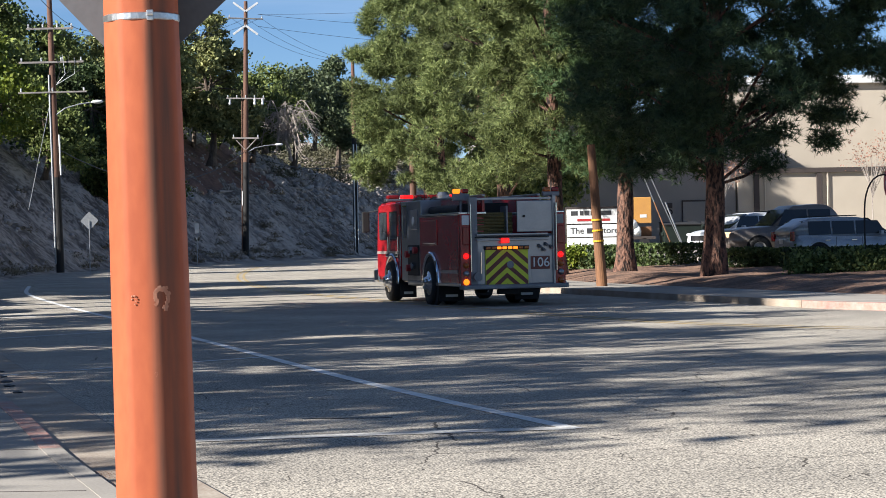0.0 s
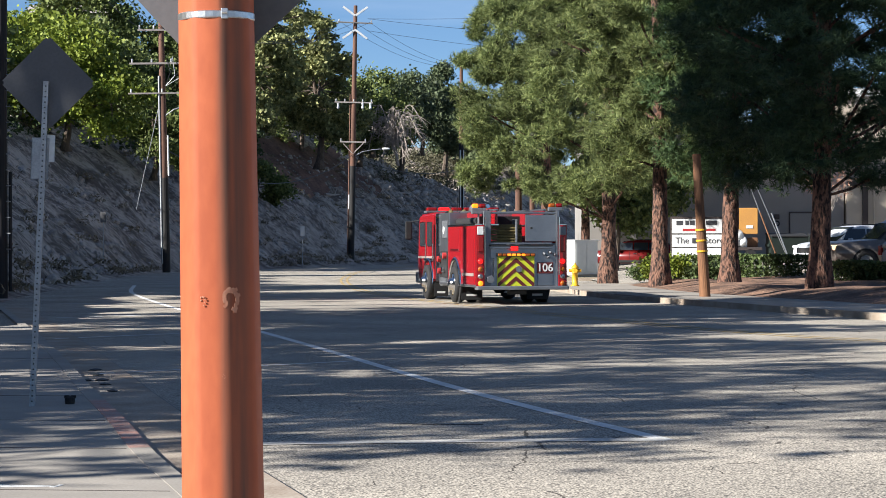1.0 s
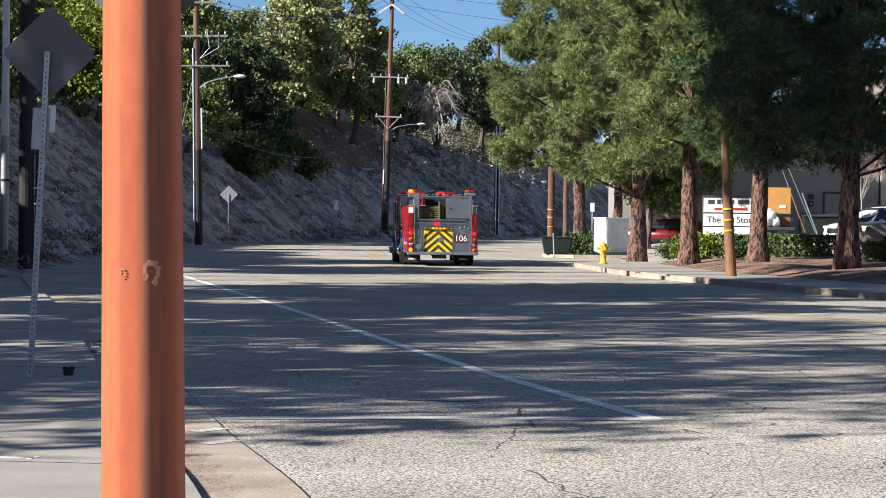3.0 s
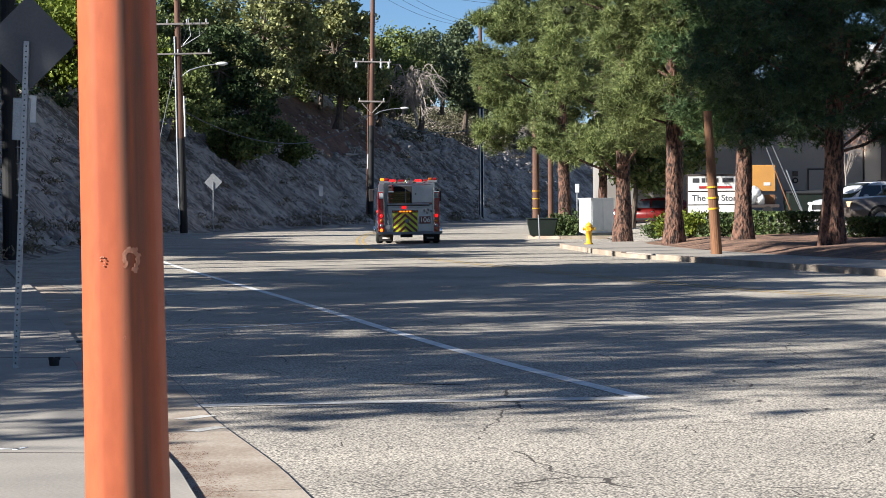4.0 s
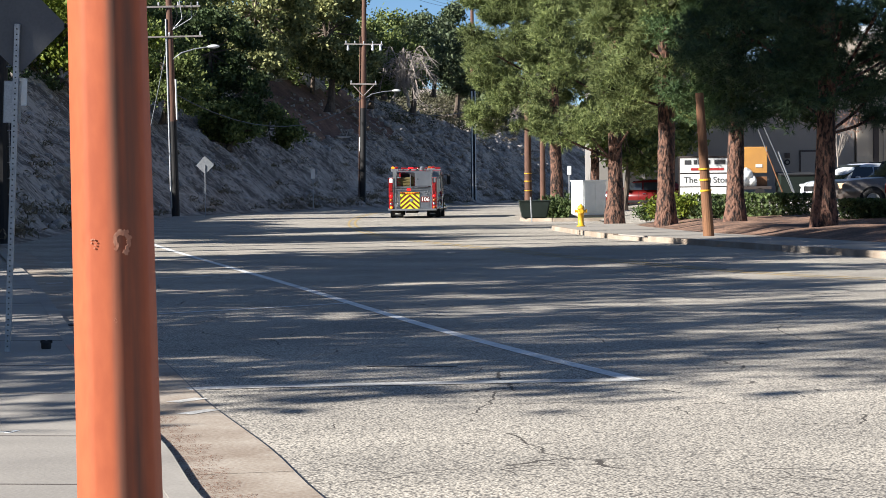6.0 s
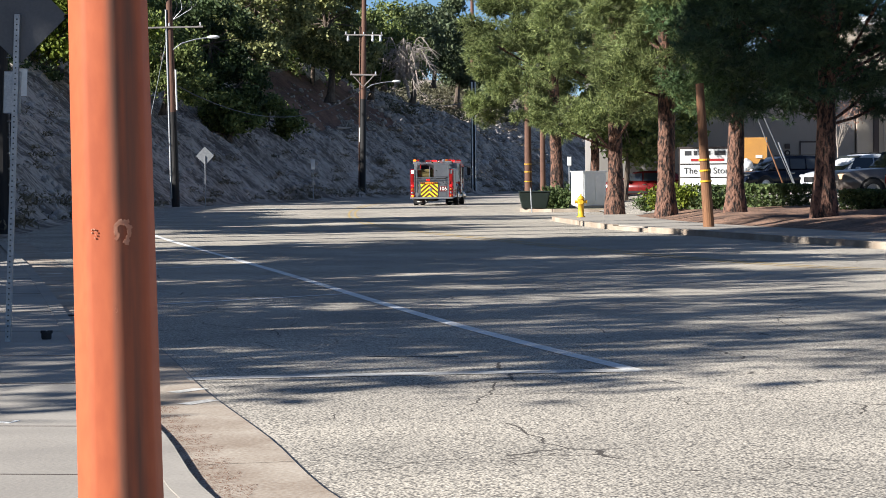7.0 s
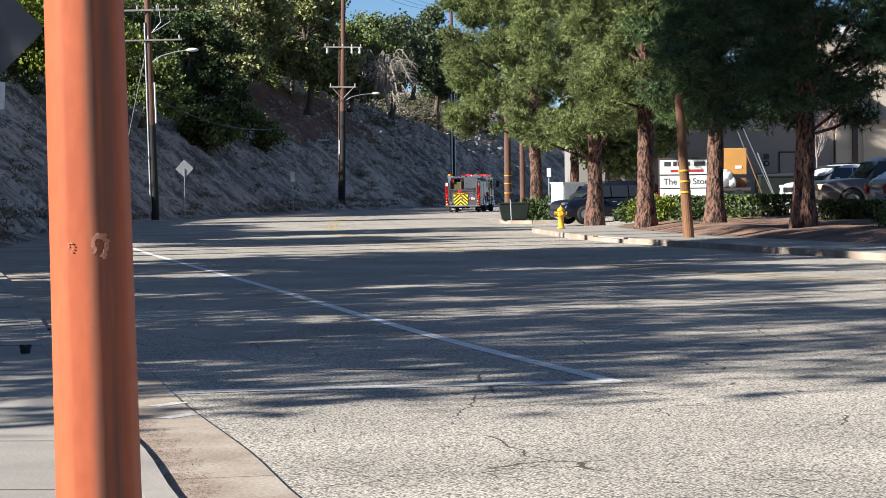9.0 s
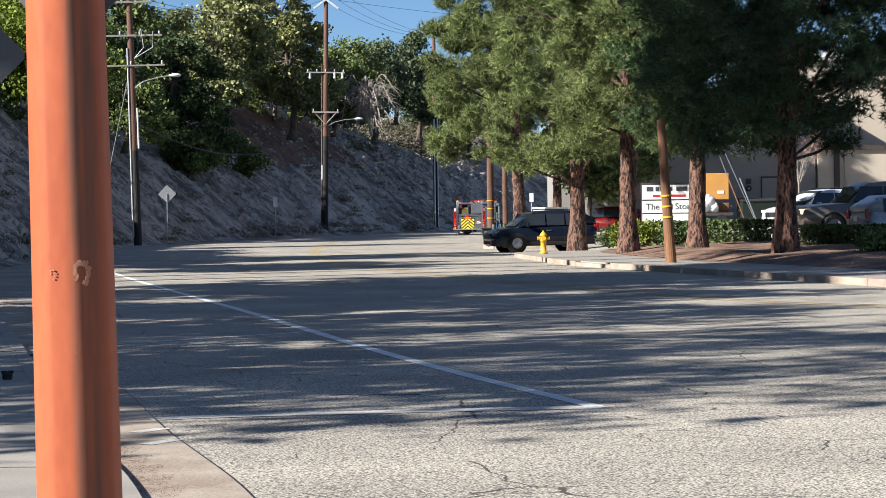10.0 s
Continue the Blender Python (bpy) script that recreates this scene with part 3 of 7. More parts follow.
def build_hill():
    cols = len(HILL_D)
    verts = [hill_surface(k, d) for k in range(len(HILL_LINE)) for d in HILL_D]
    faces, bank = [], []
    for k in range(len(HILL_LINE) - 1):
        for j in range(cols - 1):
            a = k * cols + j
            faces.append((a, a + cols, a + cols + 1, a + 1))
            x, y, z = verts[a]
            ragged = 2.2 * noise.noise((x * 0.35, y * 0.35, 11))
            if 184 + 2 * ragged < y < 219 + 2 * ragged and 8.6 + ragged < HILL_D[j] < 14.5 + ragged:
                bank.append(faces[-1])
    tagged(raw("hillside", verts, faces, DIRT, smooth=True), "steep eroded bare dirt slope with loose stones", "hillside", kind="structure")
    used = sorted({i for q in bank for i in q})
    index = {i: n for n, i in enumerate(used)}
    lifted = [(verts[i][0], verts[i][1], verts[i][2] + 0.05) for i in used]
    tagged(raw("soil_bank", lifted, [[index[i] for i in q] for q in bank], SOIL, smooth=True), "dark red-brown bank of bare soil under the oaks", "soil bank", kind="structure")


build_hill()
ROAD_STEPS = [k for k, p in enumerate(HILL_LINE) if 40 < p[1] < 262]


def stone_cloud(name, count, rng, pick, sizes, shares, label, flat=1.0):
    base = bmesh.new()
    bmesh.ops.create_icosphere(base, subdivisions=1, radius=1.0)
    bv = np.array([v.co[:] for v in base.verts])
    bf = np.array([[v.index for v in f.verts] for f in base.faces])
    base.free()
    V, Fc = [], []
    for i in range(count):
        k, d = pick(rng)
        x, y, z = hill_surface(k, d)
        r = float(rng.choice(sizes, p=shares))
        turn = np.array(Euler(rng.uniform(-0.7, 0.7, 3) * (1, 1, 4)).to_matrix())
        v = (bv * (r * rng.uniform(0.6, 1.25, 3) * (1, 1, flat)) * rng.uniform(0.72, 1.25, (len(bv), 1))) @ turn.T
        V.append(v + (x, y, z + 0.25 * r * flat))
        Fc.append(bf + i * len(bv))
    tagged(raw(name, np.concatenate(V), np.concatenate(Fc), ROCK), label, "stones", kind="stuff")


stone_cloud("slope_stones", 4200, np.random.default_rng(4), lambda g: (int(g.choice(ROAD_STEPS)), float(g.uniform(0.6, 13.0))), [0.06, 0.1, 0.16, 0.28], [0.42, 0.36, 0.18, 0.04], "scattered pale stones on the dirt slope")
BEND = [k for k, p in enumerate(HILL_LINE) if 214 < p[1] < 262]
stone_cloud("rubble", 1500, np.random.default_rng(14), lambda g: (int(g.choice(BEND)), float(np.clip(g.normal(8.2, 2.3), 1.5, 13.5))), [0.12, 0.22, 0.38, 0.6], [0.38, 0.36, 0.2, 0.06], "pale broken rock slabs spilling down the slope", 0.5)


def fallen_wood(k, d, length, r, along, rise):
    """A dead trunk lying on the slope with a few broken stubs."""
    x, y, z = hill_surface(k, d)
    a, rng2 = Vector((x, y, z + r)), np.random.default_rng(int(k * 10 + d))
    x, y, z = hill_surface(k + along, d + rise)
    way = (Vector((x, y, z + r)) - a).normalized()
    log = empty("fallen_branch", Matrix.Translation(a))
    tagged(log, "bleached fallen branch lying on the dirt slope", "branch", "fallen branches")
    pts = [way * length * t + Vector((0, 0, 0.12 * math.sin(5 * t + d))) for t in (0, 0.3, 0.6, 1.0)]
    part("stem", tube(pts, r, seg=7), DEAD_WOOD, log)
    for t in (0.35, 0.62, 0.85):
        side = Vector(rng2.normal(size=3)) * 0.4 + Vector((0, 0, 0.4))
        part("stub", rod(way * length * t, way * length * t + side * length * 0.25, r * 0.5, r * 0.2, seg=6), DEAD_WOOD, log)


STEP_AT = lambda y0: min(range(len(HILL_LINE)), key=lambda k: abs(HILL_LINE[k][1] - y0))
for y0, d, ln, r, along, rise in ((196, 8.4, 6.0, 0.13, 5, -0.6), (206, 8.2, 4.0, 0.11, 4, -0.2), (188, 9.0, 3.4, 0.09, 4, 0.8), (222, 9.6, 3.2, 0.10, 3, -1.2), (228, 8.0, 2.6, 0.09, 3, 1.0), (232, 9.8, 3.0, 0.10, 4, -0.8), (171, 9.6, 3.0, 0.10, 3, 1.4), (216, 11.0, 3.6, 0.12, 3, 1.5), (238, 7.2, 2.4, 0.08, 3, 0.4)):
    fallen_wood(STEP_AT(y0), d, ln, r, along, rise)


# ---- vegetation builders ----
def quad_cloud(centres, size, rng, aspect=0.6, flat=0.0):
    """One small bent leaf (two triangles) at each centre, turned at random."""
    n = len(centres)
    a = rng.normal(size=(n, 3))
    a /= np.linalg.norm(a, axis=1, keepdims=True)
    b = rng.normal(size=(n, 3))
    b -= (b * a).sum(1, keepdims=True) * a
    b /= np.linalg.norm(b, axis=1, keepdims=True)
    s = size * rng.uniform(0.6, 1.3, (n, 1))
    v = np.stack([centres - a * s, centres + b * s * aspect, centres + a * s, centres - b * s * aspect], 1)
    f = np.arange(4 * n).reshape(n, 4)
    return v.reshape(-1, 3), f


def tuft_cloud(centres, outward, length, rng, blades=9, width=0.035):
    """Needle tufts: thin blades fanning out from each centre, leaning outward and up."""
    n = len(centres)
    c = np.repeat(centres, blades, 0)
    o = np.repeat(outward, blades, 0)
    d = rng.normal(size=(n * blades, 3)) * 0.75 + o * 0.75 + (0, 0, 0.25)
    d /= np.linalg.norm(d, axis=1, keepdims=True)
    w = np.cross(d, rng.normal(size=d.shape))
    w /= np.linalg.norm(w, axis=1, keepdims=True)
    ln = length * rng.uniform(0.6, 1.2, (len(c), 1))
    v = np.stack([c + w * width, c + d * ln, c - w * width], 1)
    return v.reshape(-1, 3), np.arange(3 * len(c)).reshape(-1, 3)


def limb_mesh(segments):
    bm = bmesh.new()
    for a, b, r0, r1 in segments:
        rod(a, b, r0, r1, seg=7, bm=bm, caps=False)
    return bm


def trunk_mesh(height, r0, r1, lean, rng, rings=16, seg=14, flare=1.5):
    bm = bmesh.new()
    loops, axis = [], []
    for i in range(rings + 1):
        t = i / rings
        z = height * t
        r = r0 + (r1 - r0) * t
        if t < 0.12:
            r *= 1 + (flare - 1) * (1 - t / 0.12) ** 2
        c = Vector((lean[0] * t ** 1.3 + 0.10 * math.sin(3.1 * t + lean[0]), lean[1] * t ** 1.3 + 0.08 * math.sin(2.3 * t + 1), z))
        axis.append(c)
        loops.append([bm.verts.new((c[0] + r * (1 + 0.09 * rng.uniform(-1, 1)) * math.cos(2 * math.pi * k / seg), c[1] + r * (1 + 0.09 * rng.uniform(-1, 1)) * math.sin(2 * math.pi * k / seg), z - (0.2 if i == 0 else 0))) for k in range(seg)])
    for lo, hi in zip(loops, loops[1:]):
        for k in range(seg):
            bm.faces.new((lo[k], lo[(k + 1) % seg], hi[(k + 1) % seg], hi[k]))
    bm.faces.new(loops[-1])
    return bm, axis


core = bmesh.new()
bmesh.ops.create_icosphere(core, subdivisions=2, radius=1.0)
CORE_V = np.array([v.co[:] for v in core.verts])
CORE_F = np.array([[v.index for v in f.verts] for f in core.faces])
core.free()


def pine_tree(at, height, radius, crown_low, offset, trunk_r, seed, leaf, label, clumps=150, tufts=42, lean=(0, 0), length=0.26, squash=1.0, cone=0.0, group="roadside pines"):
    rng = np.random.default_rng(seed)
    tree = empty("pine_tree", Matrix.Translation(at))
    tagged(tree, label, "pine tree", group)
    bm, axis = trunk_mesh(height * 0.93, trunk_r * 0.80, trunk_r * 0.27, lean, rng, rings=30, seg=18, flare=1.5)
    shade(part("trunk", bm, PINE_BARK, tree, "cracked red-brown bark"))

    def spine(z):
        t = min(max(z / (height * 0.93), 0), 1) * 30
        k = min(int(t), 29)
        return axis[k].lerp(axis[k + 1], t - k)

    centres, limbs = [], []
    ztop = height
    for i in range(clumps):
        u = rng.uniform(0, 1) ** 0.85
        z = crown_low + (ztop - crown_low) * u
        prof = min(1.0, 0.62 + 1.6 * u) * math.sqrt(max(0.03, 1 - max(0, u - 0.25) ** 1.7 * 1.15))
        prof *= 1 - cone * max(0, u - 0.28)
        ang = rng.uniform(0, 2 * math.pi)
        rr = radius * prof * (0.35 + 0.65 * rng.uniform(0, 1) ** 0.45) * (1 + 0.16 * math.sin(3 * ang + z))
        sp = spine(z)
        c = Vector((sp[0] + offset[0] * (1 - 0.4 * u) + rr * math.cos(ang), sp[1] + offset[1] + rr * math.sin(ang) * squash, z + rng.uniform(-0.4, 0.4)))
        centres.append(c)
        if i % 8 == 0:
            root = spine(max(crown_low * 0.8, z - 0.35 * rr - 0.4))
            mid = root.lerp(c, 0.55) + Vector((0, 0, -0.15 * rng.uniform(0, 1)))
            limbs.append((root, mid, c))
    pts, outs, cores = [], [], []
    for c in centres:
        k = int(tufts * 2.3 * rng.uniform(0.7, 1.3))
        size = rng.uniform(0.45, 0.88) * (0.75 + radius / 10)
        q = rng.normal(size=(k, 3))
        q /= np.linalg.norm(q, axis=1, keepdims=True)
        p = q * rng.uniform(0.22, 1.0, (k, 1)) * (size, size, size * 0.62)
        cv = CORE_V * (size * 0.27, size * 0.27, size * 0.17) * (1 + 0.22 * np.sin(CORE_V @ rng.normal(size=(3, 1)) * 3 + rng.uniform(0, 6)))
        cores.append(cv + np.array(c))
        pts.append(p + np.array(c))
        o = p / (np.linalg.norm(p, axis=1, keepdims=True) + 1e-6)
        outs.append(o)
    v, f = tuft_cloud(np.concatenate(pts), np.concatenate(outs), length, rng, blades=13, width=0.013 * length / 0.24)
    for r0, m0, c0 in limbs:
        part("limb", tube([r0, r0.lerp(m0, 0.5), m0, c0], 0.045, seg=6), PINE_BARK, tree)
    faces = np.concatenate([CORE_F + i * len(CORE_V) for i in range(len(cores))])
    # cores of the PINE trees are darker: shade inside the crown as colour
    inner = raw("inner_foliage", np.concatenate(cores), faces, PINE_INNER_SHADE if leaf is PINE else leaf, tree)
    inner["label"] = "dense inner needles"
    crown = raw("crown", v, f, leaf, tree)
    crown["label"] = "shaggy tufted needles"
    return tree


def broad_tree(at, blobs, trunk_h, trunk_r, seed, leaf, label, leaves=9000, size=0.2, name="oak_tree", category="tree", group="hillside trees", bark=OAK_BARK, clump=0.75):
    """A spreading tree: limbs into each foliage mass, leaves gathered in uneven clumps. blobs: centre and half sizes, from the base."""
    rng = np.random.default_rng(seed)
    tree = empty(name, Matrix.Translation(at))
    tagged(tree, label, category, group)
    top = Vector((0, 0, trunk_h))
    if trunk_r:
        bm, axis = trunk_mesh(trunk_h, trunk_r, trunk_r * 0.6, (0.3, 0.1), rng, rings=6, seg=9)
        top = axis[-1]
        part("trunk", bm, bark, tree)
    limbs, pts = [], []
    vol = [b[1][0] * b[1][1] * b[1][2] for b in blobs]
    for (c, h), vv in zip(blobs, vol):
        share = int(leaves * vv / sum(vol))
        nc = max(10, int(24 * (vv ** 0.5) / 3))
        cl = rng.normal(size=(nc, 3))
        cl /= np.linalg.norm(cl, axis=1, keepdims=True)
        cl *= rng.uniform(0.45, 1.0, (nc, 1)) ** 0.6
        cl = cl * np.array(h) + np.array(c)
        if trunk_r:
            limbs.append((top, Vector(c), trunk_r * 0.5, trunk_r * 0.2))
            for q in cl[::3]:
                limbs.append((Vector(c), Vector(q), trunk_r * 0.2, 0.02))
        which = rng.integers(0, nc, share)
        spread = clump * (np.array(h).mean() / 2.6) ** 0.6
        p = rng.normal(size=(share, 3)) * (spread * 0.62, spread * 0.62, spread * 0.42)
        pts.append(cl[which] + p)
    v, f = quad_cloud(np.concatenate(pts), size, rng)
    if limbs:
        part("limb", limb_mesh(limbs), bark, tree)
    raw("crown", v, f, leaf, tree)
    return tree


def shrub(at, half, seed, leaf, label, leaves=1600, size=0.07, name="shrub", category="shrub", group="", kind=""):
    rng = np.random.default_rng(seed)
    tree = empty(name, Matrix.Translation(at))
    tagged(tree, label, category, group, kind)
    nc = 26
    cl = rng.uniform(-1, 1, (nc, 3))
    cl /= np.maximum(1, np.linalg.norm(cl, axis=1, keepdims=True))
    cl = cl * np.array(half) * 0.85
    cl[:, 2] = np.abs(cl[:, 2]) * 1.0 + half[2] * 0.15
    p = cl[rng.integers(0, nc, leaves)] + rng.normal(size=(leaves, 3)) * np.array(half) * 0.2
    p[:, 2] = np.maximum(p[:, 2], 0.02)
    v, f = quad_cloud(p, size, rng)
    limbs = [(Vector((0, 0, -0.05)), Vector(q), 0.02, 0.006) for q in cl[::2]]
    part("stem", limb_mesh(limbs), OAK_BARK, tree)
    raw("foliage", v, f, leaf, tree)
    return tree


# ---- the red pole before the camera ----
def red_pole():
    pole = empty("signal_pole", Matrix.Translation((-1.026, 6.92, 0.042)) @ pose(0, 0, 0, 0, -0.72, 0))
    tagged(pole, "faded orange-red painted steel pole standing on the pavement", "pole")
    seg, turn = 8, radians(-90 - 53 + 22.5)
    bm = bmesh.new()
    rings = []
    for z, d in ((0, 0.286), (0.6, 0.275), (1.4, 0.264), (2.4, 0.250), (4.2, 0.226), (6.0, 0.2)):
        r = d / 2 / math.cos(math.pi / 8) * 0.921
        ring = []
        for k in range(seg):
            for da in (-0.12, 0.0, 0.12):
                a = turn + 2 * math.pi * k / seg + da
                rr = r * (0.970 if da else 0.983)
                ring.append(bm.verts.new((rr * math.cos(a), rr * math.sin(a), z)))
        rings.append(ring)
    for lo, hi in zip(rings, rings[1:]):
        for k in range(len(lo)):
            bm.faces.new((lo[k], lo[(k + 1) % len(lo)], hi[(k + 1) % len(lo)], hi[k]))
    bm.faces.new(rings[-1])
    shade(part("shaft", bm, RED_POLE, pole))
    part("base_plate", box((0.42, 0.42, 0.03), (0, 0, 0.016), 0.006), GALV, pole)
    band = part("clamp_band", lathe([(0.1215, 2.245), (0.1245, 2.248), (0.1245, 2.266), (0.1215, 2.269)], 32), STEEL, pole, "bright stainless band")
    bm = box((0.022, 0.016, 0.034), (0.038, -0.123, 2.257), 0.003)
    rod((0.030, -0.132, 2.260), (0.048, -0.132, 2.260), 0.006, seg=8, bm=bm)
    part("buckle", bm, STEEL, band)
    # diamond warning sign clamped behind the pole, seen from its back
    h = 0.62
    bm2 = prism([(0, -h), (h, 0), (0, h), (-h, 0)], -0.0015, 0.0015)
    bmesh.ops.transform(bm2, matrix=Matrix.Translation((0.005, 0.155, 2.68)) @ pose(0, 0, 0, 90, 0, 0) @ pose(0, 0, 0, 0, 0, -3), verts=bm2.verts)
    part("sign_panel", bm2, SIGN_BACK, pole, "dark unpainted back of a diamond sign")
    part("sign_bracket", box((0.05, 0.04, 0.12), (0, 0.135, 2.256), 0.004), GALV, pole)
    # scuffs where old stickers came off
    rng = np.random.default_rng(2)

    def face_at(x, z):
        return Vector((x, -math.sqrt(max(0.0, 0.1288 ** 2 - x * x)) - 0.001, z))

    for cx, cz, rad, n in ((0.046, 1.344, 0.030, 26), (-0.045, 1.344, 0.012, 7), (0.02, 1.10, 0.006, 5), (-0.06, 0.94, 0.007, 4)):
        bm = bmesh.new()
        for i in range(n):
            a = 2 * math.pi * i / n * 0.8 - 1.2
            rr = rad * rng.uniform(0.7, 1.15)
            p = face_at(cx + rr * 0.7 * math.cos(a), cz + rr * 1.25 * math.sin(a))
            box((rad * 0.34, 0.0016, rad * 0.42), p, bm=bm, turn=(0, rng.uniform(0, 90), math.degrees(math.asin(max(-1, min(1, p[0] / 0.128))))))
        part("scuff", bm, SCUFF, pole, "pale scuffed paint")


red_pole()


# ---- street signs and poles of the left side ----
def diamond_sign(at, centre_z, half, lean, seed=0, small=True, post=0.026, face=SIGN_BACK, label="back of a diamond warning sign on a perforated steel post"):
    s = empty("road_sign", Matrix.Translation(at) @ pose(0, 0, 0, 0, lean, 0))
    tagged(s, label, "road sign")
    bm = box((post * 2, post * 2, centre_z + 0.03), (0, 0, centre_z / 2), 0.004)
    part("post", bm, GALV, s, "galvanised perforated square tube")
    if small:
        hole = box((0.013, 0.003, 0.013))
        me = link_mesh("post_hole", hole, BLACK, s)
        me.location = (0, -post - 0.0012, 0.05)
        for k in range(1, int(centre_z / 0.0508)):
            more = new("post_hole", me.data)
            more.parent, more.location = s, (0, -post - 0.0012, 0.05 + 0.0508 * k)
    bm = prism([(0, -half), (half, 0), (0, half), (-half, 0)], -0.0012, 0.0012)
    bmesh.ops.bevel(bm, geom=[e for e in bm.edges if abs(e.verts[0].co.z - e.verts[1].co.z) > 0.001], offset=0.03, segments=3, affect="EDGES")
    bmesh.ops.transform(bm, matrix=Matrix.Translation((0.01, post + 0.004, centre_z)) @ pose(0, 0, 0, 90, 0, 0) @ pose(0, 0, 0, 0, 0, 2), verts=bm.verts)
    part("sign_panel", bm, face, s, "dull grey metal")
    if small:
        part("lower_plate", box((0.165, 0.004, 0.40), (-0.035, post + 0.006, centre_z - 0.72), 0.01), GALV, s, "small pale plate below the diamond")
        part("lower_plate", box((0.10, 0.004, 0.26), (0.05, post + 0.012, centre_z - 0.62), 0.01), WHITE, s)
    return s


diamond_sign((-4.13, 20.6, 0.042), 3.08, 0.455, 2.6)
diamond_sign((-13.95, 128.0, 0.0), 3.05, 0.54, 0.0, small=False, face=GALV, label="distant diamond sign seen from behind on a thin post")


def roadside_marker(at, height):
    """A thin post with a narrow pale plate at its head."""
    m = empty("roadside_marker", Matrix.Translation(at))
    tagged(m, "narrow pale marker plate on a thin steel post", "road marker")
    part("post", box((0.06, 0.06, height), (0, 0, height / 2), 0.008), GALV, m)
    part("plate", box((0.30, 0.012, 0.72), (0, -0.04, height - 0.30), 0.02), WHITE, m, "pale metal plate")


roadside_marker((-9.33, 157.0, 0.0), 3.0)

cap = empty("pipe_cap", Matrix.Translation((-3.82, 20.9, 0.042)))
tagged(cap, "small black utility cap on the pavement", "utility cap")
part("body", lathe([(0.045, 0), (0.05, 0.02), (0.05, 0.06), (0.035, 0.075)], 16), BLACK, cap)
part("ear", box((0.05, 0.03, 0.03), (-0.03, 0, 0.07), 0.006), BLACK, cap)
part("ear", box((0.05, 0.03, 0.03), (0.035, 0, 0.07), 0.006), BLACK, cap)

# leaf litter and debris in the gutter
rng = np.random.default_rng(9)
pts = []
for i in range(9000):
    k = int(rng.integers(3, 18))
    p, q = LEFT_KERB[k], gut[k]
    t = rng.uniform(0.02, 0.55) ** 1.4
    pts.append((p[0] + (q[0] - p[0]) * t, p[1] + (q[1] - p[1]) * t + rng.uniform(-0.25, 0.25), 0.008))
v, f = quad_cloud(np.array(pts), 0.0075, rng, 0.5)
v[:, 2] = 0.006 + np.abs(v[:, 2] - 0.008) * 0.5
tagged(raw("leaf_litter", v, f, material("rust_brown_litter", (0.26, 0.11, 0.05), 0.95, tint=(0.12, 0.05, 0.03), scale=30, fine=90)), "rust-brown needles and dirt in the gutter", "leaf litter", kind="stuff")
for k, (x, y) in enumerate([(-4.35, 26.2), (-4.15, 25.2), (-4.3, 25.15), (-4.0, 24.4), (-4.55, 27.3), (-3.75, 23.3)]):
    c = empty("debris", Matrix.Translation((x, y, 0.006)))
    tagged(c, "dark clod of debris lying in the gutter", "debris")
    bm = bmesh.new()
    bmesh.ops.create_icosphere(bm, subdivisions=1, radius=0.06)
    for vv in bm.verts:
        vv.co = Vector((vv.co.x * (1.2 + 0.5 * math.sin(k * 2 + vv.co.y * 40)), vv.co.y * 1.3, max(-0.005, vv.co.z * 0.45)))
    part("clod", bm, TAR, c)


def insulator(at, parent, h=0.22, r=0.06):
    part("insulator", lathe([(r * 0.4, 0), (r, h * 0.2), (r * 0.6, h * 0.35), (r, h * 0.55), (r * 0.6, h * 0.7), (r * 0.9, h * 0.85), (r * 0.3, h)], 10, at=at), CERAMIC, parent)


def utility_pole(at, height, r, dark_to, label, wood=WOOD_POLE, lean=0.0):
    p = empty("utility_pole", Matrix.Translation(at) @ pose(0, 0, 0, 0, lean, 0))
    tagged(p, label, "utility pole", "utility poles along the road")
    part("shaft", rod((0, 0, dark_to), (0, 0, height), r * 0.93, r * 0.6, 16), wood, p)
    part("butt", rod((0, 0, -0.2), (0, 0, dark_to), r, r * 0.95, 16), TARRED, p, "black tarred lower part")
    return p


def cross_arm(p, z, length, turn=0.0, pins=4, y=0.18, tall=0.11, x0=0.0):
    c, s = math.cos(radians(turn)), math.sin(radians(turn))
    part("cross_arm", box((length, 0.10, tall), (x0, -y, z), 0.012, turn=(0, 0, turn)), CROSSARM, p, "pale weathered timber")
    for k in range(pins):
        t = (k / (pins - 1) - 0.5) * length * 0.92
        insulator((x0 + c * t, -y + s * t, z + tall / 2), p)


def lamp_arm(p, z, reach, rise=0.55):
    pts = [Vector((0.1, -0.1, z - 0.5)), Vector((0.25 * reach, -0.1, z - 0.12)), Vector((0.55 * reach, -0.1, z + 0.08)), Vector((0.82 * reach, -0.1, z + 0.16))]
    arm = part("lamp_arm", tube(pts, 0.035), GALV, p, "curved steel lamp arm")
    bm = bmesh.new()
    bmesh.ops.create_uvsphere(bm, u_segments=14, v_segments=8, radius=1, matrix=Matrix.Translation((reach * 0.95, -0.1, z + 0.18)) @ Matrix.Diagonal((0.36, 0.16, 0.11, 1)))
    shade(part("lamp_head", bm, WHITE, arm, "white cobra-head lamp"))


near_pole = utility_pole((-12.5, 61.8, 0.3), 15.0, 0.225, 8.5, "thick dark tarred utility pole at the slope's foot")
for k in range(14):
    part("step_bolt", rod((0.2, -0.1, 1.2 + 0.45 * k), (0.33, -0.16, 1.2 + 0.45 * k), 0.014, seg=6), GALV, near_pole)
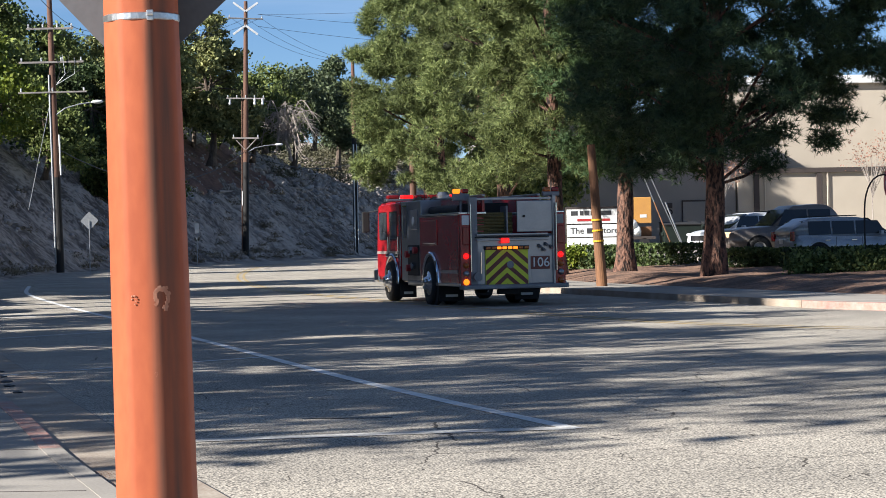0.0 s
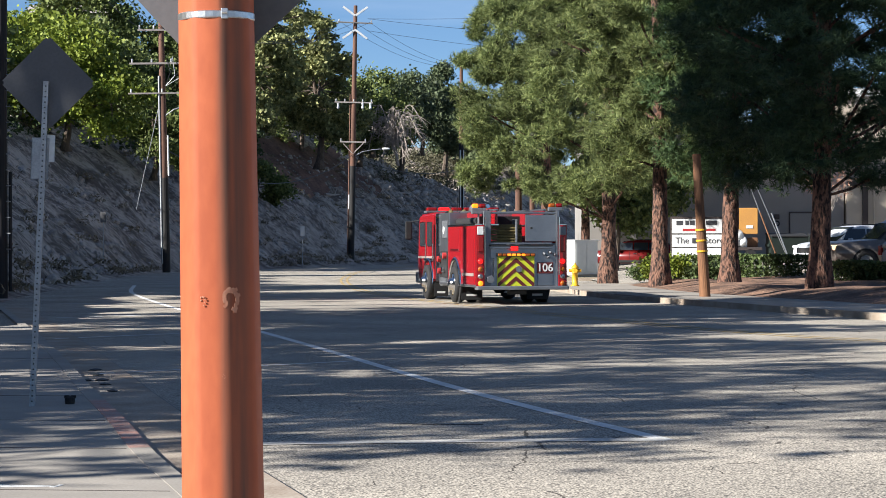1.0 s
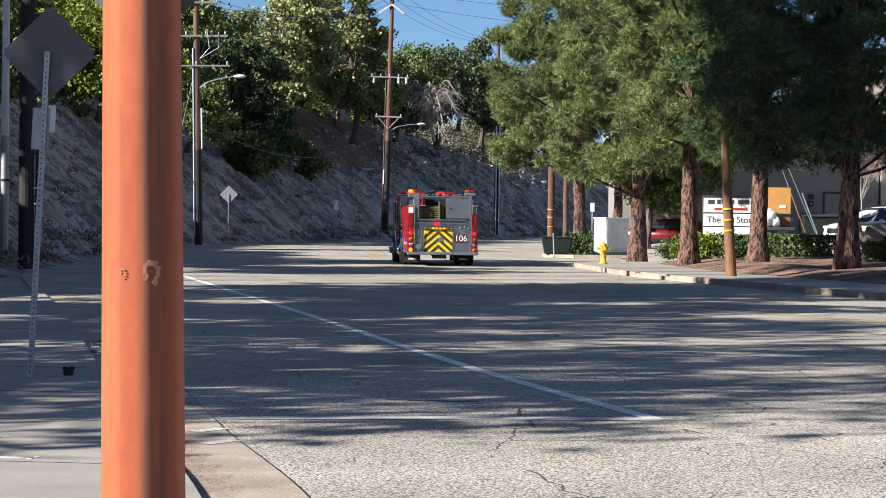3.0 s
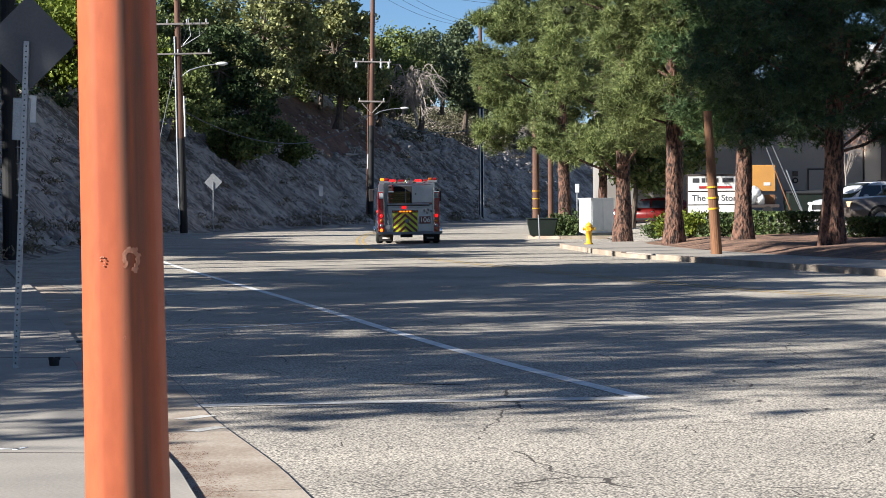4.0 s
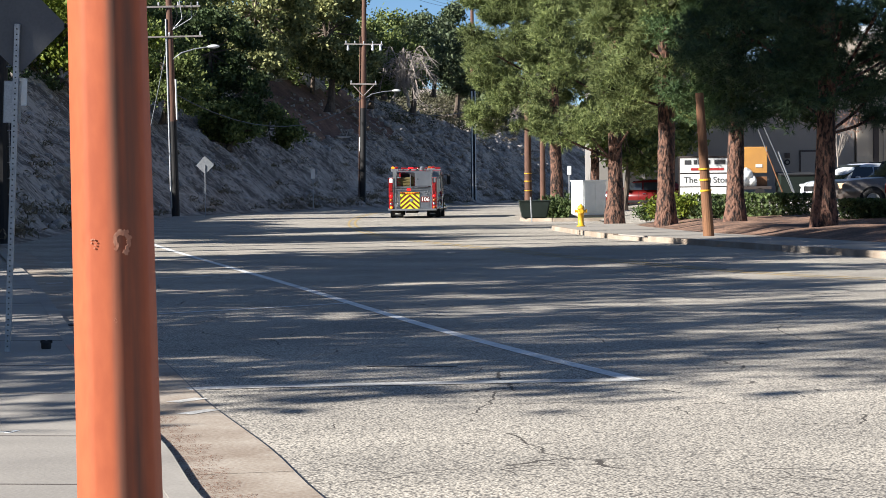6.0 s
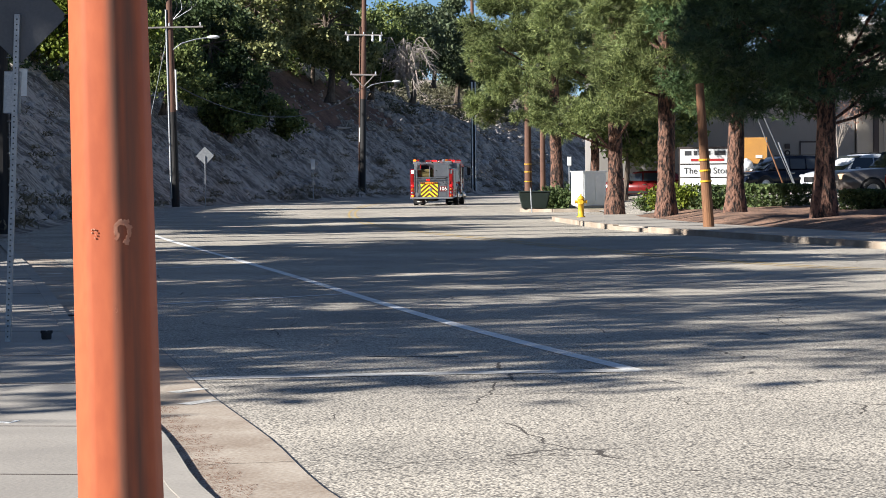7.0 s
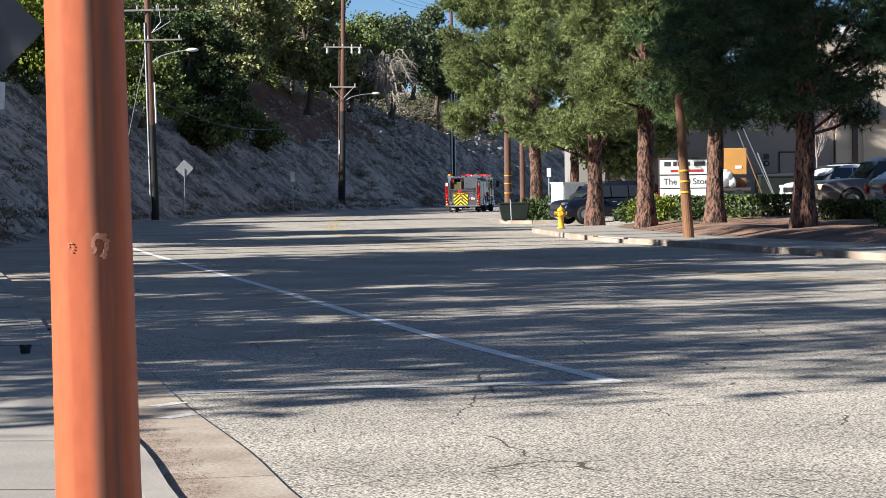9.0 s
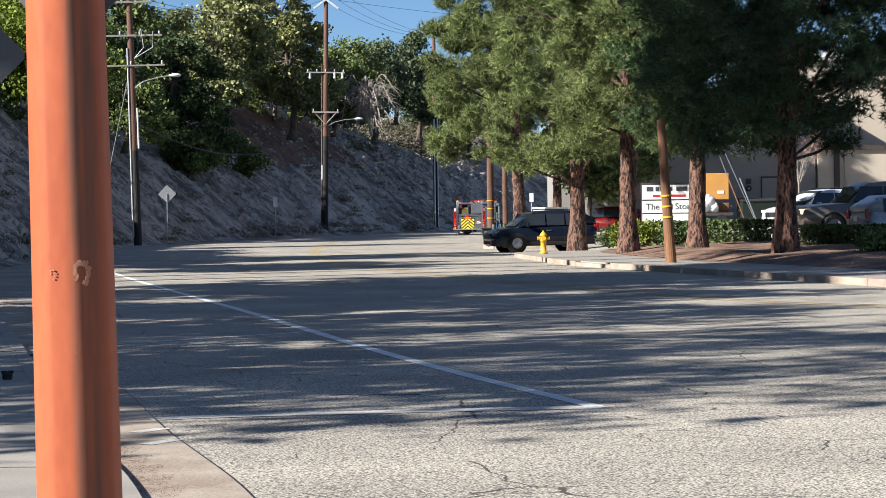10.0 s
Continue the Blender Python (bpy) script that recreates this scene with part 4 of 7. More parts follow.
part("conduit", rod((0.31, -0.05, 0), (0.31, -0.05, 3.4), 0.05, seg=8), TARRED, near_pole, "black conduit")
mp = empty("street_light_pole", Matrix.Translation((-13.25, 62.4, 0.3)))
tagged(mp, "tall slim pale steel lighting pole beside the dark pole", "street light pole")
part("shaft", rod((0, 0, 3.6), (0, 0, 14), 0.115, 0.09, 16), WHITE, mp)
part("base_section", rod((0, 0, -0.1), (0, 0, 3.6), 0.12, 0.116, 16), GALV, mp)
part("collar", rod((0, 0, 2.3), (0, 0, 2.36), 0.14, seg=16), TARRED, mp)

p1 = utility_pole((-15.2, 124.0, 0.3), 17.0, 0.23, 5.2, "brown timber utility pole with two crossarms and a street lamp", lean=-1.2)
cross_arm(p1, 11.7, 3.6, 8, 4)
cross_arm(p1, 10.0, 3.8, 8, 3, tall=0.09)
cross_arm(p1, 13.6, 2.6, 8, 4)
lamp_arm(p1, 9.2, 2.6)
part("conduit", rod((-0.22, -0.16, 0.3), (-0.17, -0.16, 11.0), 0.06, seg=8), GALV, p1, "long steel riser conduit")
part("conduit", rod((0.26, -0.12, 5.3), (0.26, -0.12, 7.6), 0.05, seg=8), WHITE, p1, "pale riser conduit")
for k in range(5):
    part("jumper_wire", tube([Vector((0.3 + 0.33 * k, -0.2, 11.9 + 0.2 * math.sin(k))), Vector((0.5 + 0.26 * k, -0.25, 11.2 - 0.2 * (k % 2))), Vector((0.2, -0.2, 10.4))], 0.016, seg=5), CERAMIC if k % 2 else WIRE, p1)
part("guy_wire", tube([Vector((0, 0, 10.2)), Vector((-1.6, -0.3, 3.4))], 0.02, seg=5), GALV, p1)

p2 = utility_pole((-6.7, 181.8, 0.3), 21.4, 0.26, 8.0, "tall red-brown timber utility pole with paired crossarms", lean=1.1)
for z, lift in ((20.58, 1), (19.32, -1)):
    for x in (-1, 1):   # short arms raking up and down from the pole's head
        part("cross_arm", box((1.25, 0.14, 0.17), (0.52 * x, -0.2, z + 0.33 * lift), 0.012, turn=(0, -36 * lift * x, 0)), CERAMIC, p2, "pale raking arm")
cross_arm(p2, 19.95, 3.0, 15, 2)
cross_arm(p2, 13.3, 3.2, 4, 5)
for x in (-1.3, 0.75, 1.4):
    part("transformer_bushing", lathe([(0.05, 0), (0.12, 0.1), (0.08, 0.3), (0.12, 0.5), (0.05, 0.55)], 10, at=(x, -0.2, 12.75)), CERAMIC, p2)
cross_arm(p2, 10.0, 2.2, 4, 2, tall=0.13)
part("brace", rod((-0.9, -0.2, 9.95), (0, -0.2, 9.0), 0.035, seg=6), CROSSARM, p2)
part("brace", rod((0.9, -0.2, 9.95), (0, -0.2, 9.0), 0.035, seg=6), CROSSARM, p2)
lamp_arm(p2, 9.3, 2.9)
part("conduit", rod((-0.3, -0.1, 0.3), (-0.3, -0.1, 14), 0.05, seg=8), WOOD_POLE, p2)
part("tag", box((0.1, 0.02, 1.2), (-0.28, -0.22, 5.0)), WHITE, p2, "pale marker strip")

p3 = utility_pole((3.1, 217.5, 0.2), 20.0, 0.25, 12.0, "dark utility pole with pale conduit strips")
part("conduit", rod((-0.1, -0.28, 0.2), (-0.1, -0.28, 11.0), 0.07, seg=8), WHITE, p3, "pale riser conduit")
part("conduit", rod((0.22, -0.22, 0.2), (0.22, -0.22, 11.0), 0.05, seg=8), WHITE, p3, "pale riser conduit")


def span(a, b, sag, label="thin black overhead wire", r=0.014):
    a, b = Vector(a), Vector(b)
    pts = []
    for k in range(13):
        t = k / 12
        p = a.lerp(b, t)
        p.z -= sag * 4 * t * (1 - t)
        pts.append(p)
    tagged(link_mesh("overhead_wire", tube(pts, r, seg=5), WIRE), label, "overhead wire", "overhead wires")


for dx in (-1.2, 0.0, 1.2):
    span((-15.2 + dx, 124, 13.9), (-6.3 + dx, 181.8, 20.3), 1.2)
    span((-6.3 + dx, 181.8, 20.3), (3.1 + dx, 217.5, 19.5), 0.8)
    span((-12.5 + dx * 0.6, 61.8, 14.6), (-15.2 + dx, 124, 13.9), 1.2)
span((-15.4, 124, 7.2), (-6.6, 181.8, 9.2), 2.2, "sagging grey telephone cable", 0.03)
span((-6.6, 181.8, 9.2), (3.1, 217.5, 9.4), 1.0, "sagging grey telephone cable", 0.03)
for k, (z0, z1) in enumerate([(20.6, 19.0), (20.6, 16.5), (19.6, 15.2)]):
    span((-5.3, 181.8, z0), (26.0, 178.0 + 8 * k, z1 + 3), 0.6)


def marker_post(at, h, label, face=WHITE):
    m = empty("marker_post", Matrix.Translation(at))
    tagged(m, label, "marker post")
    part("post", rod((0, 0, -0.1), (0, 0, h), 0.035, seg=8), GALV, m)
    part("plate", box((0.3, 0.02, 0.55), (0, -0.04, h - 0.25), 0.01), face, m)


marker_post((-10.6, 178.0, 0.3), 2.9, "slim roadside marker with a white plate")
marker_post((-17.6, 116.0, 0.9), 2.5, "slim roadside marker with a dull plate beside the slope", SIGN_BACK)


# ---- the right side: kerb, pavement, planting, car park ----
def lot_z(x, y):
    a = min(max((x - 6.5) / 9.0, 0), 1)
    b = min(max((y - 58) / 26.0, 0), 1)
    return 0.02 + 0.78 * a * b


RIGHT_KERB = smooth_line([(40, 20), (26, 27), (16, 34.5), (10.4, 41.5), (8.7, 47.4), (7.35, 53.3), (6.25, 58.5), (4.9, 65.5), (4.25, 73.5), (3.95, 79.0), (4.3, 81.0), (5.6, 82.2), (9.0, 82.8)], 0.8)


def right_side():
    back = offset_line(RIGHT_KERB, 0.17)
    kerb = empty("kerb")
    tagged(kerb, "pale sunlit concrete kerb bending into a driveway", "kerb", kind="structure")
    n = len(RIGHT_KERB)
    k = 0
    while k < n - 1:
        j = min(k + 4, n - 1)
        a = [Vector(p[:2]) for p in RIGHT_KERB[k:j + 1]]
        b = [Vector(p[:2]) for p in back[k:j + 1]]
        if j < n - 1:
            for q in (a, b):
                q[-1] = q[-1] - (q[-1] - q[-2]).normalized() * 0.02
        low = 60.5 < a[0][1] < 62.5
        bm = prism([tuple(p) for p in b] + [tuple(p) for p in a[::-1]], -0.05, 0.11 if low else 0.15)
        bmesh.ops.recalc_face_normals(bm, faces=bm.faces)
        red = a[0][1] < 44
        part("kerb_stone", bm, RED_CURB if red else CONCRETE_OLD, kerb, "worn red paint" if red else "")
        k = j
    near = [tuple(p[:2]) for p in back]
    inner = [tuple(p) for p in offset_line(RIGHT_KERB, 3.0)]
    inner = [p for p in inner if p[1] < 78.0]
    outline = near + [(9.0, 80.6)] + inner[::-1]
    tagged(link_mesh("pavement", prism(outline[::-1], -0.05, 0.146), CONCRETE), "concrete pavement along the kerb under the pines", "pavement", kind="structure")
    # planting bed: a low mound between pavement and car park
    verts, faces = [], []
    edge = sorted([(p[1], p[0]) for p in offset_line(RIGHT_KERB, 2.8) if p[1] < 80.5])
    ey, ex = np.array([e[0] for e in edge]), np.array([e[1] for e in edge])
    for y in np.linspace(32, 80.2, 60):
        x0 = float(np.interp(y, ey, ex))
        for t in np.linspace(0, 1, 24):
            x = x0 + 7.5 * t
            z = 0.11 + 0.24 * min(1, t * 4.0) + 0.09 * noise.noise((x * 0.8, y * 0.8, 2)) * min(1, t * 6)
            z += 0.15 * max(0, t - 0.3)
            verts.append((x, y, z))
    for i in range(59):
        for j in range(23):
            a = i * 24 + j
            faces.append((a, a + 1, a + 25, a + 24))
    tagged(raw("planting_bed", verts, faces, BARK_MULCH, smooth=True), "brown mulch bed under the pines", "planting bed", kind="structure")
    # car park surface, rising from the driveway
    verts, faces = [], []
    gx, gy = np.linspace(7, 70, 40), np.linspace(56, 135, 50)
    for y in gy:
        for x in gx:
            verts.append((x, y, lot_z(x, y)))
    for i in range(49):
        for j in range(39):
            a = i * 40 + j
            faces.append((a, a + 1, a + 41, a + 40))
    tagged(raw("car_park", verts, faces, ASPHALT, smooth=True), "asphalt car park rising gently from the driveway", "car park", kind="structure")


right_side()


def far_island():
    line = smooth_line([(9.0, 98.2), (5.0, 98.4), (3.75, 99.6), (3.7, 104), (4.2, 116), (5.6, 140), (8.8, 172), (14.5, 208), (26, 250)], 2.0)
    back = offset_line(line, 0.17)
    kerb = empty("kerb")
    tagged(kerb, "pale concrete kerb beyond the driveway", "kerb", kind="structure")
    for k in range(0, len(line) - 1, 2):
        a = [Vector(p[:2]) for p in line[k:k + 3]]
        b = [Vector(p[:2]) for p in back[k:k + 3]]
        bm = prism([tuple(p) for p in a] + [tuple(p) for p in b[::-1]], -0.05, 0.15)
        bmesh.ops.recalc_face_normals(bm, faces=bm.faces)
        part("kerb_stone", bm, CONCRETE_OLD, kerb)
    bm = prism(([tuple(p[:2]) for p in back] + [(60, 250), (60, 136), (10, 136), (9.0, 98.4)])[::-1], -0.05, 0.145)
    bmesh.ops.recalc_face_normals(bm, faces=bm.faces)
    tagged(link_mesh("planting_strip", bm, LAWN), "grassy strip with pines beyond the driveway", "planting strip", kind="structure")


far_island()


def hydrant(at):
    h = empty("fire_hydrant", Matrix.Translation(at))
    tagged(h, "yellow fire hydrant standing near the kerb", "fire hydrant")
    shade(part("barrel", lathe([(0.15, 0), (0.15, 0.04), (0.105, 0.05), (0.10, 0.45), (0.125, 0.46), (0.125, 0.5), (0.10, 0.51), (0.10, 0.62)], 20), YELLOW, h))
    shade(part("bonnet", lathe([(0.135, 0.62), (0.135, 0.66), (0.11, 0.70), (0.07, 0.75), (0.03, 0.77), (0.03, 0.82)], 20), YELLOW, h))
    for x in (-1, 1):
        o = part("outlet", rod((0.08 * x, 0, 0.55), (0.19 * x, 0, 0.55), 0.055, seg=14), YELLOW, h)
        part("outlet_cap", rod((0.19 * x, 0, 0.55), (0.22 * x, 0, 0.55), 0.065, seg=8), YELLOW, o)
    o = part("outlet", rod((0, -0.08, 0.55), (0, -0.19, 0.55), 0.07, seg=14), YELLOW, h)
    part("outlet_cap", rod((0, -0.19, 0.55), (0, -0.225, 0.55), 0.082, seg=8), YELLOW, o)


hydrant((4.9, 77.3, 0.146))


def wood_pole(at, h, r, lean, label, bands=(1.55, 1.75, 2.0), timber=WOOD_LIGHT):
    p = empty("utility_pole", Matrix.Translation(at) @ pose(0, 0, 0, 0, lean, 0))
    tagged(p, label, "utility pole", "utility poles along the road")
    part("shaft", rod((0, 0, -0.1), (0, 0, h), r, r * 0.72, 18), timber, p)
    for z in bands:
        part("reflector_band", rod((0, 0, z), (0, 0, z + 0.05), r * 0.985 + 0.006, seg=18), YELLOW, p, "yellow reflective band")


wood_pole((7.42, 60.8, 0.146), 4.0, 0.158, -3.4, "tan timber pole with yellow bands on the pavement", (1.55, 1.85, 1.25))
# darker timber on this pole stands in for the shade it is in
wood_pole((4.95, 126, 0.146), 9.0, 0.22, 0.0, "timber pole with yellow bands beyond the driveway, browned as if shaded", (1.2, 1.75, 2.2), WOOD_POLE)
p = empty("utility_pole", Matrix.Translation((6.9, 150, 0.14)))
tagged(p, "dark thin timber pole beyond the driveway", "utility pole", "utility poles along the road")
part("shaft", rod((0, 0, -0.1), (0, 0, 11), 0.2, 0.14, 14), WOOD_POLE, p)
for k, (x, y) in enumerate(((12.9, 80.5), (13.4, 81.0))):
    g = empty("guy_wire", Matrix.Translation((x, y, 0.5)))
    tagged(g, "slanting steel guy wire anchored in the mulch", "guy wire")
    part("wire", rod((0, 0, -0.1), (-2.9 - 0.4 * k, 0.3, 7.6), 0.016, seg=6), GALV, g)
    part("guard", rod((0, 0, -0.1), (-0.9, 0.09, 2.3), 0.028, seg=8), WOOD_LIGHT if k == 0 else GALV, g, "weathered guard tube")


def letters(text, size, m, mat, parent, name="lettering", bold=0.0):
    cu = bpy.data.curves.new(name, "FONT")
    cu.body, cu.size, cu.extrude, cu.offset, cu.align_x, cu.align_y = text, size, 0.004, bold, "CENTER", "CENTER"
    tmp = new(name, cu)
    dg = bpy.context.evaluated_depsgraph_get()
    me = bpy.data.meshes.new_from_object(tmp.evaluated_get(dg))
    bpy.data.objects.remove(tmp)
    me.materials.clear()
    me.materials.append(mat)
    ob = new(name, me)
    ob.parent = parent
    ob.matrix_local = m
    return ob


def business_board():
    b = empty("business_sign", Matrix.Translation((12.1, 100, 0.35)) @ pose(0, 0, 0, 0, 0, -2))
    tagged(b, "white three-panel monument sign with dark lettering", "business sign")
    part("frame", box((2.5, 0.22, 2.3), (0, 0.02, 1.42), 0.02), BROWN_TRIM, b, "dark frame")
    part("plinth", box((2.2, 0.3, 0.4), (0, 0.02, 0.1), 0.02), STUCCO_GREY, b)
    for z, h in ((2.13, 0.66), (1.46, 0.56), (0.82, 0.62)):
        part("panel", box((2.38, 0.06, h), (0, -0.10, z), 0.008), WHITE, b)
    for k, (x, w) in enumerate([(-0.84, 0.30), (-0.5, 0.16), (-0.26, 0.22), (0.05, 0.26), (0.62, 0.5)]):
        part("lettering_bar", box((w, 0.012, 0.2), (x, -0.137, 2.28)), GREY_TEXT, b)
    part("red_band", box((1.5, 0.012, 0.11), (0.05, -0.137, 1.96)), RED_TEXT, b)
    letters("The", 0.40, Matrix.Translation((-0.72, -0.138, 1.46)) @ pose(0, 0, 0, 90, 0, 0), GREY_TEXT, b)
    part("emblem_bar", box((0.46, 0.012, 0.24), (-0.04, -0.137, 1.46), 0.004), GREY_TEXT, b, "dark emblem bar")
    letters("Store", 0.40, Matrix.Translation((0.75, -0.138, 1.46)) @ pose(0, 0, 0, 90, 0, 0), GREY_TEXT, b)


business_board()

# utility cabinet, planter, small sign, far side of the driveway
c = empty("utility_cabinet", Matrix.Translation((6.75, 100.8, 0.145)) @ pose(0, 0, 0, 0, 0, 32))
tagged(c, "pale blue-white metal utility cabinet", "utility cabinet")
part("plinth", box((1.45, 1.1, 0.12), (0, 0, 0.06), 0.01), CONCRETE, c)
part("body", box((1.3, 0.95, 1.55), (0, 0, 0.89), 0.02), WHITE, c)
part("door", box((0.58, 0.03, 1.35), (-0.31, -0.485, 0.9), 0.008), WHITE, c)
part("door", box((0.58, 0.03, 1.35), (0.31, -0.485, 0.9), 0.008), WHITE, c)
part("roof", box((1.38, 1.03, 0.06), (0, 0, 1.69), 0.015), WHITE, c)
pl = empty("planter", Matrix.Translation((4.2, 100.0, 0.145)))
tagged(pl, "dark green tapered planter tub by the kerb", "planter")
bm = bmesh.new()
bmesh.ops.create_cone(bm, cap_ends=True, segments=4, radius1=0.78, radius2=1.0, depth=0.78, matrix=Matrix.Translation((0, 0, 0.39)) @ pose(0, 0, 0, 0, 0, 45))
bmesh.ops.bevel(bm, geom=bm.edges[:], offset=0.05, segments=2, affect="EDGES")
part("tub", bm, DARK_GREEN, pl)
part("rim", box((1.45, 1.45, 0.05), (0, 0, 0.79), 0.015), DARK_GREEN, pl)
stick = empty("marker_post", Matrix.Translation((4.0, 98.0, 0.02)))
tagged(stick, "thin grey stake by the planter", "marker post")
part("post", rod((0, 0, -0.05), (-0.05, 0, 1.1), 0.03, seg=8), GALV, stick)
sp = empty("street_sign", Matrix.Translation((6.05, 104.0, 0.145)))
tagged(sp, "small white sign plate on a slim grey post", "street sign")
part("post", rod((0, 0, -0.05), (0, 0, 2.2), 0.035, seg=8), GALV, sp)
part("plate", box((0.2, 0.02, 0.42), (0, -0.045, 2.2), 0.01), WHITE, sp)
shrub((5.5, 102.2, 0.145), (0.95, 0.9, 0.85), 71, HEDGE_LEAF, "bright green rounded shrub by the driveway", 3000, 0.08)
shrub((6.6, 101.6, 0.145), (0.4, 0.4, 0.9), 72, OAK, "small dark shrub beside the cabinet", 700, 0.07)
shrub((8.4, 79.2, 0.4), (0.95, 0.8, 0.75), 73, LIME_LEAF, "yellow-green rounded shrub under the pines", 2600, 0.07)
shrub((7.6, 81.3, 0.3), (0.5, 0.5, 0.5), 74, HEDGE_LEAF, "low green shrub at a pine's foot", 900, 0.06)
shrub((9.5, 77.5, 0.4), (0.6, 0.6, 0.5), 75, HEDGE_LEAF, "low green shrub under the pines", 1200, 0.07)

for k, (x, y, hx) in enumerate(((13.2, 60.2, 0.7), (14.3, 59.6, 0.9), (15.6, 59.0, 1.0), (17.0, 58.2, 1.0), (18.6, 57.4, 1.0))):
    shrub((x, y, 0.35), (hx, 0.8, 0.62), 170 + k, OAK, "dark low shrub in the mulch bed", 2200, 0.07, group="low shrubs")


def hedge(pts, h, w, seed, leaf=HEDGE_LEAF, label="clipped green hedge along the car park"):
    rng = np.random.default_rng(seed)
    line = smooth_line(pts, 0.3)
    hd = empty("hedge")
    tagged(hd, label, "hedge")
    P = []
    for p in line:
        n = 520
        hh = h * (1 + 0.12 * noise.noise((p[0] * 0.9, p[1] * 0.9, seed)))
        q = rng.uniform(-1, 1, (n, 3))
        side = rng.integers(0, 3, n)
        q[side == 0, 2] = 0.95 + 0.08 * rng.normal(size=(side == 0).sum())
        q[side == 1, 0] = np.sign(q[side == 1, 0]) * (0.9 + 0.1 * rng.normal(size=(side == 1).sum()))
        q[side == 2, 1] = np.sign(q[side == 2, 1]) * (0.9 + 0.1 * rng.normal(size=(side == 2).sum()))
        P.append(np.stack([p[0] + q[:, 0] * w / 2, p[1] + q[:, 1] * w / 2, 0.38 + (q[:, 2] + 1) / 2 * hh], 1))
    P = np.concatenate(P)
    v, f = quad_cloud(P, 0.066, rng)
    raw("foliage", v, f, leaf, hd)
    segs = [(Vector((p[0], p[1], 0.2)), Vector((p[0] + rng.uniform(-0.2, 0.2), p[1], 0.38 + h * 0.7)), 0.03, 0.012) for p in line[::2]]
    for a, b, r0, r1 in segs:
        part("stem", rod(a, b, r0, r1, seg=6), OAK_BARK, hd)


hedge([(9.6, 81.5), (11.5, 80.5), (13.3, 79.0)], 0.8, 1.0, 3)
hedge([(13.6, 72.0), (15.2, 70.0)], 0.62, 0.9, 4)
# leaf colour darkened to stand for the shade on this hedge
hedge([(14.4, 66.5), (16.5, 63.5), (19.5, 60.5), (24, 58)], 0.66, 1.1, 5, OAK_SHADED, "low hedge before the parked cars with leaves coloured as in shade")


# ---- buildings ----
def buildings():
    b = empty("warehouse", Matrix.Translation((0, 0, 0)))
    tagged(b, "large cream stucco commercial building with brown trim", "building")
    part("wall", box((63.8, 14, 11.5), (56.4, 140, 5.0)), STUCCO, b, "cream stucco wall")
    part("parapet", box((63.8, 0.4, 0.5), (56.45, 132.85, 10.95), 0.03), WHITE, b)
    part("lower_wall", box((54.8, 3.0, 5.4), (51.9, 130.2, 2.5)), STUCCO, b, "lower cream wall")
    part("trim", box((54.8, 0.25, 0.28), (51.95, 128.62, 5.25)), BROWN_TRIM, b, "dark brown cornice")
    for x in (25.6, 29.4, 34.2, 39.5, 45, 51, 57):
        part("pilaster", box((0.32, 0.18, 5.0), (x, 128.62, 2.55), 0.01), BROWN_TRIM, b)
        part("downpipe", rod((x + 0.5, 128.6, 0.4), (x + 0.5, 128.6, 5.1), 0.05, seg=8), STUCCO, b)
    g = empty("side_building", Matrix.Translation((0, 0, 0)))
    tagged(g, "grey stucco building block with dark service door", "building")
    part("wall", box((15.3, 10, 9.5), (16.75, 134, 4.0)), STUCCO_GREY, g, "grey stucco wall, paint partly darkened for tree shade")
    part("coping", box((15.3, 0.4, 0.25), (16.7, 128.95, 8.7), 0.03), STUCCO, g)
    d = part("door_frame", box((2.12, 0.12, 2.8), (22.2, 128.96, 2.2), 0.02), BROWN_TRIM, g)
    part("door", box((2.0, 0.1, 2.7), (22.2, 128.9, 2.15), 0.01), STUCCO_GREY, d, "grey roller door")
    part("wall_lamp", box((0.3, 0.2, 0.3), (20.4, 128.9, 3.3), 0.03), BROWN_TRIM, g)
    w = part("round_vent", rod((20.4, 128.98, 2.9), (20.4, 128.86, 2.9), 0.17, seg=20), BLACK, g)
    part("vent_ring", rod((20.4, 128.87, 2.9), (20.4, 128.84, 2.9), 0.09, seg=20), STUCCO_GREY, w)
    # house high on the hill
    h = empty("hill_house", Matrix.Translation((-35.5, 220, 21.6)))
    tagged(h, "small white hillside house with a flat pitched roof", "house")
    part("wall", box((8, 6, 4.6), (0, 0, 1.0)), WHITE, h)
    part("roof", extrude_x([(-4, 3.2), (4, 3.2), (0, 4.4)], -4.8, 4.8), ROCK, h, "pale shingle roof")
    for x in (-2.2, 0.4, 2.6):
        part("window", box((1.2, 0.08, 1.1), (x, -3.03, 1.9)), GLASS, h)


buildings()


def dumpster(at, rz, label):
    d = empty("dumpster", Matrix.Translation(at) @ pose(0, 0, 0, 0, 0, rz))
    tagged(d, label, "dumpster", "dumpsters by the building")
    part("bin", extrude_x([(-0.6, 0.15), (0.6, 0.15), (0.75, 1.35), (-0.75, 1.2)], -0.95, 0.95), DARK_GREEN, d)
    part("lid", box((1.95, 1.6, 0.06), (0, 0, 1.33), 0.01, turn=(5, 0, 0)), BLACK, d)
    for x in (-0.8, 0.8):
        part("caster", rod((x, -0.4, 0.08), (x + 0.06, -0.4, 0.08), 0.08, seg=10), BLACK, d)
    for x in (-1.0, 1.0):
        part("lift_pocket", box((0.08, 0.9, 0.16), (x, 0, 0.8), 0.01), DARK_GREEN, d)


dumpster((18.2, 112, lot_z(18.2, 112)), 3, "dark green steel dumpster by the grey wall")
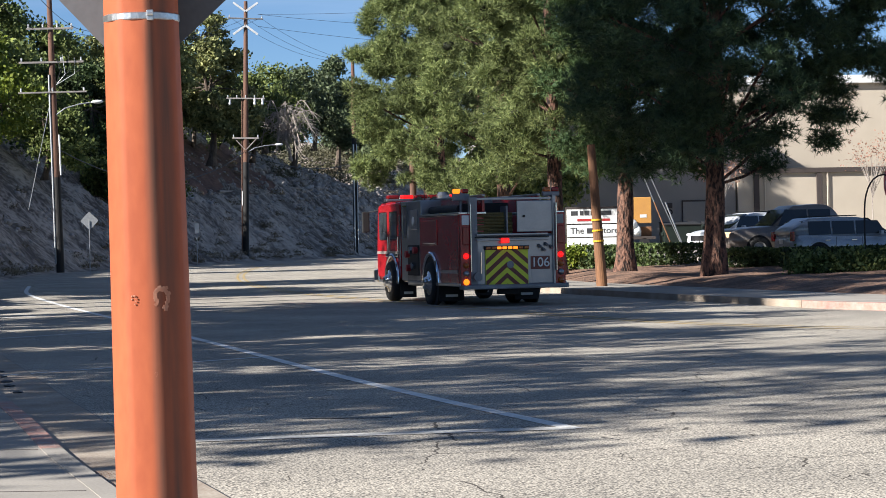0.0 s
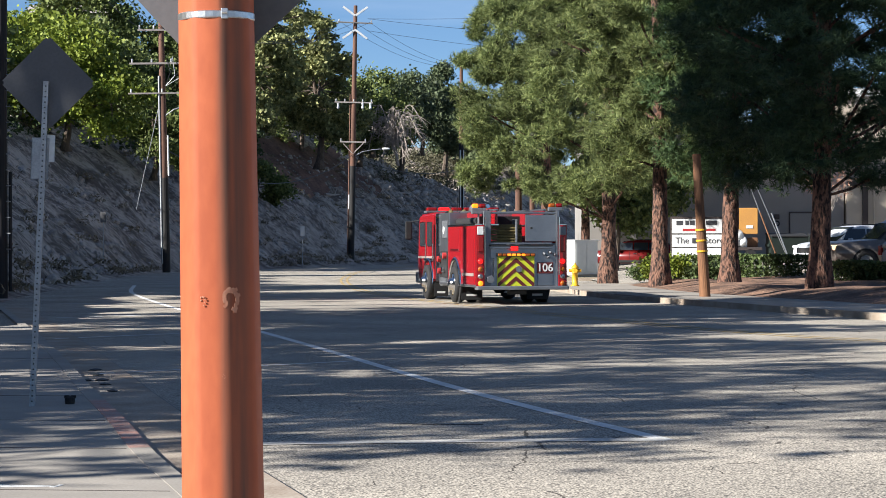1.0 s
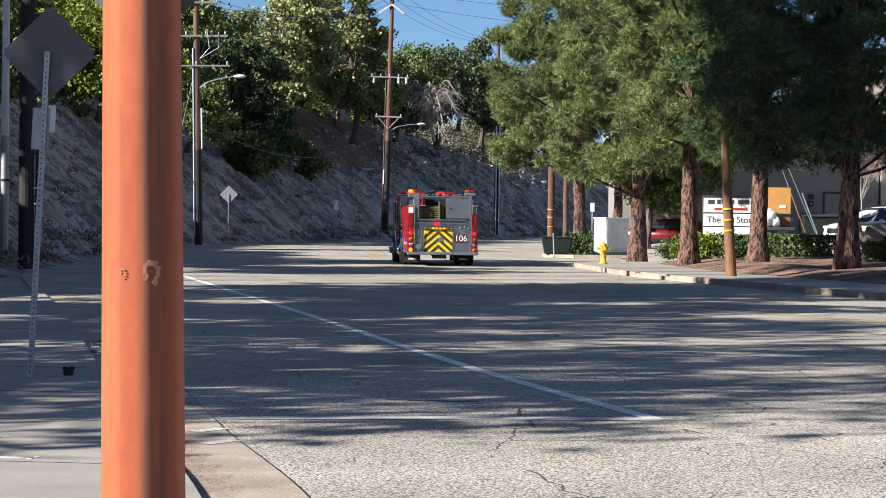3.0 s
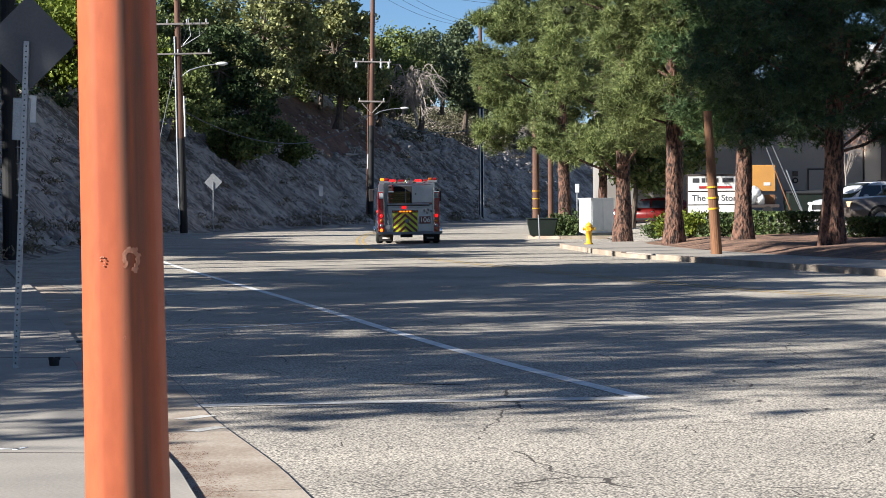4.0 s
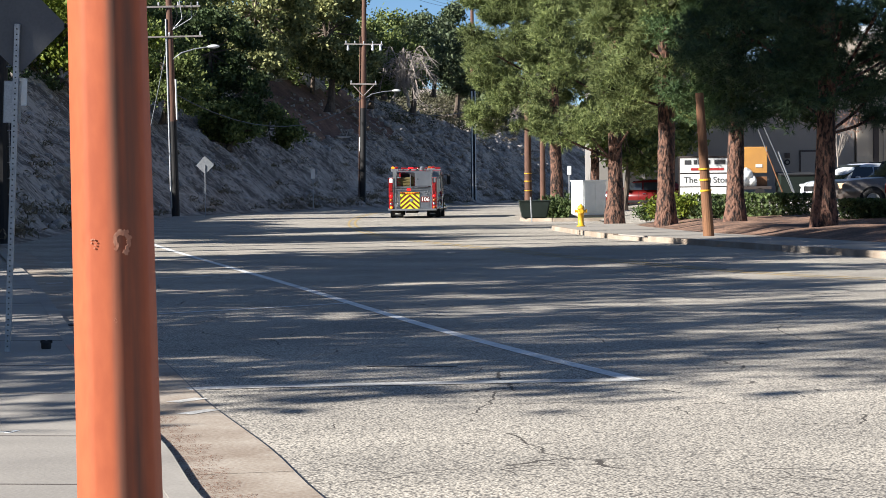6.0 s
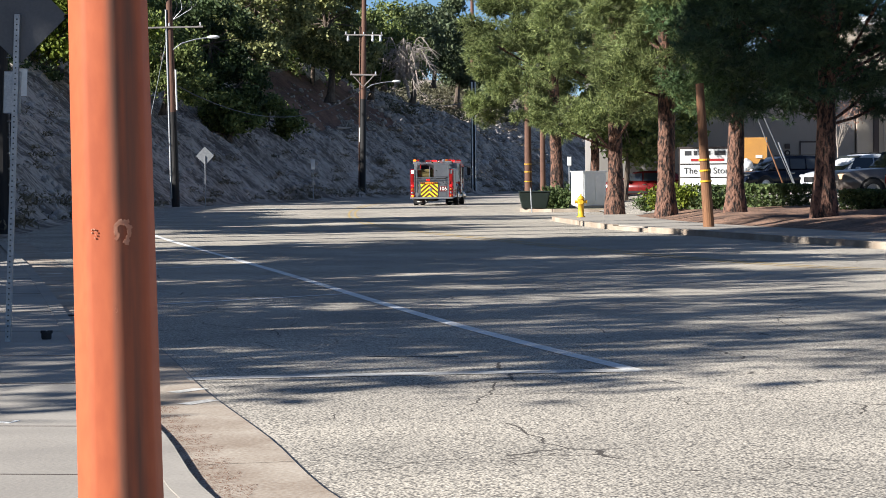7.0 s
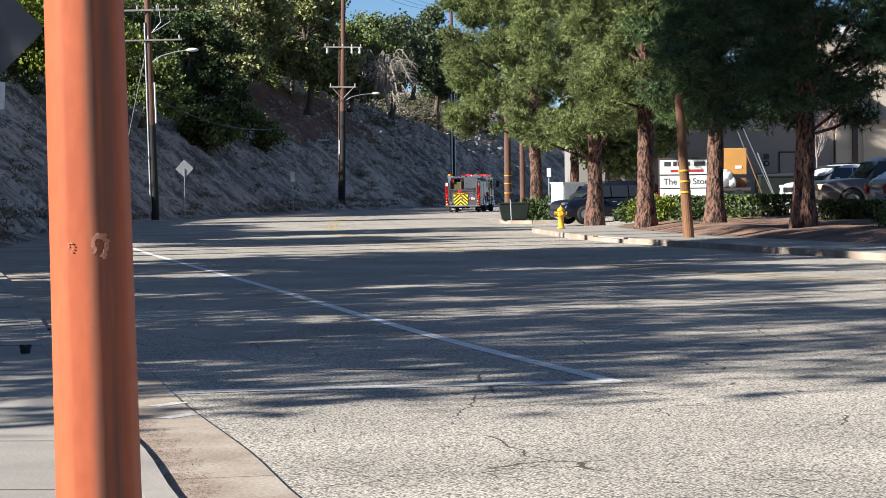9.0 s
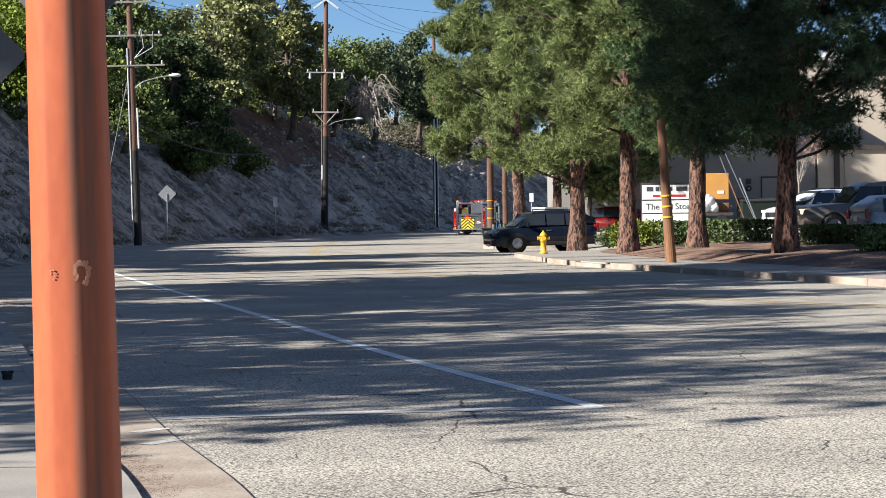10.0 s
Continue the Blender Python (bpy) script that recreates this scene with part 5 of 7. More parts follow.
dumpster((20.5, 113, lot_z(20.5, 113)), -4, "tall dark green dumpster by the grey wall")

oc = empty("utility_trailer", Matrix.Translation((15.6, 112, lot_z(15.6, 112))))
tagged(oc, "trailer carrying an orange-tan box and white bags", "trailer")
part("bed", box((2.4, 1.6, 0.16), (0, 0, 0.62), 0.02), BROWN_TRIM, oc)
part("crate", box((1.6, 1.3, 1.35), (0.25, 0.3, 2.05), 0.03), ORANGE_BOX, oc, "orange-tan box")
part("crate_base", box((1.5, 1.25, 0.5), (0.3, 0.3, 0.95), 0.03), WOOD_LIGHT, oc)
part("crate_label", box((0.34, 0.02, 0.16), (0.62, -0.36, 1.75)), WHITE, oc)
for k, (x, z, r) in enumerate(((-0.35, 1.02, 0.42), (-0.05, 1.3, 0.33), (0.2, 0.95, 0.3))):
    bm = bmesh.new()
    bmesh.ops.create_icosphere(bm, subdivisions=3, radius=r, matrix=Matrix.Translation((x, -0.55, z)) @ Matrix.Diagonal((1, 0.8, 1.05, 1)))
    for v in bm.verts:
        v.co += v.normal * 0.07 * noise.noise(v.co * 5.0) if v.normal.length else Vector()
    shade(part("bag", bm, WHITE, oc, "white plastic bag"))
for x in (-0.7, 0.7):
    part("wheel", rod((x - 0.1, -0.8, 0.3), (x - 0.1, -0.65, 0.3), 0.3, seg=16), BLACK, oc)


# ---- stop sign at the car park exit, small winter tree ----
ss = empty("stop_sign", Matrix.Translation((15.55, 62.0, 0.3)))
tagged(ss, "red octagonal stop sign seen edge-on near the hedge", "stop sign")
part("post", rod((0.42, 0, -0.1), (0.42, 0, 2.9), 0.03, seg=8), GALV, ss)
bm = bmesh.new()
bmesh.ops.create_cone(bm, cap_ends=True, segments=8, radius1=0.38, radius2=0.38, depth=0.006, matrix=Matrix.Translation((0.36, -0.05, 2.62)) @ pose(0, 0, 0, 0, 0, 62) @ pose(0, 0, 0, 90, 22.5, 0))
part("sign_panel", bm, RED_TEXT, ss)
bm = bmesh.new()
bmesh.ops.create_cone(bm, cap_ends=True, segments=8, radius1=0.15, radius2=0.15, depth=0.010, matrix=Matrix.Translation((0.36, -0.05, 2.62)) @ pose(0, 0, 0, 0, 0, 62) @ pose(0, 0, 0, 90, 22.5, 0))
part("legend_bar", bm, WHITE, ss, "pale legend area")
hoop = empty("hoop_rail", Matrix.Translation((15.35, 61.5, 0.3)))
tagged(hoop, "tall black steel hoop post near the hedge", "hoop post")
pts = [Vector((-0.2, 0, -0.1)), Vector((-0.22, 0, 1.6)), Vector((-0.16, 0, 2.3)), Vector((0.05, 0, 2.72)), Vector((0.36, 0, 2.86)), Vector((0.7, 0, 2.7)), Vector((0.92, 0, 2.3)), Vector((1.0, 0, 1.6)), Vector((1.0, 0, -0.1))]
part("tube", tube([Vector(p) for p in smooth_line(pts, 0.15)], 0.024, seg=8), BLACK, hoop)


def winter_tree(at, h, seed):
    rng = np.random.default_rng(seed)
    t = empty("young_tree", Matrix.Translation(at))
    tagged(t, "young thin tree with sparse pinkish winter leaves", "tree")
    segs, tips = [(Vector((0, 0, -0.1)), Vector((0, 0, h * 0.45)), 0.045, 0.03)], []
    for i in range(26):
        a = rng.uniform(0, 6.28)
        r = h * rng.uniform(0.08, 0.28)
        z0 = h * rng.uniform(0.4, 0.5)
        mid = Vector((r * 0.5 * math.cos(a), r * 0.5 * math.sin(a), z0 + (h - z0) * 0.5))
        tip = Vector((r * math.cos(a), r * math.sin(a), h * rng.uniform(0.72, 1)))
        segs += [(Vector((0, 0, z0)), mid, 0.016, 0.009), (mid, tip, 0.009, 0.004)]
        tips.append(tip)
    part("limb", limb_mesh(segs), DEAD_WOOD, t)
    P = np.array([tips[int(rng.integers(0, 26))] for _ in range(420)]) + rng.normal(size=(420, 3)) * 0.25
    v, f = quad_cloud(P, 0.07, rng)
    raw("crown", v, f, PINK_LEAF, t)


winter_tree((30.9, 122, lot_z(30, 122)), 6.2, 3)
winter_tree((22.5, 124, lot_z(22, 124)), 5.2, 4)


# ---- vehicles ----
def wheel_mesh_parts(parent, at, r, w, rim_mat=CHROME, side=1, name="wheel"):
    """A wheel whose hub is at its own origin, turning about x."""
    wob = empty(name)
    wob.parent = parent
    wob.matrix_local = Matrix.Translation(at)
    prof = [(r * 0.62, -w / 2), (r * 0.93, -w / 2), (r, -w * 0.32), (r, w * 0.32), (r * 0.93, w / 2), (r * 0.62, w / 2)]
    bm = lathe(prof, 28)
    bmesh.ops.transform(bm, matrix=pose(0, 0, 0, 0, 90, 0), verts=bm.verts)
    bmesh.ops.delete(bm, geom=[f for f in bm.faces if len(f.verts) > 4], context="FACES_ONLY")   # open for the rim
    shade(part("tyre", bm, BLACK, wob))
    bm = lathe([(r * 0.60, -w * 0.36), (r * 0.64, w * 0.40), (r * 0.58, w * 0.42), (r * 0.5, w * 0.24), (r * 0.2, w * 0.3), (r * 0.16, w * 0.46)], 24)
    for k in range(6):
        a = 2 * math.pi * k / 6
        box((r * 0.12, r * 0.26, 0.03), (r * 0.4 * math.cos(a), r * 0.4 * math.sin(a), w * 0.30), bm=bm, turn=(0, 0, math.degrees(a) + 90))
    bmesh.ops.transform(bm, matrix=pose(0, 0, 0, 0, 90 * side, 0), verts=bm.verts)
    part("rim", bm, rim_mat, wob)
    if r > 0.5:   # lorry wheel: the hub stands well out of the rim
        bm = lathe([(r * 0.60, w * 0.40), (r * 0.56, w * 0.52), (r * 0.34, w * 0.58), (r * 0.30, w * 0.80), (r * 0.2, w * 0.95), (r * 0.06, w * 0.97)], 20)
        bmesh.ops.transform(bm, matrix=pose(0, 0, 0, 0, 90 * side, 0), verts=bm.verts)
        shade(part("hub", bm, rim_mat, wob, "bright domed hub"))
    return wob


def fire_engine():
    """Nose to +y; the origin on the ground under the rear axle."""
    e = empty("fire_engine")
    tagged(e, "red fire engine with chevron tail driving away with lights on", "fire engine")
    R, Fr = -2.65, 5.75            # tail and nose
    # chassis and underbody
    part("chassis", box((1.0, 7.8, 0.35), (0, 1.5, 0.62), 0.02), BLACK, e)
    part("rear_axle", rod((-1.0, 0, 0.5), (1.0, 0, 0.5), 0.12, seg=10), BLACK, e)
    part("differential", lathe([(0.1, -0.25), (0.24, -0.1), (0.24, 0.1), (0.1, 0.25)], 14, at=(0, 0, 0.5)), BLACK, e)
    part("fuel_tank", box((0.5, 1.0, 0.4), (-0.95, 2.1, 0.62), 0.05), ALU_DARK, e)
    # cab
    bm = extrude_x([(3.15, 0.55), (Fr - 0.12, 0.55), (Fr, 0.75), (Fr, 1.35), (Fr - 0.14, 2.42), (Fr - 0.35, 2.52), (3.3, 2.56), (3.15, 2.48)], -1.22, 1.22)
    bmesh.ops.bevel(bm, geom=bm.edges[:], offset=0.06, segments=3, affect="EDGES")
    cab = part("cab", bm, ENGINE_RED, e, "glossy red crew cab")
    for x in (-1, 1):
        for y, wd in ((4.95, 0.78), (3.85, 0.7)):
            part("side_window", box((0.03, wd, 0.72), (1.222 * x, y, 1.93), 0.04), GLASS, cab)
        for y in (4.42, 3.35):
            part("door_handle", box((0.04, 0.05, 0.5), (1.24 * x, y, 1.4), 0.012), CHROME, cab)
        part("chrome_band", box((0.015, 2.5, 0.07), (1.223 * x, 4.45, 1.24)), REFLECT, cab, "pale stripe")
        part("mirror_arm", tube([Vector((1.22 * x, 5.5, 2.35)), Vector((1.5 * x, 5.75, 2.3)), Vector((1.5 * x, 5.75, 1.75))], 0.02), BLACK, cab)
        part("mirror", box((0.2, 0.08, 0.55), (1.52 * x, 5.72, 2.05), 0.03), BLACK, cab)
        part("fender", box((0.05, 1.35, 0.09), (1.235 * x, 3.95 + 0.05, 1.17), 0.02), CHROME, cab)
        pts = [Vector((1.24 * x, 4.0 + 0.66 * math.cos(a), 0.52 + 0.66 * math.sin(a))) for a in np.linspace(-0.1, math.pi + 0.1, 14)]
        part("wheel_arch", tube(pts, 0.05), CHROME, cab, "bright wheel-arch trim")
        part("cab_step", box((0.3, 0.75, 0.06), (1.1 * x, 5.1, 0.5), 0.01), ALU, cab)
    part("windscreen", box((2.1, 0.04, 0.85), (0, Fr - 0.06, 1.92), 0.03, turn=(7, 0, 0)), GLASS, cab)
    part("grille", box((1.2, 0.06, 0.6), (0, Fr + 0.01, 1.0), 0.02), CHROME, cab)
    part("front_bumper", box((2.45, 0.45, 0.34), (0, Fr + 0.2, 0.62), 0.06), CHROME, e)
    for x in (-0.85, 0.85):
        part("headlamp", box((0.42, 0.06, 0.22), (x, Fr + 0.02, 1.05), 0.03), LAMP_WHITE, cab)
    bar = part("light_bar", box((2.3, 0.36, 0.07), (0, 5.0, 2.60), 0.02), ALU_DARK, e, "roof light bar")
    for k in range(6):
        part("beacon", box((0.31, 0.28, 0.11), (-0.95 + 0.38 * k, 5.0, 2.68), 0.04), LAMP_RED_ON if k in (1, 4) else LAMP_RED, bar)
    bm = lathe([(0.17, 0), (0.17, 0.14), (0.12, 0.22)], 16, at=(0.15, 4.0, 2.56))
    part("roof_unit", bm, ALU, e)
    # pump panel between cab and body
    part("pump_house", box((2.40, 2.0, 1.98), (0, 2.13, 1.53), 0.02), ALU, e, "brushed metal pump panel")
    for x in (-1, 1):
        part("crew_window", box((0.03, 0.42, 0.80), (1.205 * x, 2.72, 2.02), 0.03), GLASS, e, "tall dark window behind the cab")
        part("window_trim", box((0.02, 0.54, 0.92), (1.20 * x, 2.72, 2.02), 0.03), ALU_DARK, e)
        part("gauge_panel", box((0.03, 0.7, 0.5), (1.205 * x, 1.75, 2.05), 0.02), ALU_DARK, e)
        part("pump_recess", box((0.03, 1.1, 0.75), (1.205 * x, 1.9, 1.05), 0.02), BLACK, e)
        for k, (y, z) in enumerate(((1.5, 1.3), (1.9, 1.3), (2.3, 1.2), (1.7, 0.92), (2.2, 0.86))):
            part("pump_outlet", rod((1.18 * x, y, z), (1.32 * x, y, z), 0.085, seg=12), CHROME if k % 2 else RED_TEXT, e)
        part("gauge", rod((1.2 * x, 1.8, 2.02), (1.235 * x, 1.8, 2.02), 0.11, seg=14), WHITE, e)
        part("grab_rail", tube([Vector((1.26 * x, 3.05, 0.9)), Vector((1.26 * x, 3.05, 2.2))], 0.02), CHROME, e)
    hose = bmesh.new()
    for k in range(5):
        tube([Vector((-0.9 + 0.4 * k, 2.2, 2.5)), Vector((-0.85 + 0.4 * k, 2.6, 2.58)), Vector((-0.9 + 0.4 * k, 3.0, 2.5))], 0.06, bm=hose)
    part("crosslay_hose", hose, HOSE, e)
    # body: side compartments left and right
    for x in (-1, 1):
        bm = box((0.62, 3.52, 1.62), (0.935 * x, -0.67, 1.30), 0.02)
        body = part("compartment", bm, ENGINE_RED, e, "red side compartment")
        part("top_rail", box((0.64, 3.70, 0.05), (0.935 * x, -0.74, 2.14), 0.012), CHROME, body, "bright rail")
        for y, z, wd, hh in ((0.12, 1.72, 1.4, 0.6),) if x < 0 else ((0.12, 1.72, 1.4, 0.7), (-1.45, 1.5, 1.2, 1.15)):
            part("shutter", box((0.02, wd, hh), (1.25 * x, y, z), 0.01), ENGINE_RED if x < 0 else ALU, body)
            part("shutter_handle", box((0.03, wd * 0.8, 0.03), (1.265 * x, y, z - hh * 0.42), 0.006), CHROME, body)
        part("stripe", box((0.012, 1.5, 0.08), (1.252 * x, -1.6, 0.80)), REFLECT, body, "pale reflective stripe")
        part("rub_rail", box((0.07, 4.7, 0.07), (1.25 * x, -0.28, 0.50), 0.015), ALU, body)
        pts = [Vector((1.26 * x, 0.70 * math.cos(a), 0.52 + 0.70 * math.sin(a))) for a in np.linspace(-0.05, math.pi + 0.05, 16)]
        part("wheel_arch", tube(pts, 0.055), CHROME, body, "bright wheel-arch trim")
        bm = rod((1.20 * x, 0, 0.52), (1.250 * x, 0, 0.52), 0.68, seg=28)
        part("wheel_well", bm, BLACK, body)
        part("upper_side", box((0.06, 4.5, 0.36), (0.66 * x, -0.28, 2.34), 0.01), ENGINE_RED, e, "red hose-bed side")
        part("hose_bed_rail", box((0.08, 4.55, 0.05), (0.66 * x, -0.28, 2.54), 0.012), ALU, e)
        part("mud_flap", box((0.6, 0.02, 0.42), (0.93 * x, -0.62, 0.3)), BLACK, e)
        part("flap_lettering", box((0.3, 0.006, 0.06), (0.93 * x, -0.634, 0.22)), WHITE, e)
        part("mud_flap", box((0.42, 0.02, 0.40), (1.0 * x, 3.3, 0.3)), BLACK, e)
        part("flap_lettering", box((0.24, 0.006, 0.06), (1.0 * x, 3.287, 0.22)), WHITE, e)
        # tail lamp stack on a tall red corner post
        stack = part("lamp_post", box((0.24, 0.10, 1.66), (1.13 * x, R + 0.05, 1.30), 0.015), ENGINE_RED, e, "red corner post with stacked lamps")
        part("vent_plate", box((0.17, 0.02, 0.22), (1.13 * x, R - 0.005, 1.98), 0.01), WHITE if x < 0 else ALU_DARK, stack)
        part("flasher", box((0.15, 0.05, 0.42), (1.13 * x, R - 0.012, 1.62), 0.02), LAMP_RED, stack, "tall red warning lens")
        for z, mat in ((1.16, LAMP_RED_ON), (0.95, LAMP_AMBER_OFF), (0.76, ALU), (0.57, LAMP_AMBER if x < 0 else LAMP_AMBER_OFF)):
            bm = bmesh.new()
            bmesh.ops.create_uvsphere(bm, u_segments=14, v_segments=8, radius=1, matrix=Matrix.Translation((1.13 * x, R - 0.01, z)) @ Matrix.Diagonal((0.072, 0.05, 0.072, 1)))
            shade(part("tail_lamp", bm, mat, stack))
        part("corner_rail", tube([Vector((1.02 * x, R - 0.05, 0.8)), Vector((1.02 * x, R - 0.05, 2.35))], 0.02), CHROME, e)
    # tail
    part("tank_body", box((1.26, 4.4, 1.0), (0, -0.2, 1.08), 0.01), ALU_DARK, e)
    part("tail_panel", box((2.06, 0.06, 1.10), (0, R + 0.10, 1.05), 0.01), ALU, e, "brushed metal tail panel")
    part("left_column", box((0.2, 0.08, 2.0), (-0.93, R + 0.09, 1.5), 0.01), ALU_DARK, e)
    part("right_column", box((0.08, 0.1, 2.05), (1.0, R + 0.06, 1.5), 0.01), ALU, e)
    part("hose_bed_floor", box((1.95, 4.2, 0.05), (0, -0.4, 1.62)), ALU_DARK, e)
    part("hose_bay", box((0.9, 0.6, 0.5), (-0.38, R + 0.55, 1.9), 0.03), HOSE, e, "khaki folded hose under a cover")
    for k in range(6):
        part("hose_fold", box((0.86, 0.10, 0.055), (-0.38 + 0.015 * (k % 2), R + 0.24, 1.68 + 0.075 * k), 0.025, turn=(0, 2 * (k % 2), 0)), HOSE, e)
    part("bay_divider", box((0.03, 0.5, 0.62), (-0.12, R + 0.3, 1.98)), ALU_DARK, e)
    part("bay_back", box((1.1, 0.04, 0.75), (-0.38, R + 0.95, 2.0)), BLACK, e)
    part("swing_door", box((0.86, 0.05, 0.72), (0.55, R + 0.08, 2.05), 0.015), ALU, e, "plain metal door")
    part("door_latch", rod((0.28, R + 0.05, 2.05), (0.28, R + 0.02, 2.05), 0.03, seg=10), BLACK, e)
    part("top_frame", box((2.0, 0.07, 0.06), (0, R + 0.1, 2.46), 0.012), ALU, e)
    for z in (1.64, 1.52):
        part("cross_rail", box((1.7, 0.07, 0.045), (-0.02, R + 0.02, z), 0.01), ALU, e, "polished cross rail")
    part("shelf", box((1.75, 0.25, 0.03), (-0.02, R + 0.1, 1.58), 0.005), BLACK, e)
    part("centre_lamp", box((0.2, 0.07, 0.12), (-0.2, R - 0.02, 1.50), 0.02), LAMP_RED_ON, e)
    adv = part("arrow_bar", box((1.06, 0.06, 0.09), (-0.15, R + 0.03, 1.335), 0.01), BLACK, e, "amber traffic arrow bar")
    for k in range(8):
        part("amber_lamp", box((0.10, 0.04, 0.06), (-0.6 + 0.13 * k, R - 0.01, 1.335), 0.012), LAMP_AMBER if 1 < k < 6 else LAMP_AMBER_OFF, adv)
    # chevron board
    board = part("chevron_board", box((1.02, 0.03, 0.84), (-0.15, R + 0.045, 0.88), 0.008), CHEV_YELLOW, e, "lime-yellow reflective board")
    half, zb, zt, w = 0.50, 0.475, 1.285, 0.105
    for k in range(5):
        apex = 0.40 + 0.245 * k
        for x in (-1, 1):
            poly = [(0.0, apex), (half, apex - half * 0.86), (half, apex - half * 0.86 + w * 1.12), (0.0, apex + w * 1.12)]
            out = []
            # trim the stripe to the board
            def clip(pl, inside, cut):
                res = []
                for a, b in zip(pl, pl[1:] + pl[:1]):
                    if inside(a):
                        res.append(a)
                    if inside(a) != inside(b):
                        res.append(cut(a, b))
                return res
            pl = clip(poly, lambda q: q[1] >= zb, lambda a, b: (a[0] + (b[0] - a[0]) * (zb - a[1]) / (b[1] - a[1]), zb))
            if len(pl) > 2:
                pl = clip(pl, lambda q: q[1] <= zt, lambda a, b: (a[0] + (b[0] - a[0]) * (zt - a[1]) / (b[1] - a[1]), zt))
            if len(pl) > 2:
                bm = prism([(x * q[0], q[1]) for q in pl], -0.002, 0.002)
                bmesh.ops.transform(bm, matrix=Matrix.Translation((-0.15, R + 0.026, 0)) @ pose(0, 0, 0, 90, 0, 0), verts=bm.verts)
                bmesh.ops.recalc_face_normals(bm, faces=bm.faces)
                part("chevron_stripe", bm, CHEV_RED, board, "maroon reflective stripe")
    part("badge", rod((-0.07, R + 0.03, 0.95), (-0.07, R + 0.012, 0.95), 0.085, seg=16), ALU_DARK, board)
    letters("106", 0.30, Matrix.Translation((0.66, R + 0.050, 0.98)) @ pose(0, 0, 0, 90, 0, 0), WHITE, e, "unit_number", 0.002)
    part("number_plate_panel", box((0.46, 0.02, 0.30), (0.66, R + 0.068, 0.98), 0.008), CHEV_RED, e, "dark maroon panel behind the numerals")
    part("lower_panel", box((0.42, 0.02, 0.30), (0.66, R + 0.068, 0.66), 0.008), ALU, e, "plain bright metal panel")
    for k, (x, z) in enumerate(((0.62, 1.38), (0.78, 1.42), (0.9, 1.36), (0.72, 1.30))):
        part("valve", rod((x, R + 0.06, z), (x + 0.03, R - 0.02, z - 0.04), 0.035, seg=10), ALU_DARK, e)
    part("inlet", rod((-0.86, R + 0.08, 0.68), (-0.86, R - 0.06, 0.68), 0.10, seg=16), ALU_DARK, e)
    part("grab_rail", tube([Vector((-0.78, R, 0.6)), Vector((-0.78, R - 0.04, 1.25))], 0.018), CHROME, e)
    part("tailboard", box((2.5, 0.42, 0.10), (0, R - 0.02, 0.45), 0.02), ALU_DARK, e, "diamond-plate tailboard")
    part("tow_bar", box((0.5, 0.2, 0.12), (-0.1, R + 0.15, 0.33), 0.02), BLACK, e)
    # roof clutter: beacons, ladder, hard suction
    for x, y, mat in ((-0.98, R + 0.9, LAMP_AMBER), (0.98, R + 0.2, LAMP_AMBER_OFF)):
        st = part("beacon_stand", box((0.4, 0.14, 0.10 if x > 0 else 0.16), (x, y, 2.56 if x > 0 else 2.52), 0.02), ALU_DARK, e)
        part("beacon", box((0.17, 0.14, 0.11), (x - 0.1, y, 2.66), 0.04), mat, st, "amber beacon")
        part("beacon", box((0.17, 0.14, 0.11), (x + 0.1, y, 2.66), 0.04), LAMP_RED, st, "red beacon")
    part("beacon_post", rod((0.98, R + 0.2, 2.1), (0.98, R + 0.2, 2.56), 0.03, seg=8), ALU_DARK, e)
    part("beacon_post", rod((-0.98, R + 0.9, 2.1), (-0.98, R + 0.9, 2.5), 0.03, seg=8), ALU_DARK, e)
    ladder = bmesh.new()
    for x in (-0.2, 0.2):
        box((0.04, 3.4, 0.09), (0.9 + x * 0.0, -0.2, 2.25 + 0.22 * (x > 0)), bm=ladder)
    part("ladder", ladder, ALU, e)
    part("suction_hose", rod((-0.95, -1.6, 2.26), (-0.95, 1.0, 2.26), 0.09, seg=12), BLACK, e)
    part("monitor", tube([Vector((0, 2.4, 2.45)), Vector((0, 2.4, 2.68)), Vector((0.1, 1.9, 2.72))], 0.06), CHROME, e)
    part("aerial", rod((-0.5, 3.4, 2.55), (-0.5, 3.35, 3.0), 0.012, seg=5), BLACK, e)
    wheels = []
    for x in (-1, 1):
        wheels.append((wheel_mesh_parts(e, (1.19 * x, 4.0, 0.51), 0.51, 0.3, CHROME, x), (1.19 * x, 4.0, 0.51), 0.51))
        wheels.append((wheel_mesh_parts(e, (1.195 * x, 0.0, 0.51), 0.51, 0.28, CHROME, x), (1.195 * x, 0.0, 0.51), 0.51))
        wheels.append((wheel_mesh_parts(e, (0.80 * x, 0.0, 0.51), 0.51, 0.26, ALU_DARK, x), (0.80 * x, 0.0, 0.51), 0.51))
    return e, wheels


ENGINE, ENGINE_WHEELS = fire_engine()


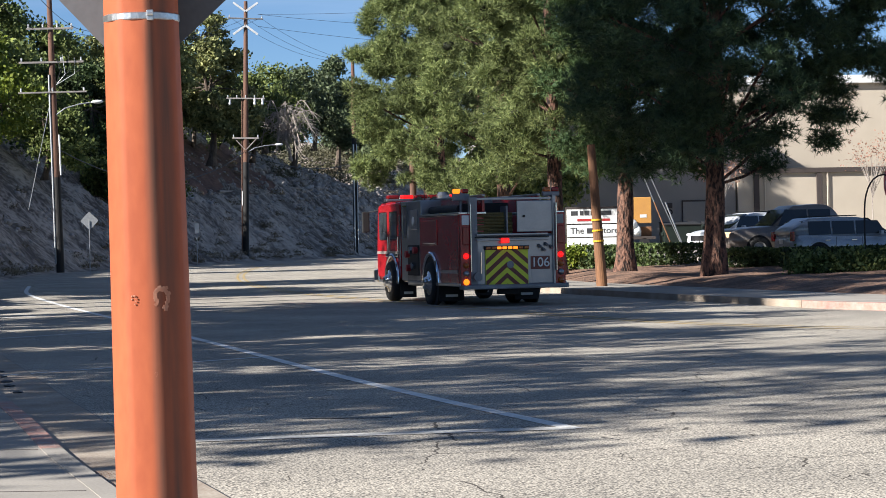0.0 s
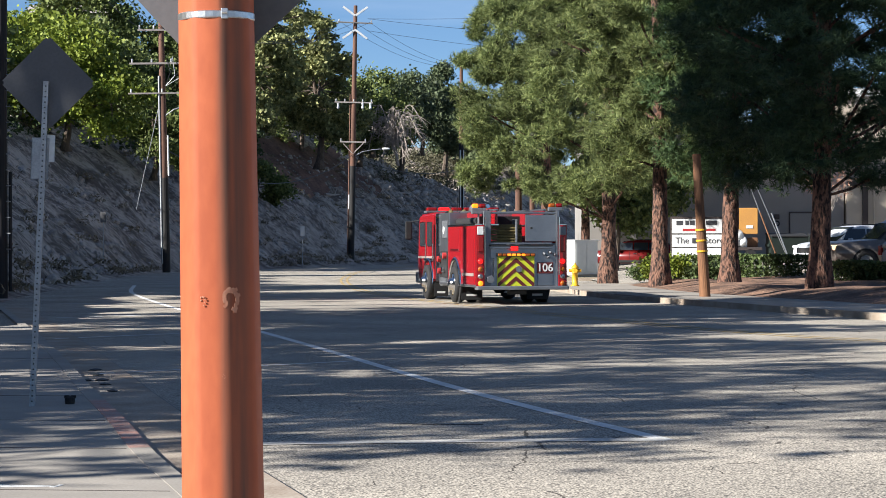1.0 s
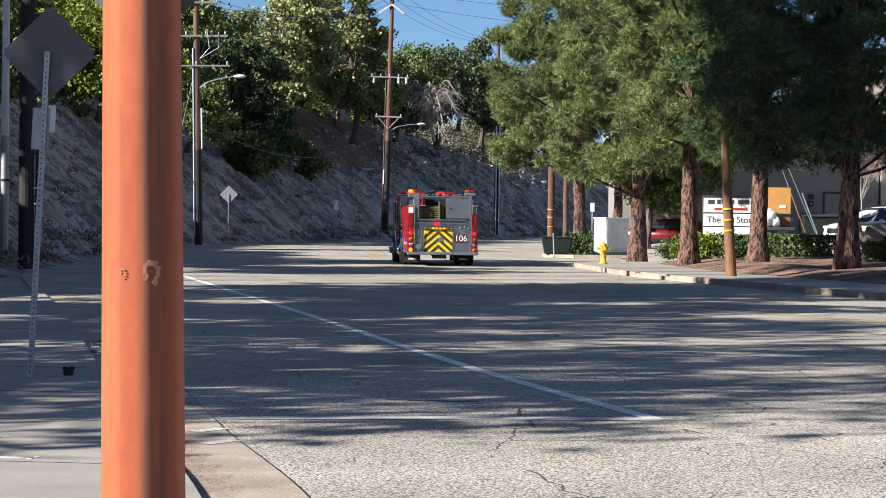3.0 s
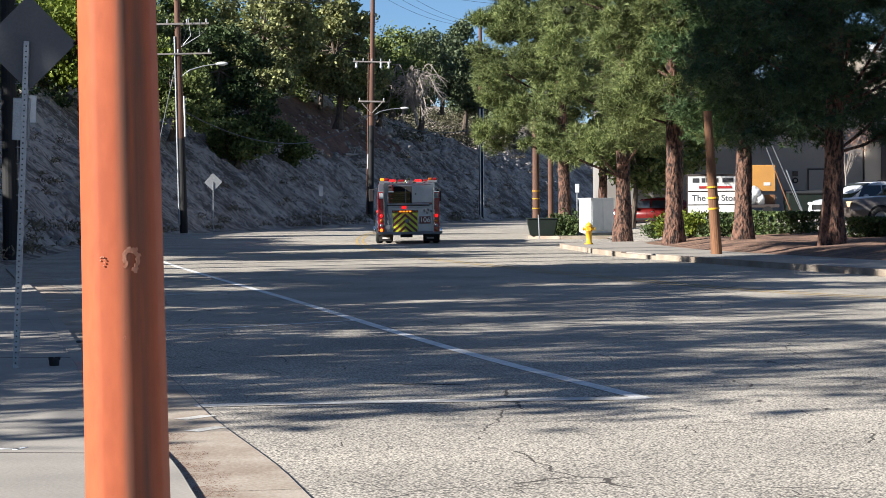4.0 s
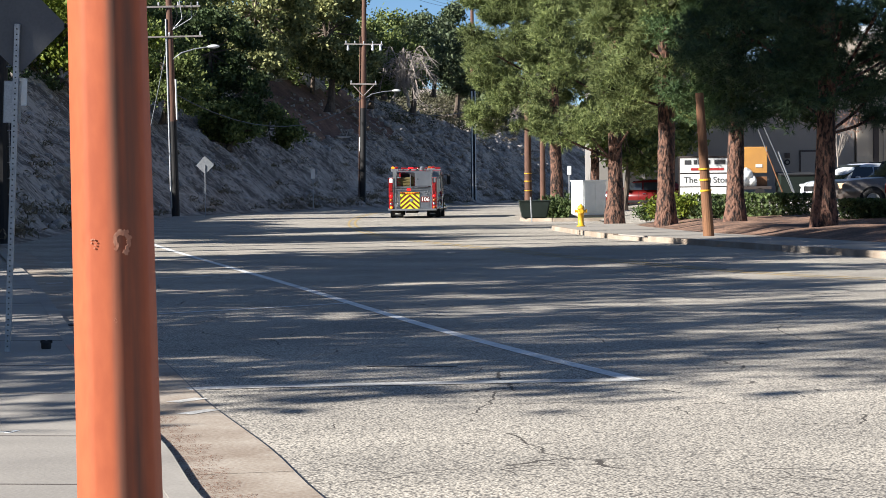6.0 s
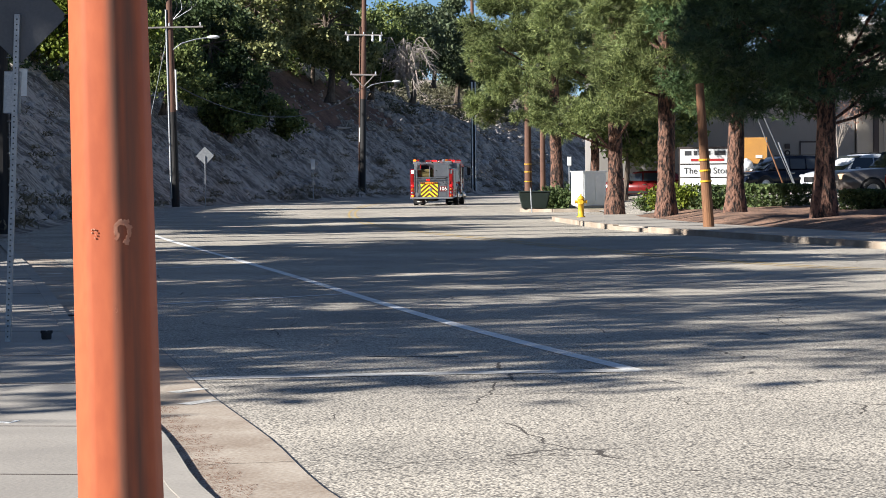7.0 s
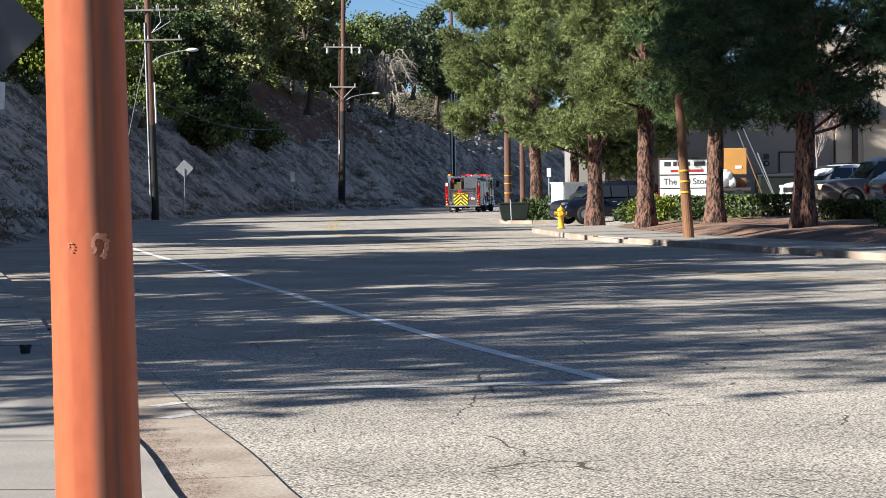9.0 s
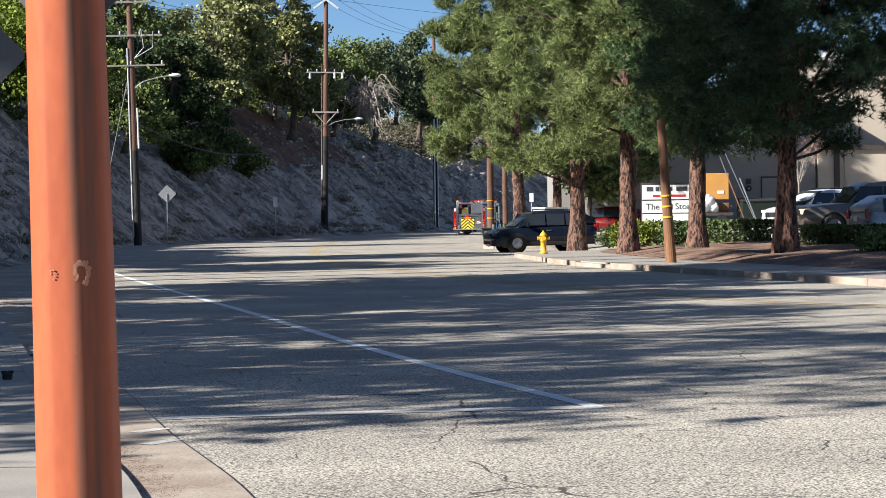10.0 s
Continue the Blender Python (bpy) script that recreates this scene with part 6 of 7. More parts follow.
def car(name, label, paint, L, W, H, kind, head=LAMP_WHITE, category="car"):
    """Nose to +y, origin on the ground at the middle. kind: suv or pickup."""
    c = empty(name)
    tagged(c, label, category)
    h = L / 2
    belt = H * 0.60
    if kind == "suv":
        lower = [(-h, 0.45), (-h + 0.08, 0.28), (h - 0.16, 0.24), (h - 0.03, 0.38), (h, 0.55), (h - 0.05, 0.76), (h - 0.22, 0.90), (h * 0.70, 0.98), (h * 0.52, belt - 0.03), (-h + 0.16, belt + 0.06), (-h + 0.03, 0.9)]
        upper = [(h * 0.60, belt - 0.07), (h * 0.38, H * 0.83), (h * 0.16, H - 0.06), (-0.2, H), (-h + 0.95, H - 0.02), (-h + 0.55, H - 0.10), (-h + 0.16, belt + 0.03)]
    else:
        lower = [(-h, 0.55), (-h + 0.05, 0.38), (h - 0.1, 0.34), (h, 0.55), (h - 0.02, 0.98), (h - 0.2, 1.10), (h * 0.36, belt + 0.06), (-h + 0.02, belt + 0.04)]
        upper = [(h * 0.40, belt), (h * 0.12, H - 0.08), (0.0, H), (-h * 0.42, H - 0.02), (-h * 0.52, belt)]
    shade(part("body", loft_x(lower, W / 2, 0.055, 0.035), paint, c))
    bm = loft_x(upper, W / 2 - 0.10, 0.05, 0.02)
    for v in bm.verts:
        k = (v.co.z - belt) / (H - belt)
        v.co.x *= 1 - 0.13 * max(0, k)
    roof = shade(part("cabin", bm, paint, c))
    zc = belt + (H - belt) * 0.48
    # side windows as panes set in the cabin sides
    front, rear = upper[0][0], upper[-1][0]
    n = 3 if kind == "suv" else 2
    y0, y1 = rear + 0.5 * (0.9 if kind == "suv" else 0.5), front - 0.55
    for x in (-1, 1):
        for k in range(n):
            a, b = y0 + (y1 - y0) * k / n + 0.035, y0 + (y1 - y0) * (k + 1) / n - 0.035
            prof = [(a, belt + 0.05), (b + (0.28 if k == n - 1 else 0), belt + 0.05), (b, H - 0.14), (a, H - 0.14)]
            bm = extrude_x(prof, -0.012, 0.012)
            bmesh.ops.transform(bm, matrix=Matrix.Translation((x * (W / 2 - 0.137), 0, 0)) @ Matrix.Translation((0, 0, zc)) @ pose(0, 0, 0, 0, -x * 12.5, 0) @ Matrix.Translation((0, 0, -zc)), verts=bm.verts)
            part("side_window", bm, GLASS, roof)
        part("mirror", box((0.2, 0.12, 0.16), (x * (W / 2 + 0.06), front - 0.55, belt + 0.08), 0.04), paint, c)
        part("sill", box((0.06, L * 0.52, 0.14), (x * (W / 2 - 0.01), 0, 0.34), 0.03), BLACK, c, "black sill cladding")
        for yy in (0.28 * L, -0.29 * L):
            r = 0.35 if kind == "suv" else 0.41
            part("wheel_arch", rod((x * (W / 2 - 0.10), yy, r), (x * (W / 2 + 0.002), yy, r), r + 0.075, seg=26), BLACK, c)
        for k in range(2):
            part("door_handle", box((0.03, 0.2, 0.035), (x * (W / 2 + 0.008), -0.1 - 0.95 * k, belt - 0.14), 0.01), CHROME, c)
            part("door_gap", box((0.006, 0.012, belt - 0.5), (x * (W / 2 + 0.001), 0.2 - 0.95 * k, belt / 2 + 0.22)), BLACK, c)
        part("headlamp", box((0.34, 0.3, 0.11 if kind == "suv" else 0.19), (x * (W / 2 - 0.21), h - 0.22, 0.80 if kind == "suv" else 0.92), 0.045), head if kind == "suv" or x < 0 else LAMP_WHITE, c)
        part("tail_lamp", box((0.22, 0.10, 0.34), (x * (W / 2 - 0.10), -h + 0.05, 0.98), 0.03), LAMP_RED, c)
    w1 = upper[2] if kind == "suv" else upper[1]
    fy, fz = (upper[0][0] + w1[0]) / 2, (upper[0][1] + w1[1]) / 2 + (0.045 if kind == "suv" else 0)
    ang = math.degrees(math.atan2(w1[1] - upper[0][1], upper[0][0] - w1[0]))
    ln = math.hypot(w1[1] - upper[0][1], upper[0][0] - w1[0])
    part("windscreen", box((W - 0.42, ln * 0.82, 0.02), (0, fy + 0.015, fz + 0.015), 0.008, turn=(-ang, 0, 0)), GLASS, roof)
    ry, rz = (upper[-1][0] + upper[-2][0]) / 2, (upper[-1][1] + upper[-2][1]) / 2
    ang = math.degrees(math.atan2(upper[-2][1] - upper[-1][1], upper[-2][0] - upper[-1][0]))
    ln = math.hypot(upper[-2][1] - upper[-1][1], upper[-2][0] - upper[-1][0])
    part("rear_window", box((W - 0.5, ln * 0.8, 0.02), (0, ry - 0.012, rz + 0.012), 0.008, turn=(ang, 0, 0)), GLASS, roof)
    part("grille", box((W * 0.5, 0.06, 0.2), (0, h - 0.03, 0.66), 0.02), BLACK if kind == "suv" else CHROME, c)
    part("front_bumper", box((W * 0.80, 0.12, 0.16), (0, h - 0.07, 0.40), 0.05), BLACK if kind == "suv" else CHROME, c)
    part("rear_bumper", box((W * 0.84, 0.14, 0.2), (0, -h + 0.05, 0.45), 0.05), BLACK if kind == "suv" else CHROME, c)
    part("plate", box((0.32, 0.02, 0.16), (0, -h - 0.02, 0.8)), WHITE, c, "blank number plate")
    wheels = []
    for x in (-1, 1):
        for yy in (0.28 * L, -0.29 * L):
            r = 0.35 if kind == "suv" else 0.41
            wheels.append((wheel_mesh_parts(c, (x * (W / 2 - 0.04), yy, r), r, 0.24, ALLOY, x), (x * (W / 2 - 0.04), yy, r), r))
    if kind == "suv":
        for x in (-1, 1):
            part("roof_rail", tube([Vector((x * (W / 2 - 0.26), -h + 0.9, H + 0.02)), Vector((x * (W / 2 - 0.26), 0.1, H + 0.035))], 0.018), BLACK, roof)
    return c, wheels


SUV, SUV_WHEELS = car("car", "dark navy sport utility car leaving the driveway", NAVY, 4.5, 1.85, 1.68, "suv", ALU_DARK)


def park(made, x, y, rz, dz=0.0):
    made[0].matrix_world = Matrix.Translation((x, y, lot_z(x, y) + dz)) @ pose(0, 0, 0, 0, 0, rz)


park(car("pickup_truck", "dark grey pickup truck parked with a glinting headlamp", PICKUP_GREY, 5.6, 2.0, 1.92, "pickup", HEAD_ON, "pickup truck"), 16.3, 76.75, 99)
park(car("car", "silver-blue sport utility car parked behind the hedge", SILVER_BLUE, 4.7, 1.88, 1.62, "suv"), 17.5, 73.5, -80, -0.05)
park(car("car", "white sport utility car parked beside the pickup", WHITE_CAR, 4.5, 1.85, 1.6, "suv"), 15.75, 81.85, 112)
park(car("car", "red car parked far behind the pines", CAR_RED, 4.5, 1.8, 1.5, "suv"), 10.9, 118.0, 80)


# ---- trees ----
LIT = "tall pine with shaggy olive-green needles beside the pavement"
pine_tree((5.9, 111.0, 0.15), 17.0, 3.1, 4.1, (-1.75, -0.5), 0.42, 11, PINE, LIT, cone=0.85, clumps=200, tufts=40, lean=(-0.8, 0), length=0.31)
pine_tree((6.65, 83.7, 0.15), 17.0, 3.2, 2.9, (-0.6, 0.0), 0.38, 12, PINE, LIT, cone=0.35, clumps=200, tufts=40, lean=(-0.3, 0), length=0.25)
pine_tree((7.72, 74.8, 0.2), 16.0, 2.7, 3.7, (0.1, 0.2), 0.36, 13, PINE, LIT, clumps=165, tufts=42, lean=(-0.5, 0), length=0.23)
# the shade on the next three is put into their needle colours
pine_tree((9.5, 70.9, 0.25), 15.5, 3.3, 3.4, (0.5, 0.3), 0.36, 14, PINE_HALF_SHADED, "deep-green pine in the shade beside the hedge", clumps=270, tufts=44, lean=(0.1, 0), length=0.23)
pine_tree((10.94, 62.6, 0.25), 15.0, 4.7, 3.4, (0.3, 0.0), 0.38, 15, PINE_SHADED, "large dark pine with spreading drooping branches", clumps=380, tufts=44, lean=(0.2, 0), length=0.23)
pine_tree((17.4, 59.5, 0.3), 14.0, 3.1, 4.6, (0, 0), 0.33, 16, PINE_SHADED, "dark pine at the edge of the car park", clumps=150, tufts=34)
pine_tree((8.6, 123.5, 0.2), 17.0, 4.2, 4.0, (0, 0), 0.34, 17, PINE, "further pine along the bending road", clumps=260, tufts=30, length=0.4)
pine_tree((10.4, 100.0, 0.4), 15.0, 3.0, 4.2, (0, 0), 0.32, 18, PINE, "pine standing behind the white cabinet", clumps=150, tufts=30, length=0.32)

# trees before the grey building
broad_tree((12.7, 125.3, 0.7), [((0, 0, 4.6), (2.4, 2.0, 2.4)), ((-1.6, 0, 3.2), (1.6, 1.6, 1.6))], 2.4, 0.18, 51, OAK, "green tree before the grey building", 7000, 0.14, group="")
broad_tree((9.6, 116, 0.4), [((0, 0, 4.4), (2.2, 2.0, 2.2)), ((1.2, 0, 2.8), (1.5, 1.5, 1.3))], 2.2, 0.18, 52, OAK, "green tree behind the parked red car", 6000, 0.14, group="")

# hilltop trees
broad_tree((-24, 142, 8.0), [((0, 0, 4.5), (4.0, 3.5, 3.2)), ((3.2, -1, 3.0), (2.6, 2.5, 2.4)), ((-3.4, 0, 5.0), (2.6, 2.4, 2.4))], 2.2, 0.3, 31, LIME_LEAF, "bright yellow-green spreading tree on the slope", 21600, 0.15)
broad_tree((-19.5, 152, 6.4), [((0, 0, 4.0), (2.8, 2.6, 2.8)), ((1.5, -1.0, 2.0), (2.0, 2.0, 1.5))], 1.6, 0.25, 32, OAK, "dark green oak on the slope", 14400, 0.14)
broad_tree((-16.2, 190, 9.0), [((0, 0, 8), (5.0, 4.5, 5.0)), ((-4.0, 0, 5.5), (3.8, 3.5, 3.4)), ((2.5, -1, 12.2), (3.6, 3.4, 3.2)), ((-1, -2, 3.5), (4, 3, 2.2))], 4.0, 0.45, 33, OLIVE_LEAF, "large olive-green clumped tree on the hilltop", 36000, 0.18, clump=0.5)
broad_tree((-10.2, 198, 8.8), [((0, 0, 7.0), (3.8, 3.5, 4.2)), ((2.2, 0, 4.5), (2.8, 2.6, 2.6)), ((-1, 0, 11.0), (3.0, 3.0, 3.0))], 3.5, 0.4, 34, OLIVE_LEAF, "large olive-green clumped tree on the hilltop", 28800, 0.18, clump=0.5)
broad_tree((-20.0, 168, 7.2), [((0, 0, 3.5), (4.0, 3.5, 3.0)), ((-3, 1, 6.5), (3.5, 3.2, 3.2))], 1.6, 0.35, 35, OAK, "dark green oak on the slope", 21600, 0.16)
broad_tree((-30.0, 190, 13.0), [((0, 0, 7), (5.0, 4.5, 5.0)), ((5, 0, 5), (4, 4, 3.5))], 3.5, 0.4, 36, OAK, "dark green oak on the hilltop", 25200, 0.19)
broad_tree((-3.2, 236, 9.5), [((0, 0, 7), (3.4, 3.2, 4.2)), ((-2.5, 0, 5), (2.8, 2.6, 2.8))], 3.5, 0.35, 37, GREY_LEAF, "grey-green tree on the far hilltop", 16200, 0.20)
broad_tree((1.6, 250, 9.8), [((0, 0, 9), (1.8, 1.8, 4.6)), ((0.9, 0, 5.0), (1.8, 1.8, 3.2))], 4.0, 0.35, 38, GREY_LEAF, "slender grey-green tree on the far hilltop", 14400, 0.20)
broad_tree((6.5, 262, 8.5), [((0, 0, 5), (3.5, 3, 3.5))], 2.5, 0.35, 39, GREY_LEAF, "grey-green tree on the far hilltop", 10800, 0.20)
broad_tree((-14.0, 176, 4.6), [((0, 0, 1.8), (2.2, 2.0, 1.8))], 0.6, 0.15, 40, OAK, "dark shrubby oak on the slope", 9000, 0.14)


def bare_tree(at, h, w, lean, seed):
    """A dead weeping tree: a leaning trunk, limbs that arch over, and hanging twigs."""
    rng = np.random.default_rng(seed)
    t = empty("bare_tree", Matrix.Translation(at))
    tagged(t, "leafless grey tree with arching limbs and drooping twigs", "bare tree")
    fork = Vector((lean, 0.2, h * 0.3))
    part("trunk", tube([Vector((0, 0, -0.3)), Vector((lean * 0.4, 0, h * 0.15)), fork], 0.16, seg=8), DEAD_WOOD, t)
    twigs = bmesh.new()
    for i in range(26):
        a = rng.uniform(0, 2 * math.pi)
        r = w * rng.uniform(0.35, 1.0)
        out = Vector((math.cos(a), math.sin(a) * 0.8, 0))
        top = fork + out * r * rng.uniform(0.4, 0.7) + Vector((0, 0, h * rng.uniform(0.15, 0.7)))
        end = fork + out * r * 1.15 + Vector((0, 0, h * rng.uniform(-0.25, 0.55)))
        line = [Vector(p) for p in smooth_line([fork, top, end], 0.35)]
        part("limb", tube(line, 0.04, seg=6), DEAD_WOOD, t)
        for p in line[1:]:
            for j in range(3):
                drop = p + out * rng.uniform(0.05, 0.6) + Vector((rng.normal() * 0.35, rng.normal() * 0.35, rng.uniform(-1.1, 0.3)))
                rod(p, drop, 0.02, 0.008, seg=4, bm=twigs, caps=False)
    part("fine_twig", twigs, DEAD_WOOD, t)


bare_tree((-3.1, 209, 9.6), 5.6, 3.0, -0.5, 5)

# a dense oak hanging over the slope, its deep shade put into the leaf colour
broad_tree((-17.6, 166, 5.6), [((0, 0, 6.4), (3.6, 3.2, 3.6)), ((2.2, -1.2, 3.2), (2.4, 2.2, 2.2)), ((-2.6, 0, 4.2), (2.8, 2.6, 2.6))], 2.6, 0.35, 141, OAK_SHADED, "dense oak over the slope with leaves coloured as in deep shade", 26000, 0.16, clump=0.55)

# trees on the slope behind the camera's left, whose shade falls across the road
SHADE = [(-20.0, 9.0, 0.2, 20.0, 3.1), (-19.4, 13.2, 0.6, 17.0, 2.4), (-19.0, 17.4, 1.8, 19.5, 3.0), (-20.5, 23.2, 4.2, 13.0, 3.0), (-19.5, 29.2, 5.0, 12.0, 3.0), (-20.5, 35.2, 7.0, 15.5, 2.9), (-20.3, 39.6, 7.0, 16.0, 2.6), (-20.0, 43.8, 7.0, 16.5, 2.6),
         (-27.0, 10.0, 3.0, 20.0, 3.2), (-28.0, 19.0, 6.5, 15.0, 3.2), (-27.0, 27.5, 8.6, 12.5, 3.1), (-27.5, 36.0, 9.6, 16.0, 3.1), (-22.0, 73.0, 6.3, 10.0, 2.5), (-22.5, 77.5, 6.5, 10.5, 2.4), (-24.5, 109.0, 6.5, 10.0, 2.5)]
for i, (x, y, z, h, r) in enumerate(SHADE):
    broad_tree((x, y, z), [((0, 0, h * 0.66), (r, r, h * 0.34)), ((r * 0.7, 0.6, h * 0.45), (r * 0.7, r * 0.7, h * 0.2)), ((-r * 0.6, -0.8, h * 0.5), (r * 0.7, r * 0.7, h * 0.22)), ((0.3, 0.2, h * 0.28), (r * 1.05, r * 1.1, h * 0.22))],
               h * 0.4, 0.22, 60 + i, OAK, "oak on the slope shading the road", 2300 if i < 4 else 5600, 0.23, group="shading trees", clump=0.5 if i < 4 else 0.52)
# unseen, added to shade the right-hand pines; high crowns let sun reach the road
for i, (x, y, z) in enumerate([(-22.0, 43.5, 8.0), (-22.5, 48.5, 8.4), (-22.0, 53.0, 8.0)]):
    broad_tree((x, y, z), [((0, 0, 20.0), (2.8, 2.8, 5.8)), ((0.6, 1.2, 17.0), (2.0, 2.0, 2.2))] + [[((-0.4, -0.6, 12.6), (1.7, 1.7, 2.2))], [((-0.4, 0.2, 14.6), (1.9, 2.6, 2.4))], []][i], 14.0, 0.3, 90 + i, GREY_LEAF, "tall bare-stemmed tree added out of view to shade the pines", 8000, 0.27, name="shade_tree", group="shading trees", clump=0.9)

# low trees along the crest above the bend, shading the road at the slope's foot
for i, (x, y, h, r) in enumerate([(-25.5, 56.0, 8.0, 2.5), (-26.0, 61.0, 8.2, 2.6), (-26.5, 65.0, 3.0, 2.3), (-27.0, 69.0, 3.5, 2.6), (-27.2, 73.5, 3.2, 2.5), (-27.5, 79.0, 3.8, 2.6), (-28.0, 83.5, 3.0, 2.5), (-28.2, 88.5, 3.6, 2.6), (-28.5, 93.0, 3.1, 2.4), (-28.8, 97.5, 3.5, 2.5)]):
    broad_tree((x, y, 8.6), [((0, 0, h * 0.66), (r, r, h * 0.36)), ((0.5, 2.0, h * 0.5), (r * 0.8, r * 0.8, h * 0.34))], h * 0.4, 0.16, 160 + i, OAK, "low spreading oak along the crest", 4200, 0.22, group="shading trees", clump=0.6)

# more of the wood along the crest
CREST = [(-22.0, 238, 11.0, 5.5, 13.0, 1), (-13.5, 234, 10.5, 5.2, 12.0, 1), (-18.0, 226, 10.5, 4.6, 9.0, 1), (-25.5, 165, 9.6, 4.0, 8.5, 1), (-27.0, 155, 9.5, 4.0, 9.0, 0), (-12.5, 208, 10.0, 4.0, 10.5, 1), (-7.0, 214, 9.6, 3.2, 8.0, 1), (-6.0, 226, 11.0, 3.4, 9.0, 1),
         (-27.0, 216, 11.5, 5.0, 12.0, 1), (-1.0, 245, 12.0, 3.2, 8.5, 2), (4.5, 270, 11.5, 4.0, 9.0, 2), (-32.0, 175, 11.0, 4.5, 10.0, 0), (-29.0, 132, 9.5, 3.6, 7.5, 0), (-16.0, 163, 4.6, 2.0, 3.4, 1)]
for i, (x, y, z, r, h, kind) in enumerate(CREST):
    broad_tree((x, y, z), [((0, 0, h * 0.62), (r, r, h * 0.38)), ((-r * 0.6, -0.5, h * 0.36), (r * 0.75, r * 0.7, h * 0.26)), ((r * 0.6, -0.8, h * 0.4), (r * 0.7, r * 0.7, h * 0.26))], h * 0.3, 0.28, 120 + i,
               (LIME_LEAF, OAK, GREY_LEAF)[kind], ("yellow-green tree on the hilltop", "dark green oak on the hilltop", "grey-green tree on the far hilltop")[kind], 11000, 0.19)

# low brush on the slope and along its crest
def crest_scrub():
    rng = np.random.default_rng(33)
    pts, far = [], []
    for i in range(950):
        k = int(rng.integers(30, len(FOOT) - 6))
        d = rng.uniform(10.6, 30)
        if 180 < FOOT[k][1] < 222:
            d += 5.5
        x, y, z = hill_point(k, d)
        y += rng.uniform(-2, 2)
        s = rng.uniform(0.6, 1.5)
        p = rng.normal(size=(120, 3)) * (s * 0.6, s * 0.6, s * 0.5)
        p[:, 2] = np.abs(p[:, 2])
        (far if y > 196 else pts).append(p + (x, y, z))
    v, f = quad_cloud(np.concatenate(pts), 0.16, rng)
    tagged(raw("crest_scrub", v, f, OAK_SHADED), "dense dark scrub along the slope's crest", "scrub", kind="stuff")
    v, f = quad_cloud(np.concatenate(far), 0.16, rng)
    tagged(raw("crest_scrub", v, f, SAGE_LEAF), "grey-brown dry scrub on the far crest", "scrub", kind="stuff")


crest_scrub()


def brush():
    rng = np.random.default_rng(21)
    pts = []
    for i in range(640):
        k = int(rng.integers(14, len(FOOT) - 8))
        d = float(rng.choice([rng.uniform(0.2, 1.6), rng.uniform(2, 11), rng.uniform(10.5, 15)], p=[0.3, 0.45, 0.25]))
        x, y, z = hill_point(k, d)
        y += rng.uniform(-2, 2)
        s = rng.uniform(0.15, 0.5)
        n = int(70 * s / 0.3)
        p = rng.normal(size=(n, 3)) * (s, s, s * 0.45)
        p[:, 2] = np.abs(p[:, 2])
        pts.append(p + (x, y, z + 0.1))
    v, f = quad_cloud(np.concatenate(pts), 0.11, rng, 0.3)
    tagged(raw("dry_brush", v, f, DRY_LEAF), "dry grass tufts and low brush on the slope", "brush", kind="stuff")


brush()


